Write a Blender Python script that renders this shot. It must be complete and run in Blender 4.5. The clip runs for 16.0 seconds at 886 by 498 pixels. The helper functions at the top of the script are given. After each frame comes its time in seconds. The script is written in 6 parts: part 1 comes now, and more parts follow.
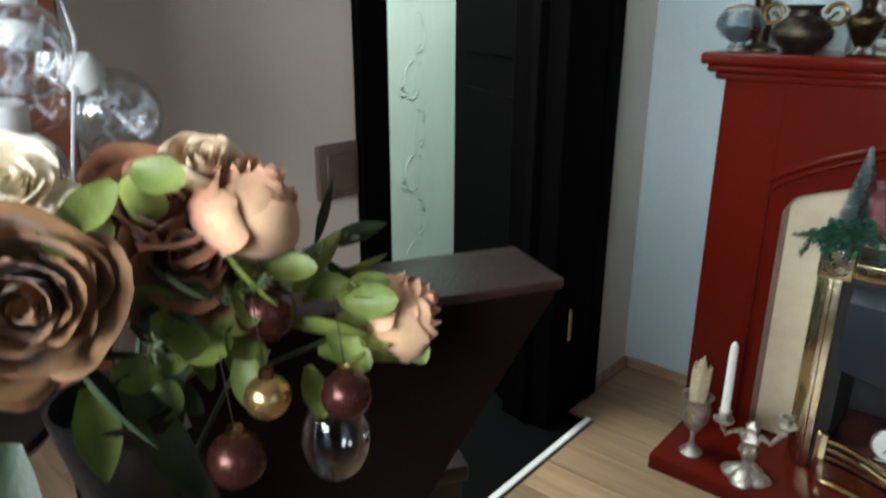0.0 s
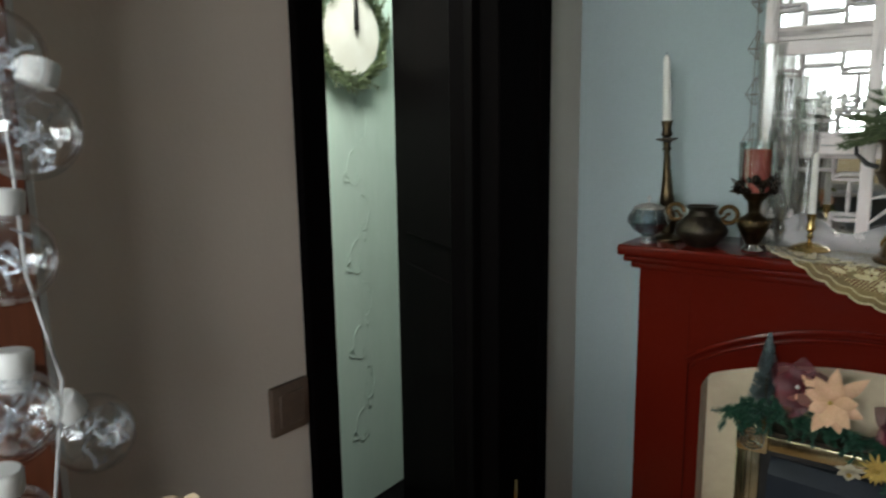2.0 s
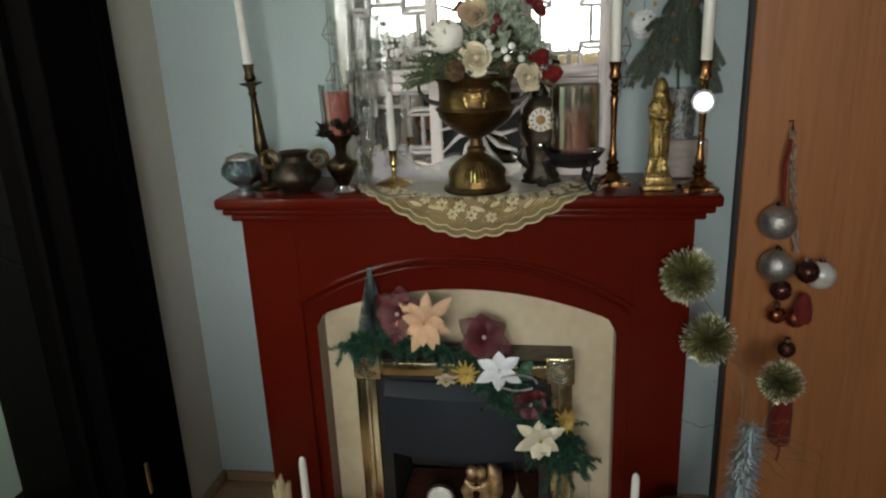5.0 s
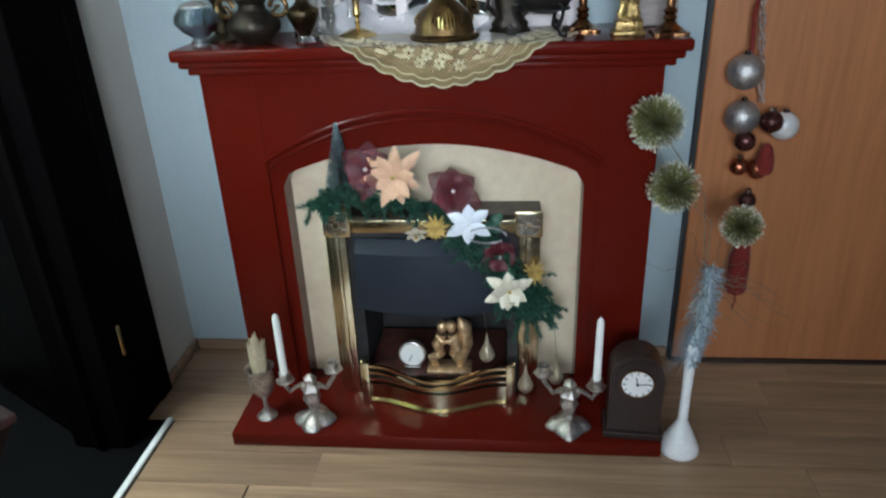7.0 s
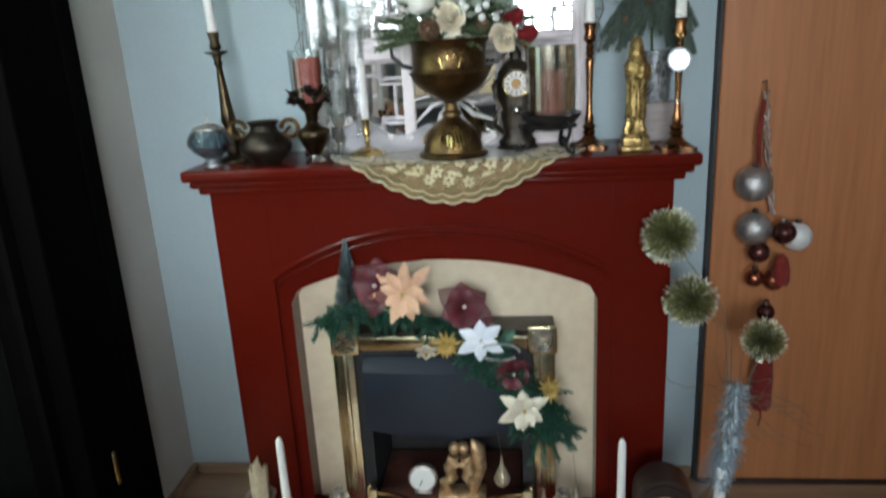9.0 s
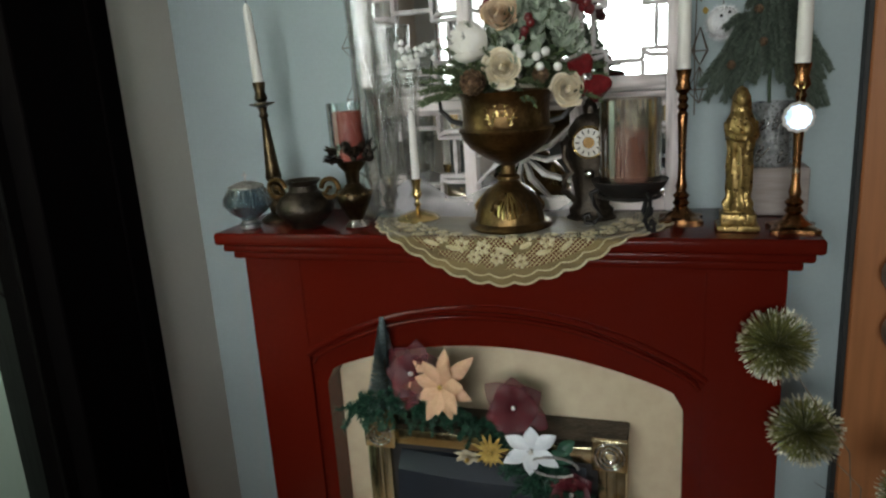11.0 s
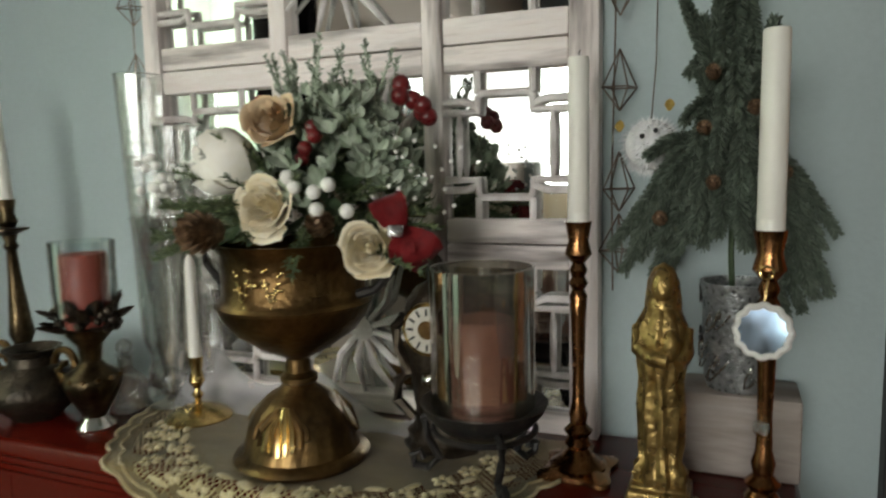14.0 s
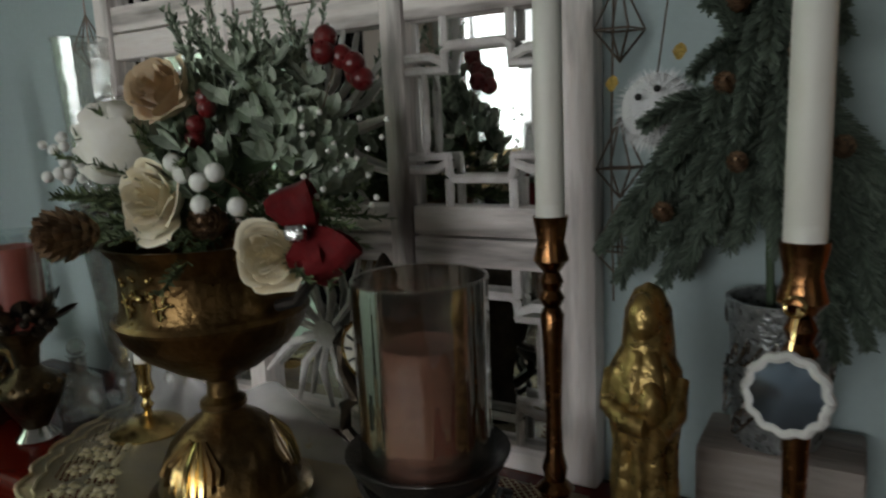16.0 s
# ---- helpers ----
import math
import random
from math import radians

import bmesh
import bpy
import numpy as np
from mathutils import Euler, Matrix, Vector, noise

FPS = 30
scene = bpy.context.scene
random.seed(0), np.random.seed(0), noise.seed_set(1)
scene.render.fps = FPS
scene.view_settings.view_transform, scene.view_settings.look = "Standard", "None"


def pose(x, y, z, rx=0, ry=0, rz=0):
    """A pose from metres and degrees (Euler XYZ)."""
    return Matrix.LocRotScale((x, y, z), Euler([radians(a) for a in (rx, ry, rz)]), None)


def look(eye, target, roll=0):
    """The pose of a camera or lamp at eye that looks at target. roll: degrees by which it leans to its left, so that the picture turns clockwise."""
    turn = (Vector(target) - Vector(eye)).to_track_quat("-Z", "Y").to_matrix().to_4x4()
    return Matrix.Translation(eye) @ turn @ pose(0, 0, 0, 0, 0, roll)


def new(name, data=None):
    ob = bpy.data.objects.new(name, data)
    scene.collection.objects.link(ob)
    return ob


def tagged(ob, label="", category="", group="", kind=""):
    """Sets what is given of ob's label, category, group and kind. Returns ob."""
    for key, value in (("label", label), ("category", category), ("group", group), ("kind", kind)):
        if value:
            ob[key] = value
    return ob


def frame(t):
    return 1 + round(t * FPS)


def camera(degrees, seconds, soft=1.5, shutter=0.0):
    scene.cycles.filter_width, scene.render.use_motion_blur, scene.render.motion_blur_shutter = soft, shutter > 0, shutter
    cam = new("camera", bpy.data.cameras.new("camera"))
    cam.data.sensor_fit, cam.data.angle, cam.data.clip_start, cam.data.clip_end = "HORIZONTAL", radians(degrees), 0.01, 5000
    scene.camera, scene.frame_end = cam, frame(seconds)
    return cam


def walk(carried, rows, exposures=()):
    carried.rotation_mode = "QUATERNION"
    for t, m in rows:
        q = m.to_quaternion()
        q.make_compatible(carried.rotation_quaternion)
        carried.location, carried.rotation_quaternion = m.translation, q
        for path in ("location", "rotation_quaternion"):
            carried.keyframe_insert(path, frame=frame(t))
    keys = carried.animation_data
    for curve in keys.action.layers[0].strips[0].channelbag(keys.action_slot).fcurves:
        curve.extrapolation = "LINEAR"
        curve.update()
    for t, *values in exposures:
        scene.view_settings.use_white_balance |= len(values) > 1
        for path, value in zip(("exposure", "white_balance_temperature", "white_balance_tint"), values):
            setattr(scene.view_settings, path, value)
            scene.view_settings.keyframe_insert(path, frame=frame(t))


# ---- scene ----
cam = camera(64.7, 16.0, 2.2, 0.5)
PATH = [
    (0, (0.042, -2.031, 1.142), (-1.189, -0.59, 0.503), 0.2),
    (0.5, (0.058, -2.039, 1.215), (-1.145, -0.536, 0.673), -0.6),
    (1, (0.074, -2.047, 1.287), (-1.086, -0.489, 0.815), 1.2),
    (1.5, (0.083, -2.073, 1.351), (-1.115, -0.519, 0.963), -0.7),
    (2, (0.099, -2.074, 1.385), (-1.065, -0.486, 1.033), -0.8),
    (2.5, (0.117, -2.047, 1.404), (-0.877, -0.341, 1.087), -1.0),
    (3, (0.155, -2.013, 1.408), (-0.646, -0.209, 1.083), -0.5),
    (3.5, (0.133, -2.033, 1.412), (-0.405, -0.136, 1.079), -0.5),
    (4, (0.221, -1.921, 1.466), (-0.157, -0.018, 0.98), -3.1),
    (4.2, (0.215, -1.925, 1.478), (-0.097, -0.022, 0.946), -3.1),
    (6.3, (0.253, -1.946, 1.358), (-0.037, -0.078, 0.706), -1.7),
    (6.5, (0.241, -1.959, 1.368), (-0.02, -0.117, 0.634), -1.8),
    (7, (0.206, -1.969, 1.329), (0.019, -0.172, 0.471), -2.4),
    (7.5, (0.243, -1.953, 1.311), (0.028, -0.165, 0.439), -4.4),
    (8, (0.226, -1.961, 1.302), (0.018, -0.16, 0.458), -4.2),
    (8.5, (0.249, -1.948, 1.294), (-0.005, -0.107, 0.555), -3.4),
    (9, (0.191, -1.927, 1.333), (-0.01, -0.02, 0.764), -3.1),
    (9.2, (0.19, -1.931, 1.325), (-0.018, -0.007, 0.819), -2.7),
    (11.3, (0.399, -1.554, 1.382), (-0.235, 0.279, 0.896), -3.8),
    (11.5, (0.411, -1.528, 1.374), (-0.19, 0.316, 0.886), -4.2),
    (12, (0.405, -1.386, 1.379), (-0.148, 0.488, 0.949), -4.5),
    (12.5, (0.429, -1.243, 1.389), (-0.126, 0.635, 0.985), -5.6),
    (13, (0.524, -1.124, 1.417), (-0.198, 0.703, 1.039), -2.4),
    (13.5, (0.573, -1.029, 1.415), (-0.194, 0.781, 1.048), -2.2),
    (14, (0.55, -0.917, 1.425), (-0.205, 0.92, 1.188), -1.3),
    (14.5, (0.557, -0.808, 1.441), (-0.141, 1.039, 1.119), -2.6),
    (15, (0.598, -0.734, 1.439), (-0.232, 1.054, 1.099), -0.9),
    (15.5, (0.633, -0.689, 1.433), (-0.307, 1.038, 1.065), -0.3),
    (16, (0.611, -0.669, 1.437), (-0.393, 1.026, 1.091), -2.6),
]
walk(cam, [(t, look(eye, target, roll)) for t, eye, target, roll in PATH], exposures=[(0,0.45,6300,10),(0.5,0.42,6500,10),(1,0.1,6700,10),(1.5,0.05,6700,10),(2,-0.5,6800,10),(2.5,-0.2,7000,10),(3,-0.55,7100,10),(3.5,-0.65,7200,10),(4.2,-0.65,7500,10),(6.3,0.45,6300,10),(7,0.45,5800,10),(8,0.38,5600,10),(9.2,0.35,6300,10),(11.3,-0.4,7000,10),(12.5,-0.45,7300,10),(13.5,0.0,7400,10),(14,-0.15,7400,10),(14.5,-0.25,7400,10),(15,-0.05,7200,10),(15.5,-0.65,7000,10),(16,-1.05,6900,10)])

# ---- world, sun and large lights ----
world = bpy.data.worlds.new("sky")
scene.world = world
world.use_nodes = True
_wn = world.node_tree.nodes
_bg = _wn["Background"]
_sky = _wn.new("ShaderNodeTexSky")
_sky.sky_type, _sky.sun_disc = "NISHITA", False
_sky.sun_elevation, _sky.sun_rotation = radians(35), radians(150)
world.node_tree.links.new(_sky.outputs[0], _bg.inputs[0])
_bg.inputs[1].default_value = 0.08


def area_lamp(name, place, target, wide, high, watts, colour):
    lamp = bpy.data.lights.new(name, "AREA")
    lamp.shape, lamp.size, lamp.size_y, lamp.energy, lamp.color = "RECTANGLE", wide, high, watts, colour
    ob = new(name, lamp)
    ob.matrix_world = look(place, target)
    return ob


# daylight through the windows behind and beside the walk, and the lit hall behind the dark door
daylight = area_lamp("window_light", (-0.05, -4.1, 1.75), (-0.5, 0, 1.15), 1.6, 1.0, 21, (0.88, 0.95, 1.0))
daylight.data.spread = radians(72)  # beam narrowed by hand to dim the right side and the room's fill
# added fill from the east, not a known source; brightens the left wall
area_lamp("east_fill_light", (2.36, -2.1, 1.55), (0, -0.6, 0.8), 1.3, 1.2, 0.7, (0.9, 0.96, 1.0))
area_lamp("west_window_light", (-0.79, -2.85, 1.8), (0.4, -0.6, 1.15), 0.8, 0.75, 5, (0.88, 0.95, 1.0))
area_lamp("hall_light", (-1.15, -0.85, 2.42), (-1.35, -0.5, 0.9), 0.35, 0.6, 56, (0.93, 1.0, 0.95))

# ---- materials ----


def mat(name, colour, rough=0.5, metal=0.0, second=None, scale=8.0, grain=60.0, bump=0.15, stretch=(1, 1, 1), mix=0.5, coat=0.0, vary=0.0,
        fine=0.25, trans=0.0, sheen=0.0, coords="Object", island=False, spec=0.5, bias=0.0):
    """A surface with a broad tint change and a fine grain, in metres."""
    m = bpy.data.materials.new(name)
    m.use_nodes = True
    nt = m.node_tree
    n, l = nt.nodes, nt.links
    b = n["Principled BSDF"]
    second = second or tuple(c * 0.72 for c in colour)
    tc = n.new("ShaderNodeTexCoord")
    mp = n.new("ShaderNodeMapping")
    mp.inputs["Scale"].default_value = stretch
    l.new(tc.outputs[coords], mp.inputs[0])
    vec = mp.outputs[0]
    if vary:
        oi = n.new("ShaderNodeNewGeometry" if island else "ShaderNodeObjectInfo")
        rnd = oi.outputs["Random Per Island" if island else "Random"]
        sh = n.new("ShaderNodeVectorMath")
        sh.operation = "MULTIPLY_ADD"
        l.new(rnd, sh.inputs[0])
        sh.inputs[1].default_value = (7.3, 3.1, 5.7)
        l.new(vec, sh.inputs[2])
        vec = sh.outputs[0]
    big = n.new("ShaderNodeTexNoise")
    big.inputs["Scale"].default_value, big.inputs["Detail"].default_value = scale, 4
    l.new(vec, big.inputs["Vector"])
    small = n.new("ShaderNodeTexNoise")
    small.inputs["Scale"].default_value, small.inputs["Detail"].default_value = grain, 3
    l.new(vec, small.inputs["Vector"])
    ramp = n.new("ShaderNodeValToRGB")
    ramp.color_ramp.elements[0].position, ramp.color_ramp.elements[1].position = 0.5 - 0.35 * mix - bias, 0.5 + 0.35 * mix - bias
    ramp.color_ramp.elements[0].color, ramp.color_ramp.elements[1].color = (*second, 1), (*colour, 1)
    l.new(big.outputs["Fac"], ramp.inputs[0])
    mul = n.new("ShaderNodeMix")
    mul.data_type, mul.blend_type = "RGBA", "OVERLAY"
    mul.inputs["Factor"].default_value = fine
    l.new(ramp.outputs[0], mul.inputs["A"])
    l.new(small.outputs["Fac"], mul.inputs["B"])
    col = mul.outputs["Result"]
    if vary:
        hs = n.new("ShaderNodeHueSaturation")
        mr = n.new("ShaderNodeMapRange")
        mr.inputs[3].default_value, mr.inputs[4].default_value = 1 - vary, 1 + vary
        l.new(rnd, mr.inputs[0])
        l.new(mr.outputs[0], hs.inputs["Value"])
        l.new(col, hs.inputs["Color"])
        col = hs.outputs[0]
    l.new(col, b.inputs["Base Color"])
    rr = n.new("ShaderNodeMapRange")
    rr.inputs[3].default_value, rr.inputs[4].default_value = max(rough - 0.12, 0.03), min(rough + 0.12, 1)
    l.new(small.outputs["Fac"], rr.inputs[0])
    l.new(rr.outputs[0], b.inputs["Roughness"])
    b.inputs["Metallic"].default_value = metal
    b.inputs["Coat Weight"].default_value = coat
    b.inputs["Specular IOR Level"].default_value = spec
    b.inputs["Coat Roughness"].default_value = 0.2
    b.inputs["Transmission Weight"].default_value = trans
    b.inputs["Sheen Weight"].default_value = sheen
    bp = n.new("ShaderNodeBump")
    bp.inputs["Strength"].default_value, bp.inputs["Distance"].default_value = bump, 0.004
    l.new(small.outputs["Fac"], bp.inputs["Height"])
    l.new(bp.outputs[0], b.inputs["Normal"])
    return m


def glass_mat(name, colour=(0.95, 0.98, 0.98), rough=0.02, bump=0.0, scale=30.0, ior=1.45, low=0.045):
    """Thin clear glass: mostly let through, with a gloss that grows at the rim."""
    m = bpy.data.materials.new(name)
    m.use_nodes = True
    n, l = m.node_tree.nodes, m.node_tree.links
    n.remove(n["Principled BSDF"])
    tr, gl, fr, mx = n.new("ShaderNodeBsdfTransparent"), n.new("ShaderNodeBsdfGlossy"), n.new("ShaderNodeLayerWeight"), n.new("ShaderNodeMixShader")
    tr.inputs[0].default_value = (*colour, 1)
    gl.inputs["Roughness"].default_value = rough
    fr.inputs[0].default_value = ior - 1.0
    noise_t, bp = n.new("ShaderNodeTexNoise"), n.new("ShaderNodeBump")
    noise_t.inputs["Scale"].default_value = scale
    bp.inputs["Strength"].default_value, bp.inputs["Distance"].default_value = bump, 0.004
    l.new(noise_t.outputs["Fac"], bp.inputs["Height"])
    l.new(bp.outputs[0], gl.inputs["Normal"])
    mr = n.new("ShaderNodeMapRange")
    mr.inputs[3].default_value, mr.inputs[4].default_value = low, 0.75
    l.new(fr.outputs["Facing"], mr.inputs[0])
    l.new(mr.outputs[0], mx.inputs[0])
    l.new(tr.outputs[0], mx.inputs[1])
    l.new(gl.outputs[0], mx.inputs[2])
    l.new(mx.outputs[0], n["Material Output"].inputs[0])
    return m


def plank_mat(name, light, dark, rough=0.4, along=0, coat=0.15, vary=0.12, bands=9.0):
    """Wood whose figure runs along one axis."""
    st = [26.0, 26.0, 26.0]
    st[along] = 1.6
    return mat(name, light, rough, 0, dark, 1.0, 4.2, 0.1, tuple(st), 0.9, coat, vary, 0.3)


def lace_mat():
    """Gold satin cloth whose border band turns to an open square net in places."""
    m = mat("gold_satin_lace", (0.24, 0.165, 0.06), 0.4, 0.35, (0.12, 0.08, 0.028), 9, 420, 0.35, (1, 3, 1), coords="UV", sheen=0.3)
    n, l = m.node_tree.nodes, m.node_tree.links
    b = n["Principled BSDF"]
    tc = n.new("ShaderNodeTexCoord")

    def calc(op, a, c):
        q = n.new("ShaderNodeMath")
        q.operation = op
        for i, x in enumerate((a, c)):
            if isinstance(x, (int, float)):
                q.inputs[i].default_value = x
            else:
                l.new(x, q.inputs[i])
        return q.outputs[0]

    rot = n.new("ShaderNodeMapping")
    rot.inputs["Rotation"].default_value = (0, 0, radians(45))
    l.new(tc.outputs["UV"], rot.inputs[0])
    net = n.new("ShaderNodeTexVoronoi")
    net.distance, net.inputs["Scale"].default_value, net.inputs["Randomness"].default_value = "CHEBYCHEV", 150, 0.0
    l.new(rot.outputs[0], net.inputs["Vector"])
    far = n.new("ShaderNodeVectorMath")
    far.operation = "LENGTH"
    l.new(tc.outputs["UV"], far.inputs[0])
    blotch = n.new("ShaderNodeTexNoise")
    blotch.inputs["Scale"].default_value, blotch.inputs["Detail"].default_value = 24, 1.0
    l.new(tc.outputs["UV"], blotch.inputs["Vector"])
    band = calc("MULTIPLY", calc("GREATER_THAN", far.outputs["Value"], 0.246), calc("LESS_THAN", far.outputs["Value"], 0.316))
    band = calc("MULTIPLY", band, calc("GREATER_THAN", blotch.outputs["Fac"], 0.38))
    hole = calc("MULTIPLY", band, calc("LESS_THAN", net.outputs["Distance"], 0.37))
    l.new(calc("SUBTRACT", 1.0, hole), b.inputs["Alpha"])
    plain = b.inputs["Base Color"].links[0].from_socket
    pale = n.new("ShaderNodeMix")
    pale.data_type = "RGBA"
    pale.inputs["B"].default_value = (0.48, 0.38, 0.19, 1)
    l.new(band, pale.inputs["Factor"])
    l.new(plain, pale.inputs["A"])
    l.new(pale.outputs["Result"], b.inputs["Base Color"])
    return m


WALL_BLUE = mat("blue_grey_wall_paint", (0.39, 0.465, 0.47), 0.75, 0, (0.355, 0.425, 0.43), 1.6, 130, 0.12, fine=0.06)
WALL_BEIGE = mat("beige_wall_paint", (0.78, 0.67, 0.58), 0.7, 0, (0.71, 0.61, 0.53), 1.5, 150, 0.12, fine=0.06)
# wall blue-grey lowered on the unseen walls, so less light bounces back
WALL_REAR = mat("low_bounce_wall_paint", (0.21, 0.25, 0.265), 0.75, 0, (0.18, 0.21, 0.225), 1.6, 130, 0.12, fine=0.06)
WALL_GREY = mat("grey_wall_paint", (0.6, 0.56, 0.5), 0.75, 0, (0.54, 0.5, 0.45), 2, 130, 0.12, fine=0.06)
WALL_HALL = mat("pale_green_hall_paint", (0.66, 0.8, 0.73), 0.45, 0, (0.56, 0.7, 0.63), 2.5, 60, 0.2, (1, 1, 0.25), fine=0.1)
# white ceiling greyed to half, which lowers the ambient light
CEIL = mat("darkened_ceiling_paint", (0.5, 0.5, 0.48), 0.85, 0, (0.46, 0.46, 0.44), 2, 120, 0.1, fine=0.05)
FLOOR = plank_mat("oak_laminate", (0.42, 0.275, 0.165), (0.17, 0.1, 0.056), 0.36, 0, vary=0.2)
JOINT = mat("dark_joint", (0.06, 0.045, 0.03), 0.9)
MAHOG = mat("mahogany_stain", (0.088, 0.0066, 0.0032), 0.2, 0, (0.078, 0.0058, 0.0028), 1.0, 5, 0.0, (3, 3, 5), 0.9, 0.0, fine=0.05, spec=0.16)
CREAM = mat("cream_marble", (0.68, 0.57, 0.4), 0.35, 0, (0.58, 0.47, 0.32), 5, 40, 0.05, fine=0.12)
CHAMPAGNE = mat("pale_brass_plate", (0.74, 0.64, 0.42), 0.2, 1, (0.55, 0.45, 0.26), 6, 60, 0.08, fine=0.2)
BRASS = mat("polished_brass", (0.62, 0.45, 0.2), 0.22, 1, (0.45, 0.31, 0.12), 14, 90, 0.1, fine=0.3)
OLDBRASS = mat("tarnished_brass", (0.17, 0.1, 0.04), 0.34, 1, (0.08, 0.046, 0.02), 12, 120, 0.35, fine=0.5)
COPPERY = mat("copper_brass", (0.36, 0.17, 0.07), 0.24, 1, (0.16, 0.07, 0.03), 30, 120, 0.15, fine=0.35)
DARKBRASS = mat("blackened_brass", (0.11, 0.075, 0.04), 0.34, 1, (0.04, 0.03, 0.018), 26, 120, 0.35, fine=0.5)
FOOTBRASS = mat("dull_gold_brass", (0.22, 0.13, 0.05), 0.36, 0.95, (0.09, 0.055, 0.026), 22, 120, 0.35, fine=0.45)
DARKBRONZE = mat("dark_bronze", (0.075, 0.058, 0.042), 0.38, 0.85, (0.025, 0.02, 0.016), 30, 160, 0.5, fine=0.5)
BLACKIRON = mat("black_iron", (0.015, 0.015, 0.016), 0.45, 0.4, (0.03, 0.025, 0.022), 18, 120, 0.3)
HOOD = mat("black_enamel_hood", (0.011, 0.016, 0.025), 0.38, 0.0, (0.008, 0.012, 0.019), 10, 220, 0.12)
# near-black lining with slightly paler blotches
FIREBOXBLACK = mat("black_firebox_lining", (0.012, 0.011, 0.011), 0.9, 0, (0.03, 0.026, 0.024), 12, 60, 0.4)
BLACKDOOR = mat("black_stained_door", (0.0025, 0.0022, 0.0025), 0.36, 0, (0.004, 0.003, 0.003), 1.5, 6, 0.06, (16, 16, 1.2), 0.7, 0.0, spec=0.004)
ORANGEWOOD = mat("orange_veneer_door", (0.44, 0.175, 0.065), 0.42, 0, (0.33, 0.122, 0.044), 1.0, 5, 0.05, (16, 16, 0.9), 0.9, 0.2, fine=0.25)
REDWOOD = mat("red_brown_wood", (0.2, 0.065, 0.03), 0.45, 0, (0.13, 0.035, 0.018), 1, 6, 0.06, (20, 20, 1), 0.8)
WHITEPAINT = mat("white_gloss_paint", (0.78, 0.78, 0.76), 0.4, 0, (0.7, 0.7, 0.67), 5, 70, 0.06, fine=0.08)
LIMED = mat("whitewashed_wood", (0.86, 0.78, 0.75), 0.6, 0, (0.2, 0.165, 0.155), 1.0, 5.5, 0.6, (4, 30, 30), 0.3, fine=0.4, bias=0.09)
LIMED_UP = mat("whitewashed_wood_upright", (0.86, 0.78, 0.75), 0.6, 0, (0.2, 0.165, 0.155), 1.0, 5.5, 0.6, (30, 30, 4), 0.3, fine=0.4, bias=0.09)
# darkened copy of the whitewashed wood; the low shelf's shade is in its colour
BLOCKWOOD = mat("whitewashed_wood_shaded", (0.42, 0.36, 0.33), 0.7, 0, (0.2, 0.16, 0.14), 1.0, 5.5, 0.6, (4, 26, 26), 0.6, fine=0.35)
LATTICE = mat("white_fretwork", (0.8, 0.76, 0.74), 0.5, 0, (0.5, 0.45, 0.43), 30, 160, 0.2, fine=0.2)
WAX = mat("ivory_wax", (0.82, 0.8, 0.74), 0.45, 0, (0.78, 0.75, 0.68), 14, 80, 0.05, fine=0.06)
WAXRED = mat("brick_red_wax", (0.36, 0.085, 0.06), 0.5, 0, (0.27, 0.06, 0.045), 20, 120, 0.1, fine=0.15)
WAXPINK = mat("dusty_pink_wax", (0.5, 0.24, 0.19), 0.5, 0, (0.42, 0.18, 0.14), 20, 120, 0.1, fine=0.15)
SILVER = mat("silver_foil", (0.6, 0.59, 0.57), 0.25, 1, (0.4, 0.39, 0.38), 40, 160, 0.4, fine=0.3)
PEWTER = mat("antique_silver", (0.66, 0.61, 0.55), 0.4, 0.9, (0.3, 0.26, 0.23), 40, 160, 0.5, fine=0.5)
# pale and dark blotches paint in highlights and shaded recesses
GOLD = mat("gilt_with_highlights", (0.58, 0.4, 0.15), 0.3, 0.85, (0.08, 0.042, 0.012), 48, 130, 0.6, mix=0.8, fine=0.5)
# gilt lightened to make up for the shade under the hood
PAIRGOLD = mat("brightened_gilt", (0.8, 0.56, 0.32), 0.34, 0.7, (0.4, 0.25, 0.12), 60, 160, 0.5, fine=0.4)
CHROME = mat("bright_chrome", (0.75, 0.75, 0.73), 0.12, 1, (0.6, 0.6, 0.58), 30, 100, 0.1)
FIR = mat("fir_needles", (0.15, 0.19, 0.085), 0.55, 0, (0.06, 0.09, 0.045), 30, 200, 0.1, vary=0.35, island=True)
FIRBLUE = mat("blue_green_fir_needles", (0.16, 0.2, 0.155), 0.55, 0, (0.07, 0.095, 0.07), 20, 160, 0.1, vary=0.3, island=True)
TINSELGREEN = mat("green_tinsel_needles", (0.02, 0.085, 0.045), 0.45, 0, (0.01, 0.045, 0.03), 40, 200, 0.1, vary=0.4, island=True)
FROSTED = mat("frosted_sage_leaf", (0.42, 0.47, 0.38), 0.7, 0, (0.16, 0.21, 0.14), 30, 160, 0.3, vary=0.5, island=True)
LEAF = mat("fresh_green_leaf", (0.27, 0.31, 0.07), 0.5, 0, (0.13, 0.18, 0.04), 22, 120, 0.3, vary=0.3, island=True)
DARKLEAF = mat("dark_green_leaf", (0.05, 0.08, 0.035), 0.5, 0, (0.03, 0.05, 0.025), 22, 120, 0.3, vary=0.3, island=True)
CREAMROSE = mat("cream_rose_petal", (0.9, 0.83, 0.66), 0.7, 0, (0.82, 0.7, 0.48), 24, 140, 0.1, vary=0.1, island=True, sheen=0.2)
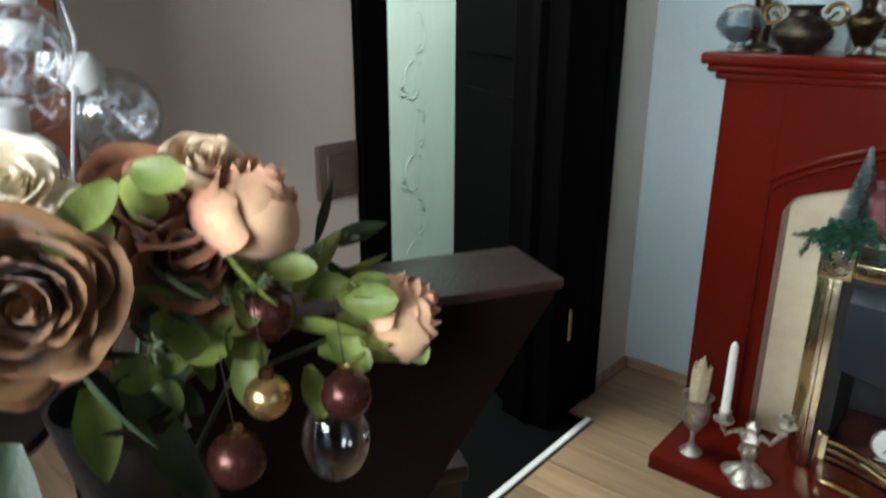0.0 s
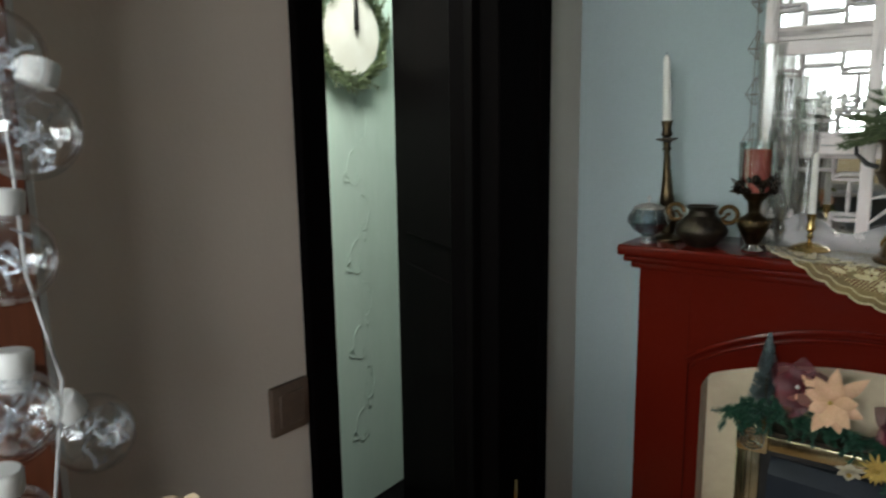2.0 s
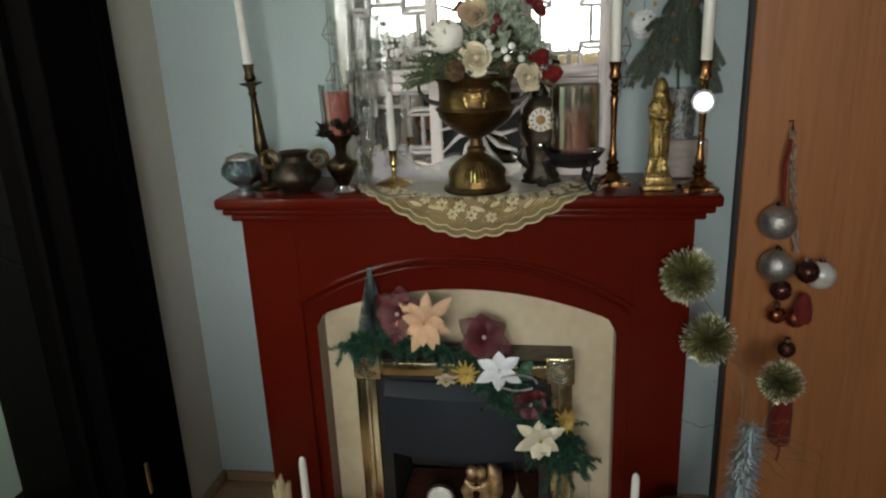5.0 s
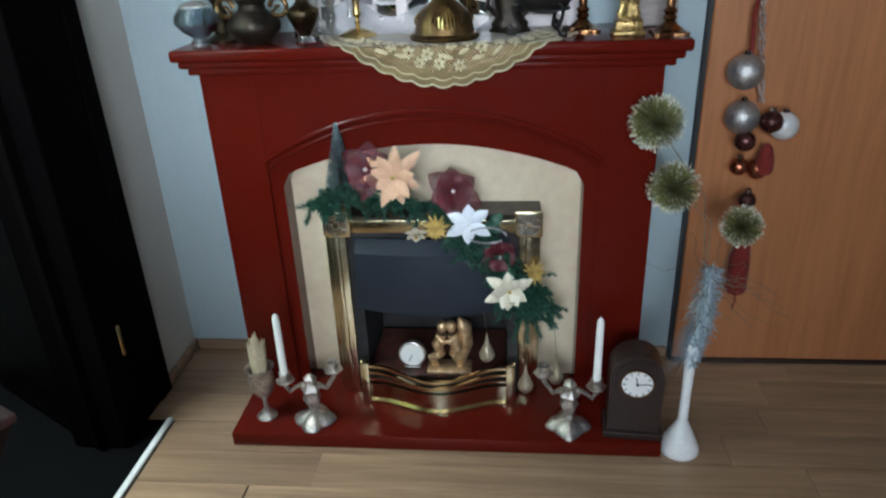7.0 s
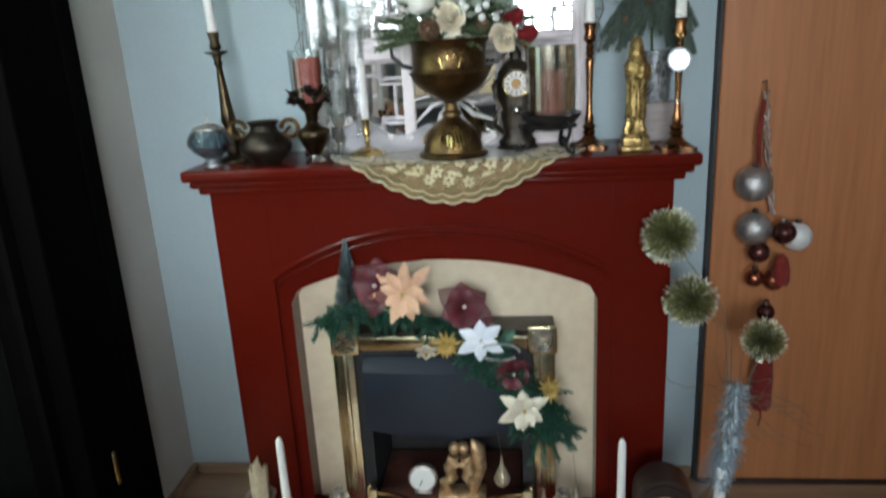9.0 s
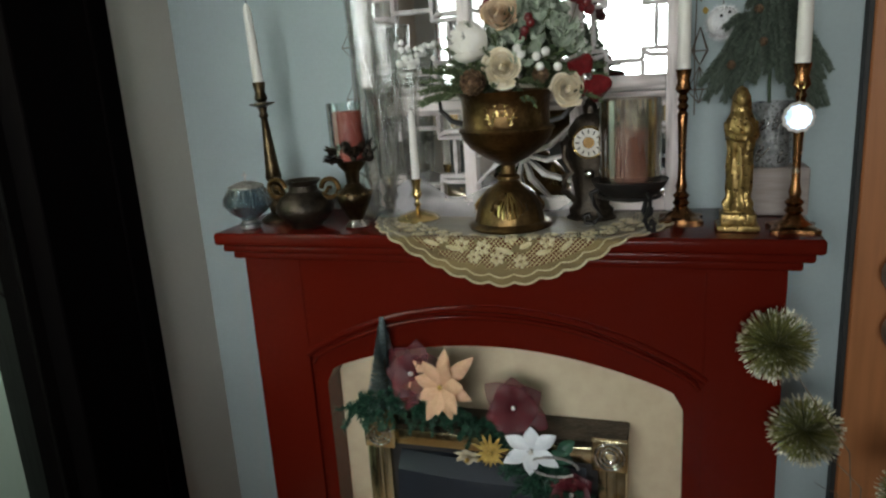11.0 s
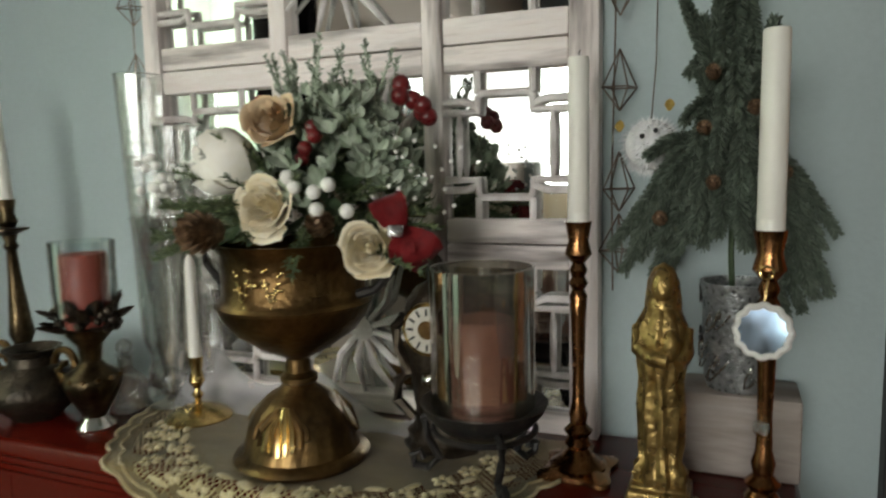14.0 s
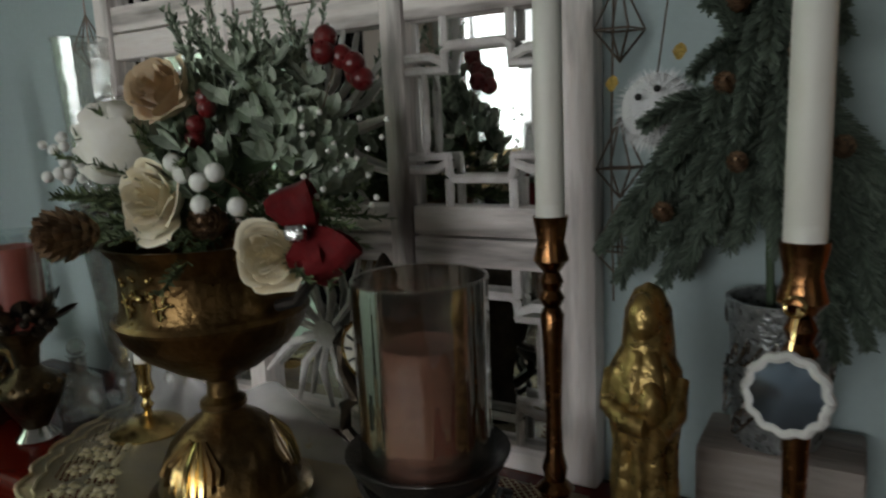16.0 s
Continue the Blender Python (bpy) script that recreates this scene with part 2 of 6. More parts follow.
PEACHROSE = mat("peach_rose_petal", (0.8, 0.64, 0.44), 0.7, 0, (0.62, 0.42, 0.24), 24, 140, 0.1, vary=0.12, island=True, sheen=0.2)
IVORYFLOWER = mat("ivory_flower_petal", (0.93, 0.91, 0.84), 0.75, 0, (0.9, 0.86, 0.76), 30, 140, 0.1, vary=0.08, island=True, sheen=0.2)
PEONY = mat("antique_gold_peony_petal", (0.38, 0.195, 0.075), 0.65, 0, (0.26, 0.115, 0.04), 26, 130, 0.15, vary=0.15, island=True, sheen=0.3)
SALMON = mat("salmon_peony_petal", (0.86, 0.4, 0.25), 0.65, 0, (0.82, 0.5, 0.28), 20, 130, 0.15, vary=0.15, island=True, sheen=0.3)
RUST = mat("rust_hydrangea_petal", (0.3, 0.09, 0.045), 0.65, 0, (0.4, 0.2, 0.08), 26, 130, 0.15, vary=0.2, island=True, sheen=0.3)
BURGUNDY = mat("burgundy_velvet", (0.17, 0.008, 0.01), 0.7, 0, (0.1, 0.005, 0.006), 30, 160, 0.2, sheen=0.08, spec=0.2)
BURGSHEER = mat("sheer_burgundy_petal", (0.13, 0.008, 0.016), 0.5, 0, (0.06, 0.004, 0.008), 30, 160, 0.2, vary=0.2, island=True)
BERRYRED = mat("glossy_dark_berry", (0.17, 0.015, 0.015), 0.3, 0, (0.08, 0.008, 0.01), 40, 160, 0.3)
BERRYWHITE = mat("white_bead", (0.85, 0.84, 0.8), 0.35, 0, (0.78, 0.77, 0.73), 30, 100, 0.05, fine=0.05)
ROSEGOLD = mat("rose_gold_glitter", (0.75, 0.46, 0.3), 0.4, 0.35, (0.66, 0.4, 0.24), 60, 500, 0.6, fine=0.4)
PALESILK = mat("pale_gold_silk_petal", (0.72, 0.66, 0.5), 0.45, 0.15, (0.6, 0.54, 0.4), 30, 300, 0.3)
WHITESILK = mat("white_silk_petal", (0.75, 0.78, 0.8), 0.45, 0.1, (0.62, 0.66, 0.7), 30, 300, 0.3)
GOLDGLIT = mat("gold_glitter", (0.66, 0.46, 0.14), 0.35, 0.7, (0.45, 0.3, 0.08), 80, 500, 0.7, fine=0.5)
GOLDTINSEL = mat("olive_gold_tinsel", (0.36, 0.35, 0.14), 0.3, 0.5, (0.17, 0.18, 0.06), 60, 200, 0.2, vary=0.4, island=True)
PALETINSEL = mat("pale_gold_tinsel_tips", (0.82, 0.8, 0.66), 0.3, 0.4, (0.6, 0.57, 0.42), 60, 200, 0.2, vary=0.4, island=True)
BLUETINSEL = mat("ice_blue_tinsel", (0.5, 0.58, 0.62), 0.35, 0.4, (0.34, 0.42, 0.47), 60, 200, 0.3, vary=0.4, island=True)
CONE = mat("pine_cone_scale", (0.38, 0.25, 0.15), 0.6, 0, (0.12, 0.065, 0.035), 60, 200, 0.3, vary=0.35, island=True)
TWIG = mat("bare_twig", (0.2, 0.14, 0.09), 0.7, 0, (0.12, 0.08, 0.05), 40, 200, 0.3)
BROWNBALL = mat("chocolate_bauble", (0.09, 0.028, 0.022), 0.25, 0.6, (0.06, 0.018, 0.014), 20, 100, 0.1)
COPPERBALL = mat("copper_bauble", (0.42, 0.14, 0.07), 0.2, 0.9, (0.3, 0.09, 0.045), 20, 100, 0.1)
GOLDBALL = mat("gold_bauble", (0.75, 0.5, 0.2), 0.22, 0.9, (0.6, 0.38, 0.14), 20, 100, 0.1)
PEARL = mat("pearl_white_bauble", (0.75, 0.74, 0.71), 0.35, 0.2, (0.62, 0.6, 0.56), 30, 160, 0.4)
REDFELT = mat("dark_red_felt", (0.2, 0.025, 0.018), 0.9, 0, (0.14, 0.015, 0.012), 40, 300, 0.3, sheen=0.08, spec=0.2)
DARKWOOD = mat("dark_walnut", (0.024, 0.012, 0.009), 0.4, 0, (0.016, 0.008, 0.006), 2, 8, 0.1, (12, 12, 2), 0.8, 0.2)
# one brown leather in two tones: shaded sides, then the top that catches light
LEATHER_SHADED = mat("brown_leather_shaded", (0.009, 0.0035, 0.003), 0.45, 0, (0.006, 0.0025, 0.002), 10, 180, 0.25, fine=0.2, spec=0.15)
LEATHER_LIT = mat("brown_leather_lit", (0.04, 0.016, 0.014), 0.4, 0, (0.03, 0.011, 0.01), 10, 180, 0.25, fine=0.2)
DIAL = mat("white_enamel_dial", (0.8, 0.79, 0.74), 0.4, 0, (0.72, 0.7, 0.64), 12, 60, 0.04, fine=0.06)
INK = mat("black_print", (0.02, 0.02, 0.02), 0.6)
PORCELAIN = mat("white_porcelain", (0.8, 0.79, 0.76), 0.25, 0, (0.72, 0.71, 0.68), 16, 80, 0.05, fine=0.06)
FLUFF = mat("white_fluff", (0.84, 0.84, 0.83), 0.9, 0, (0.74, 0.75, 0.76), 40, 200, 0.2, vary=0.08, island=True, sheen=0.5)
SWITCH = mat("brown_switch_plate", (0.15, 0.1, 0.075), 0.45, 0, (0.12, 0.08, 0.06), 20, 160, 0.05)
FABRIC = mat("sheer_white_curtain", (0.8, 0.8, 0.8), 0.9, 0, (0.7, 0.7, 0.7), 10, 300, 0.2, fine=0.1)
# near black, so the floor looks unlit under the hall lamp
HALLFLOOR = mat("unlit_black_hall_floor", (0.0025, 0.0027, 0.003), 0.6, 0, (0.002, 0.002, 0.0022), 4, 120, 0.15, spec=0.05)
RIBBON = mat("silver_ribbon", (0.5, 0.5, 0.5), 0.3, 0.7, (0.35, 0.35, 0.35), 50, 300, 0.3)
WIRE = mat("bronze_wire", (0.25, 0.2, 0.16), 0.35, 0.9, (0.16, 0.12, 0.1), 40, 200, 0.1)
MIRROR = mat("mirror_glass", (0.86, 0.88, 0.87), 0.1, 1, (0.84, 0.86, 0.85), 3, 60, 0.0, fine=0.02)
MIRROR.node_tree.nodes["Principled BSDF"].inputs["Roughness"].default_value = 0.03
for _lk in list(MIRROR.node_tree.nodes["Principled BSDF"].inputs["Roughness"].links):
    MIRROR.node_tree.links.remove(_lk)
GLASS = glass_mat("clear_glass")
STREAK = glass_mat("thick_lustre_glass", (0.9, 0.88, 0.82), 0.05, 0.04, 12.0, 1.5, 0.4)
CRYSTAL = glass_mat("cut_crystal", (0.97, 0.97, 0.96), 0.03, 0.25, 40.0, 1.4, 0.13)
BUBBLE = glass_mat("thin_bubble_glass", (0.98, 0.99, 0.99), 0.02, 0.0, 30.0, 1.25, 0.14)
FILM = mat("crumpled_clear_film", (0.75, 0.8, 0.86), 0.15, 0.5, (0.6, 0.65, 0.72), 40, 200, 0.5)
FILM.node_tree.nodes["Principled BSDF"].inputs["Alpha"].default_value = 0.45
SMOKE = glass_mat("grey_lustre_glass", (0.6, 0.66, 0.7), 0.05, 0.4, 60.0, 1.3, 0.05)
BURGSHEER.node_tree.nodes["Principled BSDF"].inputs["Alpha"].default_value = 0.72
BAUBLE = mat("brushed_silver_bauble", (0.55, 0.53, 0.5), 0.42, 0.9, (0.36, 0.34, 0.32), 26, 140, 0.6, fine=0.4)
DROPGLASS = mat("brassy_silver_drop", (0.6, 0.52, 0.38), 0.32, 0.7, (0.42, 0.35, 0.24), 40, 160, 0.2, fine=0.3)
LACE = lace_mat()
EMBROIDERY = mat("pale_gold_embroidery", (0.68, 0.58, 0.36), 0.4, 0.15, (0.5, 0.4, 0.2), 40, 500, 0.6, fine=0.3, sheen=0.3)

# ---- mesh helpers ----


class Soup:
    """Vertices and faces gathered before they become one mesh."""

    def __init__(self):
        self.v, self.f, self.uv = [], [], None

    def add(self, verts, faces, m=None):
        k = len(self.v)
        self.v += [tuple(m @ Vector(p)) for p in verts] if m is not None else [tuple(p) for p in verts]
        self.f += [tuple(i + k for i in q) for q in faces]
        return self

    def mesh(self, name, material, smooth=40):
        me = bpy.data.meshes.new(name)
        me.from_pydata(self.v, [], self.f)
        if self.uv:
            lay = me.uv_layers.new(name="flat")
            for lo in me.loops:
                lay.data[lo.index].uv = self.uv[lo.vertex_index]
        me.materials.append(material)
        if smooth:
            me.shade_smooth()
            me.set_sharp_from_angle(angle=radians(smooth))
        me.update()
        return me


def box(lo, hi, bevel=0.002, segs=1, s=None, m=None):
    """A box with softened edges between two corners."""
    s = s or Soup()
    bm = bmesh.new()
    bmesh.ops.create_cube(bm, size=1)
    c = [(a + b) / 2 for a, b in zip(lo, hi)]
    d = [abs(b - a) for a, b in zip(lo, hi)]
    for v in bm.verts:
        v.co = [c[i] + v.co[i] * d[i] for i in range(3)]
    if bevel:
        bmesh.ops.bevel(bm, geom=list(bm.edges), offset=min(bevel, min(d) * 0.45), segments=segs, affect="EDGES", profile=0.5)
    bm.verts.index_update()
    s.add([v.co.copy() for v in bm.verts], [[v.index for v in f.verts] for f in bm.faces], m)
    bm.free()
    return s


def lathe(prof, segs=32, s=None, m=None, wave=None):
    """A turned shape from (radius, height) pairs; wave(a, r, z) may change the radius round the turn."""
    s = s or Soup()
    vs, fs = [], []
    n = len(prof)
    for r, z in prof:
        for k in range(segs):
            a = 2 * math.pi * k / segs
            q = wave(a, r, z) if wave else r
            vs.append((q * math.cos(a), q * math.sin(a), z))
    for i in range(n - 1):
        for k in range(segs):
            j = (k + 1) % segs
            fs.append((i * segs + k, i * segs + j, (i + 1) * segs + j, (i + 1) * segs + k))
    if prof[0][0] > 1e-5:
        fs.append(tuple(range(segs - 1, -1, -1)))
    if prof[-1][0] > 1e-5:
        fs.append(tuple((n - 1) * segs + k for k in range(segs)))
    return s.add(vs, fs, m)


def shell(prof, segs=32, thick=0.002, s=None, m=None):
    """A hollow turned vessel: outside up, inside down."""
    inner = [(max(r - thick, 0.0005), z + (thick if i == 0 else 0)) for i, (r, z) in enumerate(prof)]
    return lathe(prof + inner[::-1], segs, s, m)


def ball(c, r, u=16, v=10, s=None, squash=1.0):
    prof = [(max(r * math.sin(math.pi * i / v), 0.00001), -r * squash * math.cos(math.pi * i / v)) for i in range(v + 1)]
    return lathe(prof, u, s, Matrix.Translation(c))


def tube(pts, r, segs=8, s=None, m=None, closed=False):
    """A round bar along points; r may be one radius or one for each point."""
    s = s or Soup()
    p = [Vector(q) for q in pts]
    n = len(p)
    rs = r if isinstance(r, (list, tuple)) else [r] * n
    vs, fs = [], []
    up = Vector((0.13, 0.31, 0.94))
    for i in range(n):
        d = (p[(i + 1) % n] - p[i - 1]) if closed else (p[min(i + 1, n - 1)] - p[max(i - 1, 0)])
        d.normalize()
        if abs(d.dot(up)) > 0.97:
            up = Vector((0.94, 0.2, 0.13))
        a = d.cross(up).normalized()
        b = d.cross(a).normalized()
        for k in range(segs):
            t = 2 * math.pi * k / segs
            vs.append(p[i] + (a * math.cos(t) + b * math.sin(t)) * rs[i])
    for i in range(n if closed else n - 1):
        for k in range(segs):
            j, e = (k + 1) % segs, (i + 1) % n
            fs.append((i * segs + k, i * segs + j, e * segs + j, e * segs + k))
    if not closed:
        fs += [tuple(range(segs - 1, -1, -1)), tuple((n - 1) * segs + k for k in range(segs))]
    return s.add(vs, fs, m)


def arc(c, r, a0, a1, n, plane="xz"):
    """Points of an arc in degrees in a plane."""
    out = []
    for i in range(n + 1):
        a = radians(a0 + (a1 - a0) * i / n)
        x, z = r * math.cos(a), r * math.sin(a)
        out.append((c[0] + x, c[1], c[2] + z) if plane == "xz" else (c[0], c[1] + x, c[2] + z) if plane == "yz" else (c[0] + x, c[1] + z, c[2]))
    return out


def extrude(outline, y0, y1, s=None, m=None):
    """A flat outline of (x, z) pairs made thick from y0 to y1."""
    s = s or Soup()
    n = len(outline)
    vs = [(x, y0, z) for x, z in outline] + [(x, y1, z) for x, z in outline]
    fs = [tuple(range(n)), tuple(range(2 * n - 1, n - 1, -1))]
    fs += [(i, i + n, (i + 1) % n + n, (i + 1) % n) for i in range(n)]
    return s.add(vs, fs, m)


def petal(length, width, cup=0.3, curl=0.2, tip=0.5, s=None, m=None, nu=6, nv=4, rnd=None):
    """A petal or leaf growing along +y from the origin, cupped across and curled along; tip 0 round, 1 pointed."""
    s = s or Soup()
    vs, fs = [], []
    for i in range(nu + 1):
        t = 1 - (1 - i / nu) ** 1.35
        grow = 0.3 + 0.7 * math.sin(0.5 * math.pi * min(t / 0.6, 1))
        round_ = grow * math.sqrt(max(0.0, 1 - (max(t - 0.6, 0) / 0.4) ** 2))
        point = math.sin(math.pi * min(max(t, 0.06) ** 0.8, 1))
        w = round_ * (1 - tip) + point * tip
        for j in range(nv + 1):
            q = 2 * j / nv - 1
            ruff = (rnd.uniform(-1, 1) * 0.014 * length * t) if rnd else 0
            vs.append((0.5 * width * w * q, length * t * (1 - 0.25 * abs(curl) * t) + (0.02 * length * rnd.uniform(-1, 1) * t if rnd else 0), length * (curl * t * t) + cup * width * w * q * q * 0.6 + ruff))
    for i in range(nu):
        for j in range(nv):
            a = i * (nv + 1) + j
            fs.append((a, a + 1, a + nv + 2, a + nv + 1))
    return s.add(vs, fs, m)


def thing(name, loc, label, category, group="", kind="", rz=0):
    ob = new(name)
    ob.empty_display_size = 0.02
    ob.matrix_world = pose(*loc, 0, 0, rz)
    return tagged(ob, label, category, group, kind)


def part(name, soup, material, parent, label="", smooth=40, m=None):
    """One mesh object under a thing or under a part."""
    ob = new(name, soup.mesh(name, material, smooth) if isinstance(soup, Soup) else soup)
    ob.parent = parent
    if m is not None:
        ob.matrix_local = m
    return tagged(ob, label)


def solo(name, soup, material, loc, label, category, group="", kind="", smooth=40, m=None):
    ob = new(name, soup.mesh(name, material, smooth))
    ob.matrix_world = m if m is not None else pose(*loc)
    return tagged(ob, label, category, group, kind)


def frame_to(d, roll=0.0):
    """A turn that takes +y to the direction d."""
    return Vector(d).normalized().to_track_quat("Y", "Z").to_matrix().to_4x4() @ Matrix.Rotation(roll, 4, "Y")


def spray(s, p, d, length, needle, count, rng, droop=0.15, flat=0.35, thick=0.0014):
    """A fir twig: needles set round a bending stem."""
    p, d = Vector(p), Vector(d).normalized()
    side = d.cross(Vector((0.2, 0.1, 1))).normalized()
    up = side.cross(d).normalized()
    ends = []
    for i in range(count):
        t = i / count
        c = p + d * length * t - Vector((0, 0, droop * length * t * t))
        a = rng.uniform(0, 2 * math.pi)
        out = side * math.cos(a) + up * math.sin(a) * (flat + (1 - flat) * rng.random())
        n = (out * 0.85 + d * 0.75 + Vector((rng.uniform(-.2, .2), rng.uniform(-.2, .2), rng.uniform(-.2, .2)))).normalized()
        ln = needle * (0.7 + 0.5 * rng.random()) * (1 - 0.45 * t)
        w = n.cross(Vector((rng.uniform(-1, 1), rng.uniform(-1, 1), rng.uniform(-1, 1)))).normalized() * thick
        s.add([c - w, c + w, c + n * ln + w * 0.4, c + n * ln - w * 0.4], [(0, 1, 2, 3)])
        if i % 6 == 0:
            ends.append(c)
    if len(ends) > 1:
        tube(ends, 0.0012, 5, s)
    return s


def cup_petal(radius, o, at_angle, opened, rng):
    """One petal round +z: o runs from the closed heart (0) to the outer ring (1), whose rims roll out as the flower opens."""
    nu, nv = 8, 7
    wide = radius * (0.1 + 0.74 * o) * rng.uniform(0.89, 1.09)
    tall = radius * (1.32 - 0.36 * o * o) * rng.uniform(0.93, 1.05)
    span = (1.6 if o < 0.08 else 1.1 - 0.2 * o) * rng.uniform(0.92, 1.1)
    phase, wob, flare = rng.uniform(0, 6.28), rng.uniform(0.03, 0.085), opened * o ** 1.4 * rng.uniform(0.7, 1.25)
    close = 0.26 * (1 - o) + 0.34 * (1 - opened) * o
    vs = []
    for i in range(nu + 1):
        v = i / nu
        lip = max(0.0, (v - 0.8) / 0.2) ** 2
        for j in range(nv + 1):
            u = 2 * j / nv - 1
            a = at_angle + u * span * (0.35 + 0.65 * math.sin(math.pi * 0.5 * min(1, 0.2 + v * 1.15))) * (1 - 0.3 * max(0, v - 0.75) * 4 * abs(u))
            r = wide * (0.12 + 0.88 * math.sin(math.pi * 0.5 * min(1, v * 1.3)) ** 0.8) * (1 - close * v ** 2.2) * (1 + 0.09 * u + wob * v * math.sin(4 * u + phase))
            r += radius * (0.75 * flare * max(0.0, v - 0.45) ** 1.6 + lip * (0.03 + 0.07 * opened * o))
            z = -0.7 * radius + tall * v * (1 - 0.17 * abs(u) ** 3) - radius * lip * (0.02 + 0.1 * flare) + radius * 0.02 * v * math.sin(5 * u + phase)
            vs.append((r * math.cos(a), r * math.sin(a), z))
    w = nv + 1
    return Soup().add(vs, [(i * w + j, i * w + j + 1, (i + 1) * w + j + 1, (i + 1) * w + j) for i in range(nu) for j in range(nv)])


def rose(radius, rng, layers=5, spread=46):
    """The petals of a rose that opens towards +z, wound round a closed heart; a small spread opens the outer ring."""
    opened = max(0.0, min(1.0, (75 - spread) / 40))
    count = 4 * layers
    return [cup_petal(radius, k / (count - 1), 2.4 * k + rng.uniform(-0.4, 0.4), opened, rng) for k in range(count)]


def star_flower(radius, rng, n=6, rows=2, width=0.42):
    """The pointed petals of a poinsettia head that faces +z, in rows."""
    out = []
    for k in range(rows):
        for i in range(n):
            a = 2 * math.pi * (i + 0.5 * k) / n + rng.uniform(-0.12, 0.12)
            ln = radius * (1 - 0.3 * k) * rng.uniform(0.72, 1.1)
            m = Matrix.Rotation(a, 4, "Z") @ Matrix.Translation((0, radius * 0.05, radius * 0.06 * k)) @ Matrix.Rotation(radians(12 + 22 * k), 4, "X")
            out.append(petal(ln, radius * width, -0.35, -0.25, 0.95, None, m, 7, 2))
    return out


def bloom(name, petals, material, parent, label, m, core, core_r, core_material=None):
    """A flower head: a small core with each petal as a piece of its own."""
    ob = part(name, ball((0, 0, core), core_r, 10, 7), core_material or material, parent, label, m=m)
    for q in petals:
        part("petal", q, material, ob, smooth=70)
    return ob


def facing(d, at, roll=0.0):
    """A pose at a place whose +z looks along d."""
    return Matrix.Translation(at) @ Vector(d).normalized().to_track_quat("Z", "Y").to_matrix().to_4x4() @ Matrix.Rotation(roll, 4, "Z")


def cone_soup(r, h, rng):
    """A pine cone along +z with open scales."""
    s = Soup()
    lathe([(r * 0.3, 0), (r * 0.55, h * 0.35), (r * 0.15, h)], 8, s)
    for k in range(8):
        t = k / 7
        rad = r * math.sin(math.pi * (0.22 + 0.68 * t))
        n = 9 if k < 5 else 6
        for i in range(n):
            a = 2 * math.pi * (i / n + 0.5 * (k % 2) / n)
            m = Matrix.Translation((0, 0, h * t * 0.92)) @ Matrix.Rotation(a, 4, "Z") @ Matrix.Translation((0, rad * 0.3, 0)) @ Matrix.Rotation(radians(20 + 40 * t), 4, "X")
            petal(rad * 0.85, r * 0.5, 0.5, 0.35, 0.5, s, m, 3, 2)
    return s


def glass_part(name, soup, material, parent, label=""):
    ob = part(name, soup, material, parent, label)
    ob.visible_shadow = False
    return ob

# ---- the setting ----
WY, LX, RX, BY, TOP = 0.02, -0.915, 2.45, -3.95, 2.55  # fireplace wall, left wall, right wall, rear wall, ceiling


def wall(name, boxes, material, label):
    s = Soup()
    for lo, hi in boxes:
        box(lo, hi, 0, s=s)
    return solo(name, s, material, (0, 0, 0), label, "wall", kind="structure", smooth=0)


wall("wall_north", [((-1.62, WY, 0), (RX + 0.12, WY + 0.12, TOP))], WALL_BLUE, "blue-grey painted wall behind the fireplace")
wall("wall_west_return", [((LX - 0.12, -0.27, 0), (-0.887, WY, TOP))], WALL_GREY, "narrow grey painted wall between corner and dark door")
wall("wall_west_lintel", [((LX - 0.12, -1.22, 2.1), (LX, -0.44, TOP))], WALL_GREY, "grey painted wall above the dark door")
wall("wall_west", [((LX - 0.12, -2.4, 0), (-0.815, -1.22, TOP)), ((LX - 0.12, BY, 0), (-0.815, -3.3, TOP)), ((LX - 0.12, -3.3, 0), (-0.815, -2.4, 0.95)),
                   ((LX - 0.12, -3.3, 2.2), (-0.815, -2.4, TOP))], WALL_BEIGE, "plain beige painted wall beside the dark door")
# east and south walls wear the lowered colour that holds the fill down
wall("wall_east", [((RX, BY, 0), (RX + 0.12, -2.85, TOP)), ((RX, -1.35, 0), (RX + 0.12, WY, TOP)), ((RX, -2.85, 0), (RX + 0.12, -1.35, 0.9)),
                   ((RX, -2.85, 2.2), (RX + 0.12, -1.35, TOP))], WALL_REAR, "blue-grey wall with added window, darkened to cut bounced light")
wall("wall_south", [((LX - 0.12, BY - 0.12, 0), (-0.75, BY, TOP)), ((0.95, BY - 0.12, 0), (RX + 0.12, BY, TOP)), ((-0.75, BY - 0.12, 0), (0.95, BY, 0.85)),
                    ((-0.75, BY - 0.12, 2.25), (0.95, BY, TOP))], WALL_REAR, "blue-grey wall with wide window, darkened to cut bounced light")
wall("hall_wall_west", [((-1.74, -1.6, 0), (-1.56, WY, TOP))], WALL_HALL, "pale green painted hall wall")
wall("hall_wall_south", [((-1.74, -1.72, 0), (LX - 0.06, -1.6, TOP))], WALL_HALL, "pale green painted end of the hall")
solo("ceiling", box((-1.75, BY - 0.12, TOP), (RX + 0.12, WY + 0.12, TOP + 0.1), 0), CEIL, (0, 0, 0), "plain painted ceiling, greyed to cut bounced light", "ceiling", kind="structure", smooth=0)
solo("hall_floor", box((-1.75, -1.72, -0.05), (-0.815, WY, -0.006), 0), HALLFLOOR, (0, 0, 0), "hall floor beyond the threshold, blackened to look unlit", "floor", kind="structure", smooth=0)
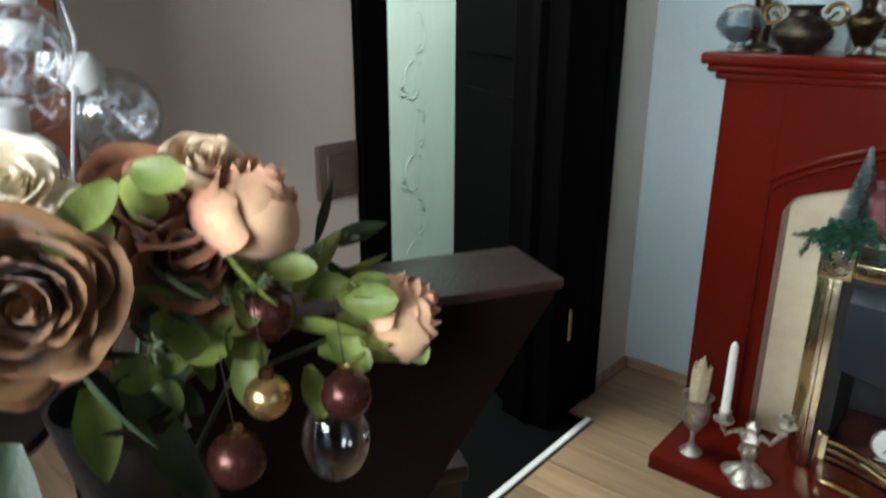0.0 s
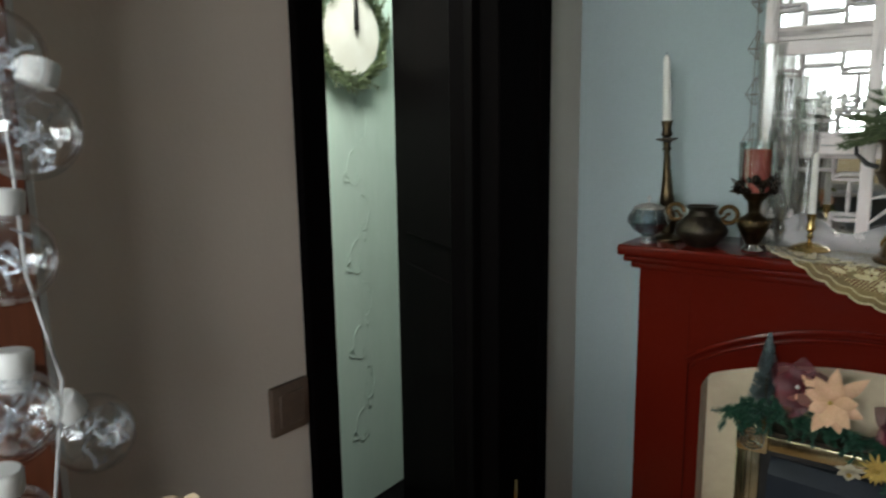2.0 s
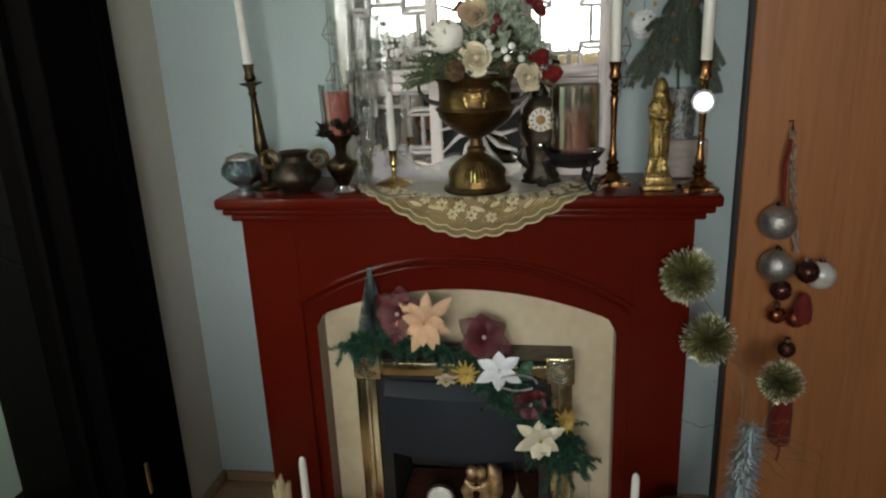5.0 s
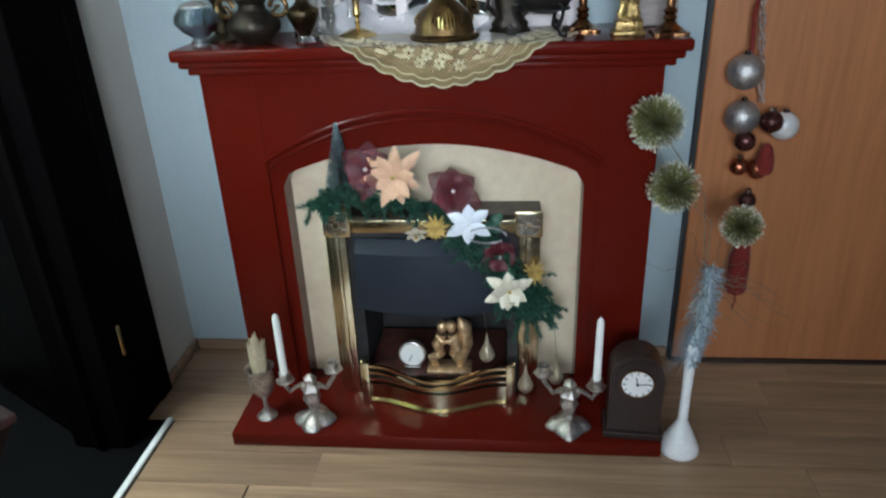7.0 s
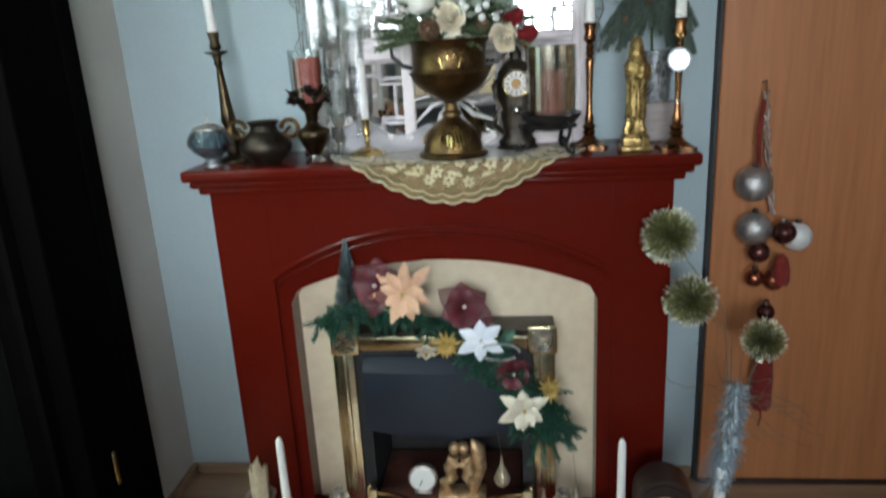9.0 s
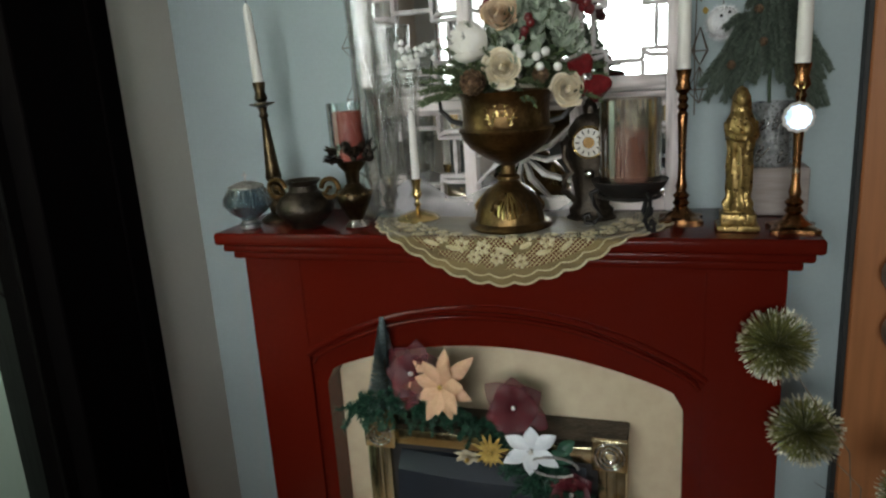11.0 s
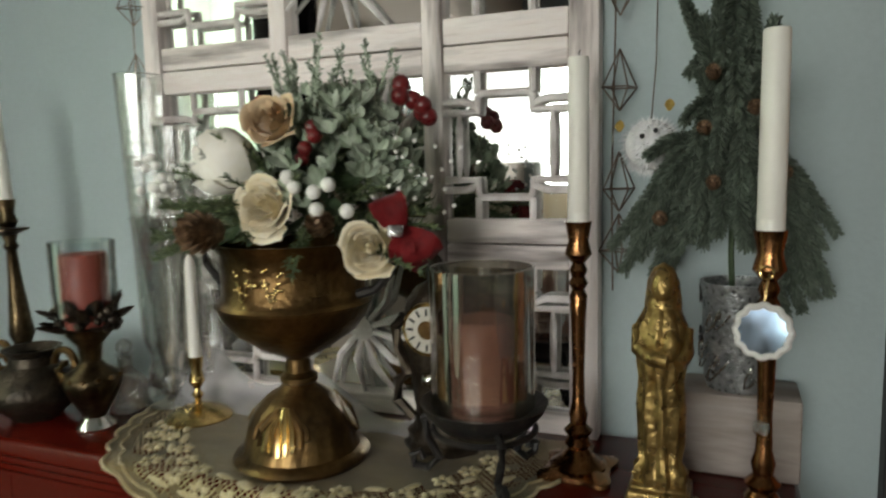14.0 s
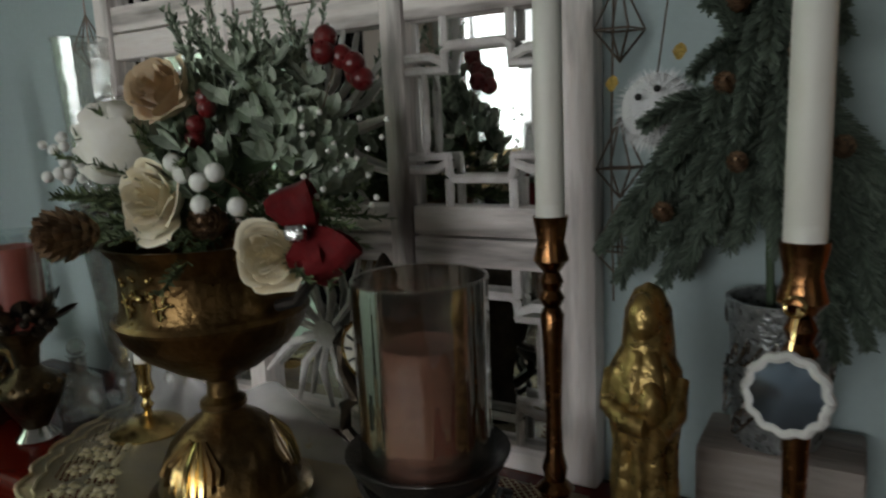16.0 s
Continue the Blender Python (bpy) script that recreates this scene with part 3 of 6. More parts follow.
floor = solo("floor", box((-0.812, BY - 0.12, -0.05), (RX + 0.12, WY, -0.004), 0), JOINT, (0, 0, 0), "oak laminate plank floor with long boards", "floor",
             kind="structure", smooth=0)
# low strips added where a brown shadow runs between floor and wall
trim_s = Soup()
box((-0.888, -0.22, 0.0), (-0.868, WY, 0.035), 0.008, 2, s=trim_s)
box((-0.868, WY - 0.022, 0), (-0.5, WY, 0.035), 0.008, 2, s=trim_s)
box((0.5, WY - 0.022, 0), (0.72, WY, 0.035), 0.008, 2, s=trim_s)
solo("baseboard", trim_s, FLOOR, (0, 0, 0), "low oak-coloured strip standing in for shade at the wall", "baseboard", kind="structure")
solo("threshold_trim", box((-0.812, -1.22, -0.003), (-0.792, -0.37, 0.006), 0.003), WHITEPAINT, (0, 0, 0), "narrow white threshold strip under the dark door", "trim",
     kind="structure")

# windows behind the walk; the east one (at RX) is invented to go with the fill lamp
for wname, lo, hi, axis in (("window_1", (-0.75, BY - 0.09, 0.85), (0.95, BY - 0.03, 2.25), 0), ("added_east_window", (RX + 0.03, -2.85, 0.9), (RX + 0.09, -1.35, 2.2), 1),
                            ("window_3", (LX - 0.09, -3.3, 0.95), (LX - 0.03, -2.4, 2.2), 1)):
    w = thing(wname, lo, "white painted window with plain glass panes", "window", kind="structure")
    size = [hi[i] - lo[i] for i in range(3)]
    f = Soup()
    L, D, H = size[axis], size[1 - axis], size[2]
    bars = [(0, 0, L, 0.05), (0, H - 0.05, L, H), (0, 0.05, 0.05, H - 0.05), (L - 0.05, 0.05, L, H - 0.05), (L / 3 - 0.02, 0.05, L / 3 + 0.02, H - 0.05),
            (2 * L / 3 - 0.02, 0.05, 2 * L / 3 + 0.02, H - 0.05)]
    for a, b, c, d in bars:
        box((a, 0, b) if axis == 0 else (0, a, b), (c, D, d) if axis == 0 else (D, c, d), 0.004, s=f)
    part("window_frame", f, WHITEPAINT, w)
    for k in range(3):
        a, c = L * k / 3 + 0.03, L * (k + 1) / 3 - 0.03
        g = box((a, D * 0.45, 0.05) if axis == 0 else (D * 0.45, a, 0.05), (c, D * 0.55, H - 0.05) if axis == 0 else (D * 0.55, c, H - 0.05), 0)
        glass_part("pane", g, GLASS, w)
    inward = (-0.18, 0.0) if lo[0] > 0 else (0.061, 0.24)
    sill = box((-0.05, 0.02, -0.03) if axis == 0 else (inward[0], 0.002, 0.0), (L + 0.05, 0.26, 0) if axis == 0 else (inward[1], L - 0.002, 0.03), 0.006)
    part("window_sill", sill, WHITEPAINT, w)

# dark door frame and open leaf
frame_s = Soup()
box((-1.03, -0.5, 0), (-0.868, -0.222, 2.16), 0.004, s=frame_s)
box((-1.03, -1.25, 0), (-0.8, -1.182, 2.16), 0.004, s=frame_s)
box((-1.03, -1.182, 2.06), (-0.868, -0.5, 2.16), 0.004, s=frame_s)
box((-0.872, -0.29, 0), (-0.862, -0.224, 2.16), 0.004, s=frame_s)
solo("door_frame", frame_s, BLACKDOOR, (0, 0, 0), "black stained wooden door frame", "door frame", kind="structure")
dark = thing("door_1", (-0.93, -0.505, 0.01), "black stained wooden door standing open into the hall", "door", kind="structure", rz=60)
leaf = Soup()
box((-0.02, 0, 0), (0.02, 0.59, 2.03), 0.003, s=leaf)
for lo, hi in ((0.12, 0.92), (1.02, 1.9)):
    box((0.02, 0.1, lo), (0.026, 0.49, hi), 0.006, s=leaf)
    box((-0.026, 0.1, lo), (-0.02, 0.49, hi), 0.006, s=leaf)
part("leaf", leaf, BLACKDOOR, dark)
hinge_label = "worn brass hinge plate"
for hz in (0.25, 1.715):
    solo("door_hinge", box((-0.87, -0.419, hz), (-0.862, -0.403, hz + 0.1), 0.003), BRASS, (0, 0, 0), hinge_label, "hinge", group="hinges of the dark door")

# orange wood door beside the fireplace
wd = thing("door_2", (0.727, WY, 0.0), "orange-brown wood veneer door with upright grain", "door", kind="structure")
part("leaf", box((0.006, -0.04, 0.012), (0.82, -0.004, 2.05), 0.004), ORANGEWOOD, wd)
# solid black strip in place of the shade in the gap beside the leaf
part("gap_shade", box((-0.004, -0.034, 0.0), (0.006, -0.002, 2.06), 0.001), INK, wd)
# thin dark strip along the door's foot
part("dark_bottom_strip", box((0.006, -0.05, 0.0), (0.82, -0.004, 0.012), 0.002), DARKWOOD, wd)

# light switch and door panel on the left
sw = thing("light_switch", (-0.815, -1.298, 0.9), "brown square light switch on the beige wall", "light switch")
part("plate", box((0, -0.042, -0.045), (0.012, 0.042, 0.045), 0.004, 2), SWITCH, sw)
part("rocker", box((0.012, -0.028, -0.03), (0.016, 0.028, 0.03), 0.002), SWITCH, sw)
post = thing("wall_cabinet", (-0.815, -1.93, 0), "red-brown wooden cabinet with mirrored door and white edge", "cabinet")
part("side_panel", box((0, 0.145, 0), (0.11, 0.2, 2.0), 0.004), REDWOOD, post)
part("mirror_door", box((0, -0.34, 0.02), (0.09, 0.144, 1.98), 0.004), MIRROR, post, "mirrored cabinet door")
part("white_edge", box((0.0, 0.2, 0), (0.1, 0.212, 2.0), 0.003), WHITEPAINT, post)

# ---- fireplace ----
fire = thing("fireplace", (0, 0, 0), "mahogany-stained fireplace surround with an arched opening and cream inset", "fireplace")


def arch_z(x, top=0.8, side=0.716, half=0.4):
    """The flat arch over the opening, with a rounded shoulder."""
    t = min(abs(x) / half, 1)
    z = top - (top - side) * t * t
    return z - (0.03 * max(0, (t - 0.93) / 0.07) ** 2)


HALF = 0.4
xs = [-HALF + 2 * HALF * i / 40 for i in range(41)]
outline = [(-0.576, 0.04), (-HALF, 0.04)] + [(x, arch_z(x)) for x in xs] + [(HALF, 0.04), (0.576, 0.04), (0.576, 0.995), (-0.576, 0.995)]
part("surround_front", extrude(outline, -0.232, -0.16), MAHOG, fire, smooth=30)
outer = [(-0.576, 0.04), (-0.435, 0.04), (-0.435, 0.747)]
outer += [(-0.435 + 0.87 * i / 40, 0.887 - 0.125 * (abs(-1 + 2 * i / 40) ** 2.1)) for i in range(1, 40)]
outer += [(0.435, 0.747), (0.435, 0.04), (0.576, 0.04), (0.576, 0.995), (-0.576, 0.995)]
part("raised_border", extrude(outer, -0.241, -0.232), MAHOG, fire, smooth=30)
for sx in (-1, 1):
    part("side_panel", box((sx * 0.576, -0.16, 0.04), (sx * 0.55, WY, 0.995), 0.002), MAHOG, fire)
    part("panel_groove", box((sx * 0.433, -0.2425, 0.775), (sx * 0.437, -0.2405, 0.99), 0.0008), MAHOG, fire)
for off, rad in ((0.0, 0.008), (0.02, 0.005)):
    pts = [(-0.44 + off * 0.6, -0.24, 0.757 - off)]
    pts += [(-0.435 + 0.87 * i / 44, -0.242, 0.889 - off - 0.125 * (abs(-1 + 2 * i / 44) ** 2.1)) for i in range(1, 44)] + [(0.44 - off * 0.6, -0.24, 0.757 - off)]
    part("arch_moulding", tube(pts, rad, 8), MAHOG, fire)
part("mantel_shelf", box((-0.632, -0.276, 1.026), (0.632, WY, 1.055), 0.008, 3), MAHOG, fire)
part("shelf_moulding", box((-0.618, -0.264, 1.008), (0.618, WY, 1.0265), 0.007, 3), MAHOG, fire)
part("shelf_moulding", box((-0.6, -0.252, 0.99), (0.6, WY, 1.0085), 0.006, 3), MAHOG, fire)
cream = [(-0.42, 0.045), (-0.25, 0.045), (-0.25, 0.59), (0.25, 0.59), (0.25, 0.045), (0.42, 0.045), (0.42, 0.83), (-0.42, 0.83)]
part("inset_panel", extrude(cream, -0.165, -0.15), CREAM, fire, "cream stone-effect inset panel", 20)
part("hearth", box((-0.568, -0.478, 0.0), (0.612, WY - 0.001, 0.043), 0.004, 2), MAHOG, fire)

# fire insert
ins = thing("electric_fire", (0, 0, 0.043), "brass-framed electric fire with a black hood", "electric fire")
for x0, x1 in ((-0.292, -0.235), (0.232, 0.29)):
    s = Soup()
    box((x0, -0.275, 0), (x1, -0.166, 0.52), 0.004, 2, s)
    part("brass_column", s, CHAMPAGNE, ins)
    part("column_bead", box((x0 + 0.018, -0.283, 0.0), (x1 - 0.018, -0.275, 0.52), 0.003, 2), CHAMPAGNE, ins)
part("top_bar", box((-0.292, -0.273, 0.522), (0.29, -0.166, 0.56), 0.004, 2), CHAMPAGNE, ins)
part("top_edge", box((-0.292, -0.271, 0.5605), (0.292, -0.166, 0.573), 0.003), DARKBRONZE, ins)
for cx in (-0.255, 0.258):
    ros = part("rosette", box((cx - 0.037, -0.284, 0.515), (cx + 0.037, -0.273, 0.587), 0.003, 2), CHAMPAGNE, ins)
    for rr in (0.029, 0.02, 0.011):
        part("ring", tube([(cx + rr * math.cos(a * math.pi / 12), -0.286, 0.551 + rr * math.sin(a * math.pi / 12)) for a in range(24)], 0.0032, 6, closed=True), CHROME, ros)
for lo, hi in (((-0.235, -0.02, 0), (0.232, -0.01, 0.54)), ((-0.235, -0.26, 0), (-0.205, -0.02, 0.54)), ((0.202, -0.26, 0), (0.232, -0.02, 0.54)), ((-0.205, -0.26, 0.5), (0.202, -0.02, 0.54))):
    part("firebox_panel", box(lo, hi, 0), FIREBOXBLACK, ins, smooth=0)
hood = Soup()
pr = [(-0.262, 0.505), (-0.29, 0.47), (-0.305, 0.325), (-0.3, 0.305), (-0.2, 0.31), (-0.2, 0.505)]
n = 13
hv, hf = [], []
for i in range(n):
    x = -0.212 + 0.42 * i / (n - 1)
    bow = 0.016 * (1 - (2 * i / (n - 1) - 1) ** 2)
    hv += [(x, y - (bow if y < -0.25 else 0), z - (bow if z < 0.33 else 0)) for y, z in pr]
for i in range(n - 1):
    hf += [(i * 6 + k, i * 6 + (k + 1) % 6, (i + 1) * 6 + (k + 1) % 6, (i + 1) * 6 + k) for k in range(6)]
hf += [tuple(range(6)), tuple((n - 1) * 6 + k for k in (5, 4, 3, 2, 1, 0))]
hood.add(hv, hf)
part("hood", hood, HOOD, ins, smooth=30)
part("bed", box((-0.2, -0.3, 0.0), (0.2, -0.03, 0.075), 0.01), DARKBRONZE, ins)
part("ember_shelf", box((-0.2, -0.302, 0.075), (0.2, -0.05, 0.085), 0.003), mat("red_brown_coals", (0.12, 0.035, 0.022), 0.5, 0, (0.04, 0.018, 0.014), 20, 60, 0.8), ins)


def bow_y(x):
    """The serpentine line of the grate's front."""
    return -0.325 - 0.05 * (0.5 + 0.5 * math.cos(math.pi * min(abs(x) / 0.19, 1)))


def ribbon_bar(z0, z1, y_off=0.0, thick=0.006):
    s = Soup()
    v, f = [], []
    m = 29
    for i in range(m):
        x = -0.195 + 0.4 * i / (m - 1)
        y = bow_y(x - 0.005) + y_off
        dip = -0.018 * (0.5 + 0.5 * math.cos(math.pi * min(abs(x) / 0.19, 1))) if z1 > 0.1 else 0.0
        v += [(x, y, z0 + dip), (x, y, z1 + dip), (x, y + thick, z1 + dip), (x, y + thick, z0 + dip)]
    for i in range(m - 1):
        f += [(i * 4 + k, i * 4 + (k + 1) % 4, (i + 1) * 4 + (k + 1) % 4, (i + 1) * 4 + k) for k in range(4)]
    return s.add(v, f + [(0, 1, 2, 3), (m * 4 - 1, m * 4 - 2, m * 4 - 3, m * 4 - 4)])


grate = thing("fire_grate", (0, 0, 0.043), "curved polished brass fret grate in front of the fire", "fire grate")
part("apron", ribbon_bar(0.004, 0.066), CHAMPAGNE, grate)
part("foot_rail", ribbon_bar(0.0, 0.012, -0.008, 0.012), CHAMPAGNE, grate)
for z in (0.078, 0.1, 0.122):
    part("bar", ribbon_bar(z, z + 0.009, -0.003, 0.009), CHAMPAGNE, grate)
part("backing", ribbon_bar(0.066, 0.112, 0.02, 0.003), BLACKIRON, grate)
for cx in (-0.205, 0.212):
    part("end_post", box((cx - 0.013, -0.337, 0), (cx + 0.013, -0.312, 0.145), 0.004, 2), CHAMPAGNE, grate)

# ---- mirror window on the mantel ----
mir = thing("mirror_panel", (0, 0, 1.055), "whitewashed wooden window mirror with fretwork over nine panes", "mirror")
COLS = ((-0.312, -0.098), (-0.068, 0.152), (0.182, 0.356))
ROWSZ = ((0.03, 0.228), (0.295, 0.495), (0.568, 0.768))
MX0, MX1, MZ1 = -0.345, 0.395, 0.83
YF, YB = -0.012, WY - 0.001
for a, b in ((MX0, COLS[0][0]), (COLS[0][1], COLS[1][0]), (COLS[1][1], COLS[2][0]), (COLS[2][1], MX1)):
    part("stile", box((a, YF, 0), (b, YB, MZ1), 0.003, 2), LIMED_UP, mir)
for z0, z1 in ((0, ROWSZ[0][0]), (ROWSZ[0][1], 0.2605), (0.2625, ROWSZ[1][0]), (ROWSZ[1][1], 0.5305), (0.5325, ROWSZ[2][0]), (ROWSZ[2][1], MZ1)):
    for a, b in COLS:
        part("rail", box((a + 0.0005, YF + 0.003, z0), (b - 0.0005, YB, z1), 0.003, 2), LIMED, mir)
for c, (a, b) in enumerate(COLS):
    for r, (z0, z1) in enumerate(ROWSZ):
        part("pane", box((a, YB - 0.012, z0), (b, YB - 0.008, z1), 0), MIRROR, mir, "silvered mirror pane", 0)
        fs = Soup()
        y, rad = YF + 0.006, 0.0052
        w, h, cx, cz = b - a, z1 - z0, (a + b) / 2, (z0 + z1) / 2
        if c == 1:
            for k in range(12):
                t = 2 * math.pi * k / 12
                q = 1.0 / max(abs(math.cos(t)) / (w / 2), abs(math.sin(t)) / (h / 2))
                bend = 0.12 * q
                ray = tube([(cx, y, cz), (cx + 0.5 * q * math.cos(t) + bend * math.sin(t), y, cz + 0.5 * q * math.sin(t) - bend * math.cos(t)), (cx + q * math.cos(t), y, cz + q * math.sin(t))],
                     [0.004, 0.006, 0.003], 6)
                part("ray", ray, LATTICE, mir)
            lathe([(0.0001, -0.004), (0.022, -0.004), (0.018, 0.006), (0.0001, 0.008)], 14, fs, facing((0, -1, 0), (cx, y, cz)))
        else:
            nx, nz = w * 0.28, h * 0.27
            ring = []
            for sx, sz in ((1, 1), (-1, 1), (-1, -1), (1, -1)):
                x1, x0, zz1, zz0 = cx + sx * (w / 2 - 0.022), cx + sx * (w / 2 - nx), cz + sz * (h / 2 - 0.03), cz + sz * (h / 2 - nz)
                q = [(x1, y, zz0 - sz * 0.02), (x1, y, zz0), (x0, y, zz0), (x0, y, zz1 - sz * 0.006), (x0 - sx * 0.006, y, zz1), (x0 - sx * 0.02, y, zz1)]
                ring += q if sx * sz > 0 else q[::-1]
                fb_ = tube([(cx + sx * w / 2, y, zz0 + sz * 0.014), (x0 + sx * 0.018, y, zz0 + sz * 0.014), (x0 + sx * 0.003, y, zz0 + sz * 0.008), (x0, y, zz0)], rad, 6)
                part("fret_bracket", fb_, LATTICE, mir)
                part("fret_bar", tube([(x0, y, zz1), (x0, y, cz + sz * h / 2)], rad, 6), LATTICE, mir)
                part("fret_bar", tube([(x1, y, zz0), (cx + sx * w / 2, y, zz0)], rad, 6), LATTICE, mir)
            tube(ring, rad, 6, fs, closed=True)
        part("fretwork", fs, LATTICE, mir)
part("cornice", box((MX0 - 0.02, YF - 0.012, MZ1), (MX1 + 0.02, YB, MZ1 + 0.035), 0.005, 2), LIMED, mir)

# ---- things on the mantel ----
SH = 1.0555
rng = random.Random(11)


def candle_soup(r0, r1, h, tip=0.02, flat=False):
    """A taper candle that narrows upwards to a rounded tip with a wick."""
    s = lathe([(r0 * 0.96, 0), (r0, 0.003), (r0, 0.012), (r0 * 0.97, 0.013), (r1, h - tip), (r1 * 0.82, h - tip * 0.45), (r1 * 0.4, h - tip * 0.1), (0.0001, h)], 20)
    if flat:
        s = lathe([(r0 * 0.9, 0), (r0 * 0.98, 0.002), (r0, 0.02), (r0 * 0.985, 0.0205), (r0 * 0.985, 0.0225), (r0, 0.023), (r1, h - 0.002), (r1 * 0.9, h), (r1 * 0.3, h - 0.001), (0.0001, h - 0.002)], 22)
    return s


def candle(size, loc, label, m=None):
    """A wax candle with its wick."""
    ob = solo("candle", candle_soup(*size), WAX, loc, label, "candle", m=m)
    h = size[2]
    part("wick", tube([(0, 0, h - 0.003), (0.0008, 0, h + 0.003), (0.0018, 0, h + 0.007)], 0.0009, 5), INK, ob, "black wick")
    return ob


def stick(prof, base, cup_z, cup_r, material, loc, label, candle_label, size=(0.011, 0.009, 0.18), square=False, lean=0.0):
    """A turned candlestick with its foot, stem and socket; the candle in it is a thing of its own."""
    ob = thing("candlestick", loc, label, "candlestick")
    part("stem", lathe(prof, 24), material, ob)
    if square:
        f = Soup()
        v = []
        for k in range(48):
            a = 2 * math.pi * k / 48
            q = base * (1 + 0.22 * math.cos(4 * a + math.pi) + 0.05 * math.cos(8 * a))
            v.append((q * math.cos(a), q * math.sin(a)))
        vs = [(x, y, 0) for x, y in v] + [(x, y, 0.006) for x, y in v] + [(x * 0.6, y * 0.6, 0.012) for x, y in v]
        fc = [(i, (i + 1) % 48, (i + 1) % 48 + 48, i + 48) for i in range(48)] + [(i + 48, (i + 1) % 48 + 48, (i + 1) % 48 + 96, i + 96) for i in range(48)]
        fc += [tuple(range(47, -1, -1)), tuple(range(96, 144))]
        part("foot", f.add(vs, fc), material, ob)
    else:
        part("foot", lathe([(base, 0), (base, 0.004), (base * 0.8, 0.011), (base * 0.35, 0.02), (0.001, 0.022)], 28), material, ob)
    part("socket", lathe([(cup_r * 0.5, cup_z - 0.05), (cup_r * 1.25, cup_z - 0.038), (cup_r * 0.92, cup_z - 0.022), (cup_r * 1.25, cup_z), (cup_r * 1.1, cup_z),
                          (cup_r * 0.85, cup_z - 0.012), (0.001, cup_z - 0.012)], 22), material, ob)
    if lean:
        ob.matrix_world = pose(*loc, 0, lean, 0)
    tilt = ob.matrix_world @ Matrix.Translation((0, 0, cup_z - 0.0115)) if lean else None
    c = candle(size, (loc[0], loc[1], loc[2] + cup_z - 0.0115), candle_label, tilt)
    return ob, c


# crown-topped glass jar
jar = thing("glass_jar", (-0.566, -0.215, SH), "clear glass jar with a crown-shaped silver lid on the mantel", "jar")
glass_part("bowl", shell([(0.022, 0.0), (0.024, 0.012), (0.016, 0.022), (0.042, 0.038), (0.057, 0.058), (0.055, 0.075), (0.043, 0.092), (0.04, 0.098)], 28, 0.003), SMOKE, jar)
part("foot_ring", lathe([(0.021, 0.0005), (0.023, 0.004), (0.017, 0.02), (0.001, 0.021)], 24), PEWTER, jar)
for k in range(8):
    a = 2 * math.pi * k / 8
    part("lattice_rib", tube([(0.041 * math.cos(a), 0.041 * math.sin(a), 0.094), (0.048 * math.cos(a), 0.048 * math.sin(a), 0.074), (0.053 * math.cos(a), 0.053 * math.sin(a), 0.055)], 0.0014, 5), PEWTER, jar)
lid = part("lid", lathe([(0.041, 0.095), (0.04, 0.1), (0.02, 0.108), (0.004, 0.111), (0.001, 0.112)], 24), PEWTER, jar)
part("cross", tube([(0, 0, 0.11), (0, 0, 0.132)], 0.0017, 6), PEWTER, lid)
part("cross_arm", tube([(-0.008, 0, 0.124), (0.008, 0, 0.124)], 0.0015, 6), PEWTER, lid)

# tall bronze chamber candlestick
stick([(0.03, 0.002), (0.02, 0.02), (0.026, 0.05), (0.022, 0.07), (0.014, 0.09), (0.02, 0.105), (0.017, 0.13), (0.0105, 0.2), (0.008, 0.245), (0.012, 0.252), (0.009, 0.26),
       (0.012, 0.272), (0.03, 0.279), (0.03, 0.282), (0.01, 0.284), (0.006, 0.3)], 0.045, 0.33, 0.0125, DARKBRASS, (-0.545, -0.118, SH),
      "tall tarnished brass candlestick with a drip pan", "tall ivory taper candle in the brass candlestick", (0.0125, 0.0095, 0.19), lean=-2.6)

# squat two-handled bronze pot
pot = thing("bronze_pot", (-0.432, -0.19, SH), "squat dark bronze pot with two scrolled handles", "pot")
part("body", shell([(0.035, 0), (0.038, 0.006), (0.045, 0.012), (0.066, 0.035), (0.067, 0.05), (0.055, 0.068), (0.035, 0.083), (0.032, 0.096), (0.042, 0.108)], 32, 0.004), DARKBRONZE, pot)
for sx in (-1, 1):
    ring = arc((sx * 0.068, 0, 0.088), 0.0215, 180 if sx > 0 else 0, -150 if sx > 0 else 330, 16)
    part("handle", tube(ring + [(sx * 0.058, 0, 0.08), (sx * 0.064, 0, 0.09), (sx * 0.071, 0, 0.089)], [0.006] * 15 + [0.005, 0.0045, 0.004, 0.004, 0.005], 8), OLDBRASS, pot)

# silver vase holder with red candle in a flower collar
hold = thing("candle_holder", (-0.302, -0.197, SH), "antique silver vase-shaped candle holder with a leafy metal collar", "candle holder")
part("foot", lathe([(0.026, 0), (0.028, 0.004), (0.02, 0.012), (0.016, 0.018), (0.001, 0.02)], 26), CHROME, hold)
part("body", lathe([(0.014, 0.015), (0.02, 0.027), (0.03, 0.044), (0.038, 0.062), (0.041, 0.073), (0.037, 0.082), (0.022, 0.091), (0.0145, 0.1), (0.017, 0.125), (0.03, 0.14), (0.034, 0.15), (0.001, 0.151)], 28), DARKBRASS, hold)
for k in range(12):
    a = 2 * math.pi * k / 12
    boss = ball((0.0375 * math.cos(a), 0.0375 * math.sin(a), 0.078), 0.005, 9, 6, squash=0.8)
    part("shoulder_boss", boss, FOOTBRASS, hold, "worn brass relief")
collar = Soup()
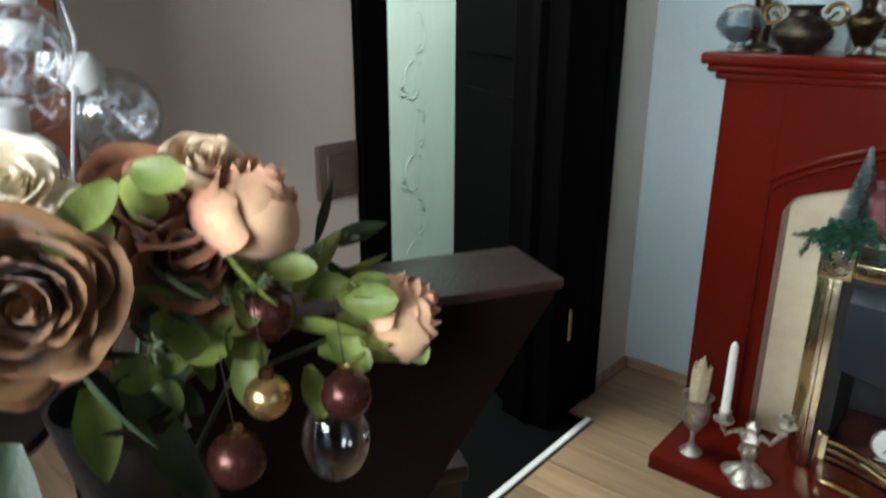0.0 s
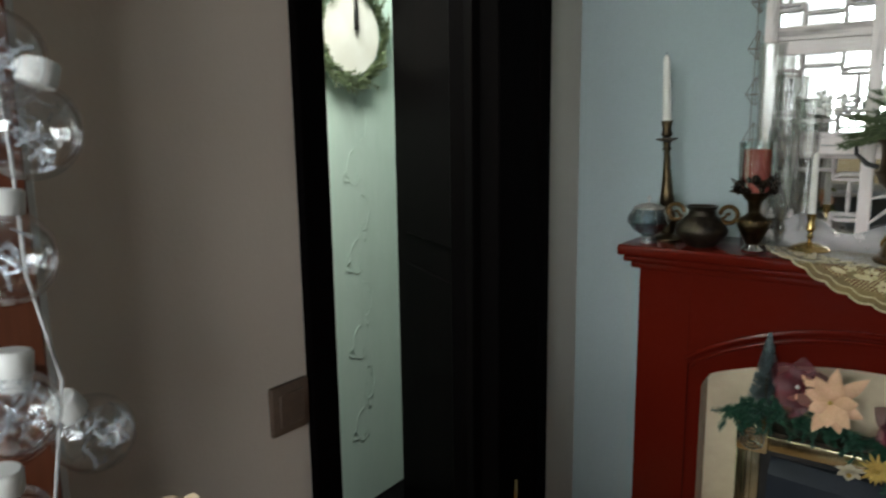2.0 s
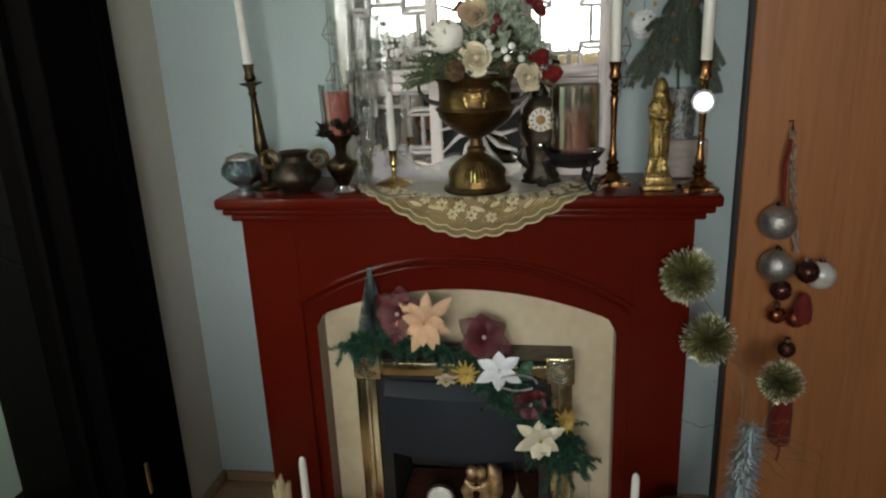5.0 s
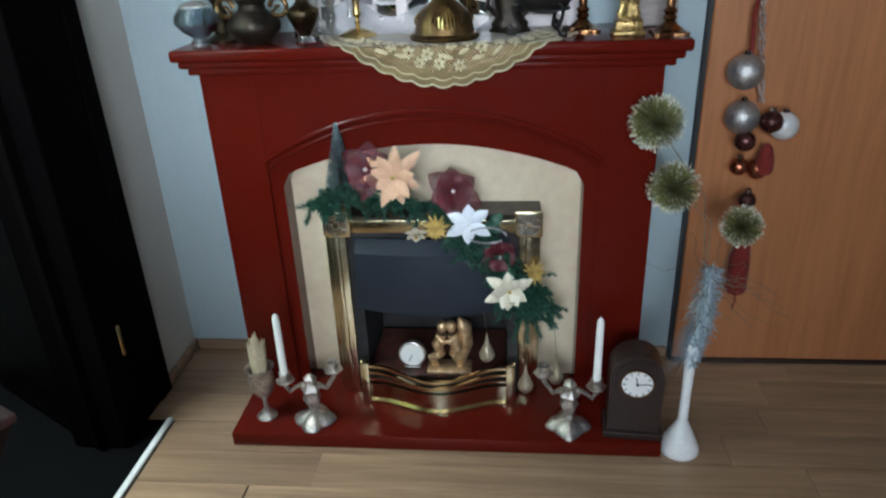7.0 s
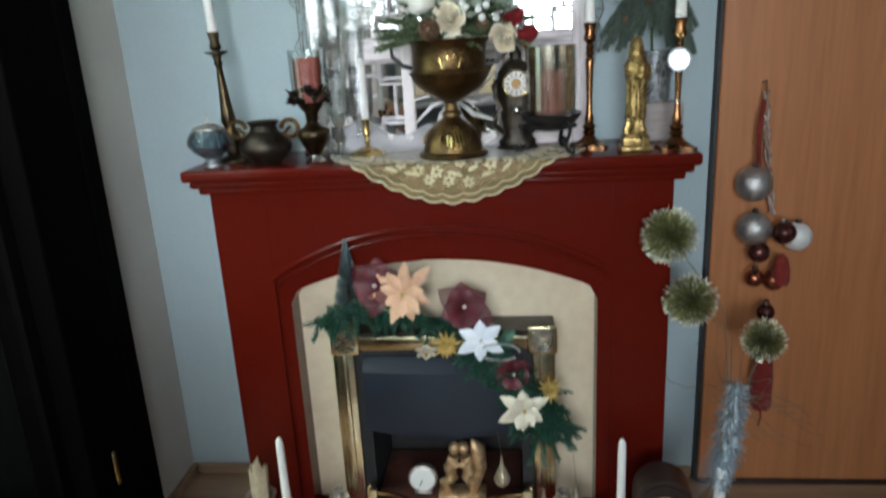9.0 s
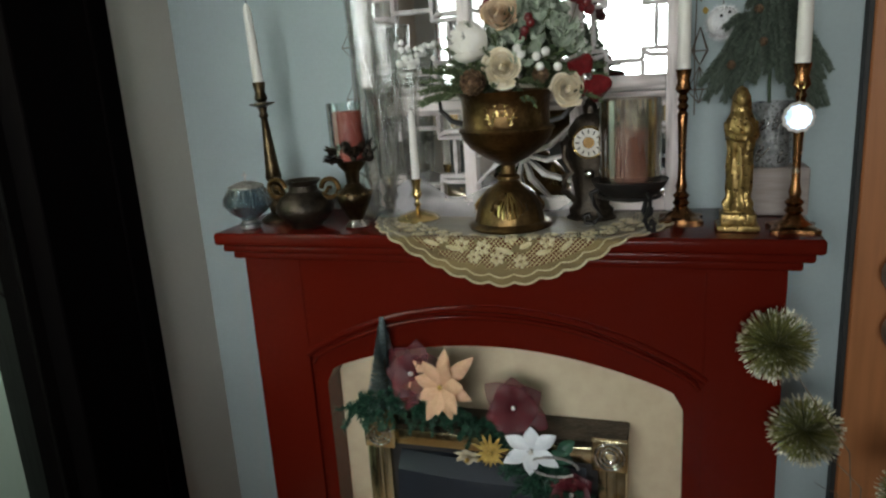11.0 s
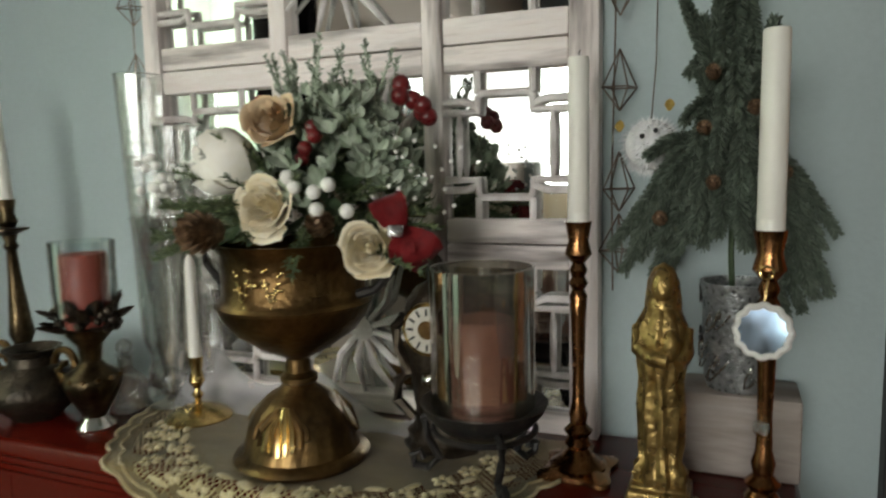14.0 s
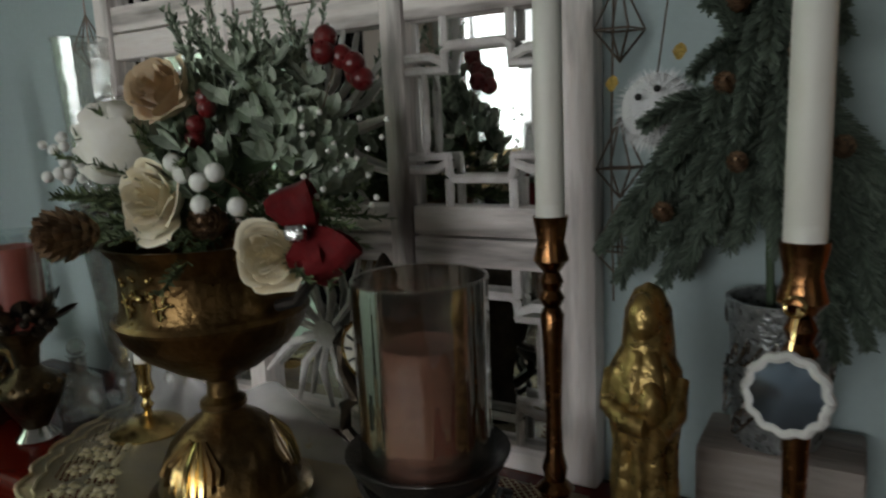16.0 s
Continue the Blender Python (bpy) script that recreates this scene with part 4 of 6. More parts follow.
for k in range(26):
    a = 2 * math.pi * k / 13 + rng.uniform(-0.15, 0.15)
    m = Matrix.Translation((0, 0, 0.148)) @ Matrix.Rotation(a, 4, "Z") @ Matrix.Translation((0, 0.026, rng.uniform(-0.004, 0.016))) @ Matrix.Rotation(radians(rng.uniform(-15, 45)), 4, "X")
    petal(rng.uniform(0.034, 0.05), 0.026, 0.5, 0.35, 0.6, collar, m, 4, 2, rng)
for k in range(30):
    a = rng.uniform(0, 2 * math.pi)
    ball((0.046 * math.cos(a), 0.036 * math.sin(a), rng.uniform(0.148, 0.185)), rng.uniform(0.004, 0.008), 8, 6, collar)
part("leaf_collar", collar, DARKBRONZE, hold)
glass_part("glass_sleeve", shell([(0.041, 0.155), (0.043, 0.2), (0.044, 0.275)], 28, 0.0015), GLASS, hold)
solo("pillar_candle", lathe([(0.031, 0), (0.0325, 0.004), (0.0325, 0.1), (0.03, 0.105), (0.02, 0.103), (0.001, 0.101)], 28), WAXRED, (-0.302, -0.197, SH + 0.1515),
     "brick-red pillar candle in the silver holder", "candle")

# tall clear glass vases before the mirror
for vx, vy, r0, r1, hh, lab in ((-0.312, -0.06, 0.03, 0.036, 0.52, "tall clear glass trumpet vase"), (-0.262, -0.085, 0.03, 0.044, 0.3, "clear cut-glass vase with fluted sides"),
                                (-0.215, -0.045, 0.026, 0.036, 0.38, "slender clear glass vase"), (-0.27, -0.035, 0.024, 0.034, 0.44, "slender clear fluted glass vase")):
    v = thing("glass_vase", (vx, vy, SH), lab, "vase", group="clear glass vases on the mantel")
    vessel = shell([(r0 * 1.3, 0), (r0 * 1.35, 0.006), (r0 * 0.45, 0.02), (r0 * 0.4, 0.07), (r0 * 0.75, 0.1), (r0 * 0.85, hh * 0.5), (r1, hh)], 14, 0.0035)
    fluted_glass = part("vessel", vessel, CRYSTAL, v, smooth=15)
    fluted_glass.visible_shadow = False
    glass_part("rim", tube([(r1 * math.cos(2 * math.pi * k / 24), r1 * math.sin(2 * math.pi * k / 24), hh) for k in range(24)], 0.0016, 6, closed=True), CRYSTAL, v)
    glass_part("base_knop", ball((0, 0, 0.045), r0 * 0.6, 9, 6), CRYSTAL, v)
glass_bit = thing("glass_stopper_bottle", (-0.32, -0.12, SH), "small cut crystal bottle with a round stopper", "bottle")
glass_part("bottle", shell([(0.03, 0), (0.033, 0.01), (0.03, 0.05), (0.012, 0.066), (0.011, 0.085), (0.015, 0.088)], 10, 0.003), CRYSTAL, glass_bit)
glass_part("stopper", ball((0, 0, 0.1), 0.013, 10, 7), CRYSTAL, glass_bit)

# small chamberstick
stick([(0.012, 0.002), (0.007, 0.012), (0.005, 0.03), (0.009, 0.036), (0.005, 0.042), (0.007, 0.06)], 0.05, 0.095, 0.0095, BRASS, (-0.184, -0.115, SH),
      "small brass chamberstick on a dish", "slim ivory taper candle in the small chamberstick", (0.0095, 0.008, 0.165))

# brass urn
urn = thing("urn", (0.047, -0.186, SH + 0.003), "antique brass footed urn with embossed leaves and black handles", "urn")


def fluted(a, r, z):
    return r * (1 + 0.015 * math.cos(16 * a)) if 0.01 < z < 0.085 else r


part("foot", lathe([(0.084, 0), (0.087, 0.005), (0.084, 0.01), (0.074, 0.014), (0.071, 0.024), (0.066, 0.045), (0.056, 0.066), (0.04, 0.082), (0.024, 0.092), (0.02, 0.098), (0.001, 0.099)], 56, wave=fluted), FOOTBRASS, urn)
part("knop", lathe([(0.018, 0.095), (0.024, 0.1), (0.024, 0.106), (0.016, 0.112), (0.015, 0.128), (0.02, 0.134), (0.001, 0.136)], 28), FOOTBRASS, urn)
part("bowl", shell([(0.02, 0.132), (0.045, 0.145), (0.075, 0.166), (0.09, 0.185), (0.096, 0.202), (0.093, 0.206), (0.089, 0.212), (0.088, 0.245), (0.09, 0.266), (0.098, 0.275), (0.1, 0.279)], 48, 0.004), OLDBRASS, urn)
part("girdle", lathe([(0.0962, 0.199), (0.0985, 0.203), (0.0955, 0.2075), (0.09, 0.204)], 48), FOOTBRASS, urn)
for sx in (-1, 1):
    hp = [(sx * 0.09, 0, 0.215), (sx * 0.115, 0, 0.222), (sx * 0.138, 0, 0.245), (sx * 0.14, 0, 0.268), (sx * 0.122, 0, 0.272)]
    part("handle", tube(hp, [0.006, 0.006, 0.005, 0.005, 0.007], 8), BLACKIRON, urn)
for k, ang in enumerate((-84, 96)):
    orn = Soup()
    for sg in (-1, 1):
        q = []
        for i in range(9):
            t = i / 8
            a = radians(ang + sg * (3 + 15 * t))
            q.append((0.0905 * math.cos(a), 0.0905 * math.sin(a), 0.232 + 0.014 * math.sin(2.6 * math.pi * t) - 0.006 * t))
        tube(q, [0.0015 - 0.0007 * abs(i / 4 - 1) for i in range(9)], 6, orn)
        for i in range(1, 9):
            for dz in (-0.006, 0.007):
                a = radians(ang + sg * (3 + 15 * i / 8 + (i * 7 % 3)))
                ball((0.0893 * math.cos(a), 0.0893 * math.sin(a), q[i][2] + dz * (1 + 0.3 * (i % 3))), 0.0021 + 0.0006 * (i % 2), 7, 5, orn)
    ball((0.0915 * math.cos(radians(ang)), 0.0915 * math.sin(radians(ang)), 0.236), 0.004, 10, 7, orn)
    part("embossed_leaf", orn, BRASS, urn, "bright brass embossed spray")
for k in range(3):
    a = radians(-80 + 120 * k)
    for i in range(-4, 5):
        b = a + i * 0.13
        drop = 0.026 + 0.0011 * i * i
        rib = tube([(0.046 * math.cos(a + i * 0.05), 0.046 * math.sin(a + i * 0.05), 0.077), (0.0635 * math.cos(b), 0.0635 * math.sin(b), 0.054), (0.0715 * math.cos(b), 0.0715 * math.sin(b), drop)], [0.002, 0.0045, 0.0036], 6)
        part("shell_rib", rib, FOOTBRASS if abs(i) > 2 else BRASS, urn)

# black ornate clock
clk = thing("mantel_clock", (0.207, -0.105, SH), "dark bronze ornate clock with a white dial", "clock")
clk.scale = (1.08, 1.08, 1.08)
body = Soup()
lathe([(0.045, 0), (0.047, 0.006), (0.04, 0.012), (0.042, 0.022), (0.034, 0.03), (0.03, 0.05), (0.034, 0.075), (0.04, 0.11), (0.044, 0.15), (0.04, 0.18), (0.026, 0.2), (0.012, 0.208), (0.014, 0.22),
       (0.005, 0.236), (0.001, 0.24)], 24, body, Matrix.Diagonal((1, 0.62, 1, 1)), wave=lambda a, r, z: r * (1 + 0.05 * math.cos(6 * a)))
part("case", body, DARKBRONZE, clk)
for sx in (-1, 1):
    part("scroll", tube([(sx * 0.03, -0.01, 0.04), (sx * 0.052, -0.01, 0.06), (sx * 0.05, -0.01, 0.085), (sx * 0.036, -0.01, 0.095), (sx * 0.048, -0.01, 0.125), (sx * 0.052, -0.01, 0.15), (sx * 0.04, -0.01, 0.165)], 0.007, 7), DARKBRONZE, clk)
FRONT = Matrix.Translation((0, -0.031, 0.155)) @ Matrix.Rotation(radians(90), 4, "X")
dl = part("dial", lathe([(0.001, 0), (0.0275, 0), (0.0275, 0.002), (0.001, 0.003)], 32, m=FRONT), mat("aged_ivory_dial", (0.58, 0.55, 0.47), 0.4, 0, (0.48, 0.45, 0.38), 12, 60, 0.04), clk, "ivory enamel dial")
part("bezel", tube([(0.029 * math.cos(a * math.pi / 14), -0.031, 0.155 + 0.029 * math.sin(a * math.pi / 14)) for a in range(28)], 0.003, 7, closed=True), BRASS, clk)
part("dial_centre", lathe([(0.001, 0.0032), (0.011, 0.0032), (0.011, 0.0038), (0.001, 0.004)], 24, m=FRONT), OLDBRASS, dl)
for k in range(12):
    a = 2 * math.pi * k / 12
    part("numeral_bar", box((0.017, -0.0014, 0.0032), (0.025, 0.0012, 0.0042), 0, m=FRONT @ Matrix.Rotation(a, 4, "Z")), INK, dl, smooth=0)
part("pendulum_bob", ball((0, -0.026, 0.095), 0.011, 14, 9, squash=1), CHROME, clk)

# hurricane glass with pink candle on a wrought stand
stand = thing("iron_stand", (0.29, -0.17, SH), "black wrought iron candle stand with scrolled feet", "candle stand")
part("pan", lathe([(0.001, 0.05), (0.028, 0.053), (0.054, 0.068), (0.07, 0.086), (0.075, 0.096), (0.071, 0.096), (0.063, 0.0905), (0.001, 0.09)], 36), BLACKIRON, stand)
part("bracket_ring", tube([(0.06 * math.cos(2 * math.pi * k / 24), 0.06 * math.sin(2 * math.pi * k / 24), 0.064) for k in range(24)], 0.004, 6, closed=True), BLACKIRON, stand)
for k in range(3):
    a = 2 * math.pi * k / 3 - math.pi / 3.2
    ca, sa = math.cos(a), math.sin(a)
    lp = [(0.058, 0.078), (0.076, 0.068), (0.07, 0.045), (0.056, 0.02), (0.072, 0.006), (0.088, 0.008), (0.091, 0.02), (0.081, 0.026), (0.076, 0.017)]
    part("foot", tube([(r * ca, r * sa, z) for r, z in lp], [0.005] * 7 + [0.004, 0.004], 8), BLACKIRON, stand)
hur = thing("hurricane_glass", (0.29, -0.17, SH + 0.0905), "tall clear glass hurricane cylinder on the iron stand", "glass cylinder")
glass_part("cylinder", lathe([(0.058, 0.0), (0.06, 0.004), (0.06, 0.163), (0.0572, 0.163), (0.0572, 0.006)], 180, wave=lambda a, r, z: r * (1 + 0.009 * math.sin(11 * a) + 0.006 * math.sin(19 * a + 1))), STREAK, hur)
glass_part("rim", tube([(0.0588 * math.cos(2 * math.pi * k / 36), 0.0588 * math.sin(2 * math.pi * k / 36), 0.163) for k in range(36)], 0.0018, 6, closed=True), CRYSTAL, hur)
solo("pillar_candle", lathe([(0.036, 0), (0.0375, 0.004), (0.0375, 0.096), (0.035, 0.1), (0.024, 0.094), (0.001, 0.092)], 30), WAXPINK, (0.29, -0.17, SH + 0.094),
     "dusty pink pillar candle inside the hurricane glass", "candle")

# two tall coppery candlesticks
TALL = [(0.034, 0.011), (0.02, 0.02), (0.012, 0.03), (0.017, 0.036), (0.012, 0.044), (0.017, 0.052), (0.0095, 0.06), (0.0115, 0.072), (0.008, 0.085), (0.007, 0.12), (0.009, 0.19), (0.0105, 0.215), (0.007, 0.222),
        (0.0115, 0.23), (0.0075, 0.237), (0.0105, 0.245), (0.006, 0.256)]
stick(TALL, 0.045, 0.302, 0.0125, COPPERY, (0.389, -0.112, SH), "slender copper-brass candlestick with a shaped foot", "tall ivory candle in a copper-brass stick", (0.0125, 0.0118, 0.197, 0, True), True)
stick(TALL, 0.045, 0.302, 0.0125, COPPERY, (0.587, -0.19, SH), "slender copper-brass candlestick hung with a small round mirror", "thick ivory candle in a copper-brass stick", (0.0128, 0.0122, 0.197, 0, True), True)
med = thing("medallion", (0.582, -0.213, SH + 0.209), "small round mirror charm with white rim hung on a candlestick", "ornament")
med.matrix_world = pose(0.582, -0.213, SH + 0.209, -6.3, 0, -12.5)
ringp = []
for k in range(64):
    a = 2 * math.pi * k / 64
    q = 0.0235 + 0.001 * math.cos(12 * a)
    ringp.append((q * math.cos(a), 0, q * math.sin(a)))
part("scalloped_rim", tube(ringp, 0.0036, 7, closed=True), mat("white_enamel_rim", (0.72, 0.7, 0.68), 0.4), med)
# bluish tint puts the window's cool reflection into the mirror colour
part("mirror_face", lathe([(0.001, 0), (0.0225, 0), (0.0225, 0.002), (0.001, 0.0025)], 32, m=Matrix.Rotation(radians(90), 4, "X")), mat("blue_cast_mirror", (0.3, 0.4, 0.52), 0.1, 1, (0.26, 0.35, 0.46), bump=0.0), med)
part("chain", tube([(0, 0, 0.027), (0.002, 0.003, 0.05), (0.003, 0.012, 0.075)], 0.0013, 5), BRASS, med)
part("link", tube([(0.001 + 0.006 * math.cos(a * math.pi / 8), -0.001, 0.055 + 0.006 * math.sin(a * math.pi / 8)) for a in range(16)], 0.0014, 5, closed=True), BRASS, med)
solo("crystal_bead", ball((0, 0, 0), 0.008, 9, 6), CRYSTAL, (0.583, -0.205, SH + 0.112), "faceted clear bead on the candlestick stem", "bead")

# gilded statuette: a draped upright form on a plinth
fig = Soup()
box((-0.047, -0.034, 0), (0.047, 0.034, 0.012), 0.003, 2, fig)
box((-0.039, -0.028, 0.012), (0.039, 0.028, 0.034), 0.003, 2, fig)
box((-0.034, -0.025, 0.034), (0.034, 0.025, 0.04), 0.002, 1, fig)


def folds(a, r, z):
    deep = 0.13 if z < 0.155 else 0.05
    return r * (1 + deep * math.sin(9 * a + 22 * z) + 0.05 * math.sin(17 * a - 40 * z))


lathe([(0.03, 0.04), (0.032, 0.05), (0.024, 0.062), (0.027, 0.08), (0.028, 0.12), (0.026, 0.15), (0.03, 0.165), (0.032, 0.185), (0.03, 0.205), (0.02, 0.222), (0.012, 0.228)], 44, fig,
      Matrix.Diagonal((1, 0.85, 1, 1)), folds)
ball((0, -0.002, 0.242), 0.0165, 18, 12, fig, 1.25)
lathe([(0.024, 0.2), (0.023, 0.225), (0.02, 0.248), (0.012, 0.262), (0.001, 0.267)], 24, fig, Matrix.Translation((0, 0.007, 0)))
ball((0.012, -0.024, 0.188), 0.012, 12, 8, fig, 1.4)
tube([(-0.03, 0, 0.2), (-0.028, -0.018, 0.182), (-0.01, -0.03, 0.176), (0.01, -0.034, 0.175)], 0.008, 8, fig)
tube([(0.03, 0, 0.2), (0.032, -0.014, 0.18), (0.022, -0.028, 0.17)], 0.008, 8, fig)
for i, p in enumerate(fig.v):
    fig.v[i] = (p[0] * 0.8, p[1] * 0.95, p[2])
solo("figurine", fig, GOLD, (0.49, -0.19, SH), "gilded draped figurine on a stepped plinth", "figurine", smooth=55)

# whitewashed block with silver pot and little hanging fir
solo("wooden_block", box((0.503, -0.07, 0), (0.632, 0.012, 0.098), 0.004, 2), BLOCKWOOD, (0, 0, SH), "whitewashed wooden block carrying a pot", "wooden block")
tp = thing("crackle_pot", (0.563, -0.03, SH + 0.0985), "silver crackle glass pot on the wooden block", "pot")
part("vessel", shell([(0.034, 0), (0.037, 0.01), (0.041, 0.11), (0.044, 0.128)], 28, 0.004), mat("silver_crackle_glass", (0.36, 0.37, 0.37), 0.3, 0.6, (0.16, 0.17, 0.17), 70, 160, 0.8, fine=0.5), tp)
for k in range(16):
    a, z0 = rng.uniform(0, 6.28), rng.uniform(0.02, 0.11)
    tube([(0.043 * math.cos(a + 0.3 * t * math.cos(6 * t)), 0.043 * math.sin(a + 0.3 * t * math.cos(6 * t)), z0 + 0.012 * math.sin(7 * t)) for t in [i / 8 for i in range(9)]], 0.0016, 5, sc := Soup())
    part("raised_scroll", sc, SILVER, tp)
fir = thing("fir_spray", (0.553, -0.03, SH + 0.21), "drooping artificial fir spray with small cones in a pot", "artificial plant")
part("stem", tube([(0.008, 0, -0.1), (0, 0, 0.05), (0.002, 0, 0.3)], 0.0035, 7), DARKLEAF, fir)
def sprig(s, p0, p1, sag, needle, rng):
    """A thick fir sprig that bends from p0 to p1, with needles lying forward along it."""
    p0, p1 = Vector(p0), Vector(p1)
    line = [p0.lerp(p1, i / 12) + Vector((0, -0.4 * sag, sag)) * 4 * (i / 12) * (1 - i / 12) for i in range(13)]
    tube(line, [0.0022 - 0.0012 * i / 12 for i in range(13)], 5, s)
    count = int((p1 - p0).length * 9000)
    for k in range(count):
        f = 12 * (k / count) ** 0.9
        i = min(int(f), 11)
        c = line[i].lerp(line[i + 1], f - i)
        d = (line[i + 1] - line[i]).normalized()
        side = d.cross(Vector((rng.uniform(-1, 1), rng.uniform(-1, 1), rng.uniform(-1, 1)))).normalized()
        n = (side * rng.uniform(0.55, 0.8) + d * 0.75).normalized()
        e = c + n * needle * rng.uniform(0.75, 1.1) * (1 - 0.35 * (f / 12) ** 3)
        w = n.cross(Vector((rng.uniform(-1, 1), rng.uniform(-1, 1), rng.uniform(-1, 1)))).normalized() * 0.0011
        s.add([c - w, c + w, e + w * 0.5, e - w * 0.5], [(0, 1, 2, 3)])


SPRIGS = (((0.0, 0.28), (-0.018, 0.41), 0.0), ((0.0, 0.24), (0.014, 0.38), 0.0), ((-0.01, 0.2), (-0.034, 0.31), 0.0), ((0.012, 0.2), (0.03, 0.29), 0.0), ((0.0, 0.17), (-0.03, 0.25), 0.0), ((0.005, 0.17), (0.026, 0.24), 0.0),
          ((0.0, 0.33), (-0.03, 0.24), 0.006), ((0.0, 0.32), (0.028, 0.22), 0.006), ((-0.01, 0.26), (-0.04, 0.17), 0.008), ((0.01, 0.25), (0.04, 0.15), 0.008),
          ((-0.01, 0.19), (-0.118, 0.03), 0.018), ((-0.01, 0.18), (-0.1, 0.075), 0.02), ((-0.012, 0.17), (-0.085, 0.025), 0.014), ((-0.01, 0.16), (-0.06, 0.05), 0.01), ((-0.006, 0.2), (-0.082, 0.13), 0.016),
          ((0.01, 0.19), (0.092, 0.06), 0.018), ((0.01, 0.18), (0.086, 0.008), 0.02), ((0.012, 0.17), (0.055, -0.012), 0.014), ((0.012, 0.16), (0.04, 0.03), 0.01), ((0.006, 0.2), (0.07, 0.105), 0.014),
          ((-0.004, 0.2), (-0.055, 0.11), 0.012), ((0.0, 0.19), (-0.03, 0.06), 0.012), ((0.004, 0.22), (-0.02, 0.14), 0.01), ((0.004, 0.21), (0.03, 0.1), 0.012),
          ((-0.004, 0.17), (-0.045, 0.09), 0.006), ((0.006, 0.17), (0.02, 0.06), 0.006))
for k, ((x0, z0), (x1, z1), sag) in enumerate(SPRIGS):
    sp = Soup()
    near = -0.01 - 0.022 * (k % 3)
    sprig(sp, (x0, -0.006, z0), (x1, near, z1), sag, 0.018, rng)
    for side in (-1, 1):
        tip = (x1 + side * rng.uniform(0.006, 0.02), near + side * 0.012, z1 + rng.uniform(0.0, 0.035))
        mid = (x0 + 0.45 * (x1 - x0), 0.45 * near, z0 + 0.45 * (z1 - z0) + sag)
        sprig(sp, mid, tip, sag * 0.4, 0.015, rng)
    part("fir_sprig", sp, FIRBLUE, fir, "blue-green fir needles", 0)
for k in range(20):
    sp, top = Soup(), 0.14 + 0.22 * k / 19
    half = 0.02 + 0.16 * max(0, 0.34 - top)
    x1 = rng.uniform(-half, half)
    sprig(sp, (x1 * 0.1, -0.012, top), (x1, -0.045 - 0.02 * rng.random(), top - rng.uniform(0.06, 0.1)), 0.008, 0.017, rng)
    part("fir_sprig", sp, FIRBLUE, fir, "blue-green fir needles", 0)
for dx, dz in ((-0.022, 0.25), (-0.012, 0.335), (-0.03, 0.19), (0.05, 0.14), (-0.075, 0.09), (0.02, 0.21), (-0.02, 0.13), (0.004, 0.34)):
    part("small_cone", cone_soup(0.0115, 0.02, rng), CONE, fir, m=facing((dx, -0.8, 0.3), (dx, -0.045, dz)))

# white fluffy bird-like ornament
owl = thing("fluffy_ornament", (0.462, -0.045, SH + 0.388), "white fluffy ball ornament with dark bead eyes hung by the mirror", "ornament")
fl = Soup()
ball((0, 0, 0), 0.03, 18, 12, fl)
for k in range(900):
    u, a = rng.uniform(-1, 1), rng.uniform(0, 6.28)
    q = math.sqrt(1 - u * u)
    d = Vector((q * math.cos(a), q * math.sin(a), u))
    w = d.cross(Vector((0.3, 0.5, 0.8))).normalized() * 0.0009
    e = d * rng.uniform(0.034, 0.041) + Vector((0, 0, -0.003))
    fl.add([d * 0.027 - w, d * 0.027 + w, e], [(0, 1, 2)])
part("body", fl, FLUFF, owl, smooth=0)
for dx in (-0.006, 0.009):
    part("bead_eye", ball((dx, -0.039, 0.012 + dx * 0.4), 0.003, 10, 7), INK, owl)
for dx, dz in ((-0.034, 0.016), (0.022, 0.038)):
    part("gold_tuft", petal(0.016, 0.012, 0.3, 0.1, 0.8, m=Matrix.Translation((dx, -0.02, dz)) @ Matrix.Rotation(radians(60), 4, "X"), nu=3, nv=2), GOLDGLIT, owl)
part("cord", tube([(0, 0, 0.03), (0.002, 0.03, 0.1), (0.0, 0.06, 0.2)], 0.0009, 5), WIRE, owl)

# geometric wire garlands on each side of the mirror
def wire_gem(w, h):
    """The twelve wires of a small geometric cage."""
    out = []
    top, bot = (0, 0, h * 0.5), (0, 0, -h * 0.5)
    mid = [(w * 0.5 * math.cos(k * math.pi / 2), w * 0.35 * math.sin(k * math.pi / 2), -h * 0.12) for k in range(4)]
    for i, p in enumerate(mid):
        out += [tube([p, mid[(i + 1) % 4]], 0.0011, 5), tube([top, p], 0.0011, 5), tube([bot, p], 0.0011, 5)]
    return out


for gx, zs in ((0.413, (1.525, 1.4, 1.322, 1.64, 1.75)), (-0.365, (1.58, 1.46, 1.34, 1.7))):
    g = thing("wire_garland", (gx, -0.01, 1.5), "bronze wire garland of small geometric cages beside the mirror", "garland", group="wire garlands")
    part("cord", tube([(0.0, 0.0, 0.4), (0.002, -0.002, 0.1), (-0.002, 0, -0.1), (0.0, 0, -0.24)], 0.0012, 5), WIRE, g)
    for z in zs:
        gem = wire_gem(0.05, 0.075)
        cage = part("wire_cage", gem[0], WIRE, g, m=pose(0.008, -0.006, z - 1.5, 0, 0, rng.uniform(0, 90)))
        for q in gem[1:]:
            part("wire", q, WIRE, cage)

# crumpled white tulle before the mirror's foot
TULLE = mat("sheer_white_tulle", (0.8, 0.79, 0.82), 0.7, 0, (0.68, 0.67, 0.71), 30, 300, 0.3, fine=0.1, sheen=0.3)
TULLE.node_tree.nodes["Principled BSDF"].inputs["Alpha"].default_value = 0.32
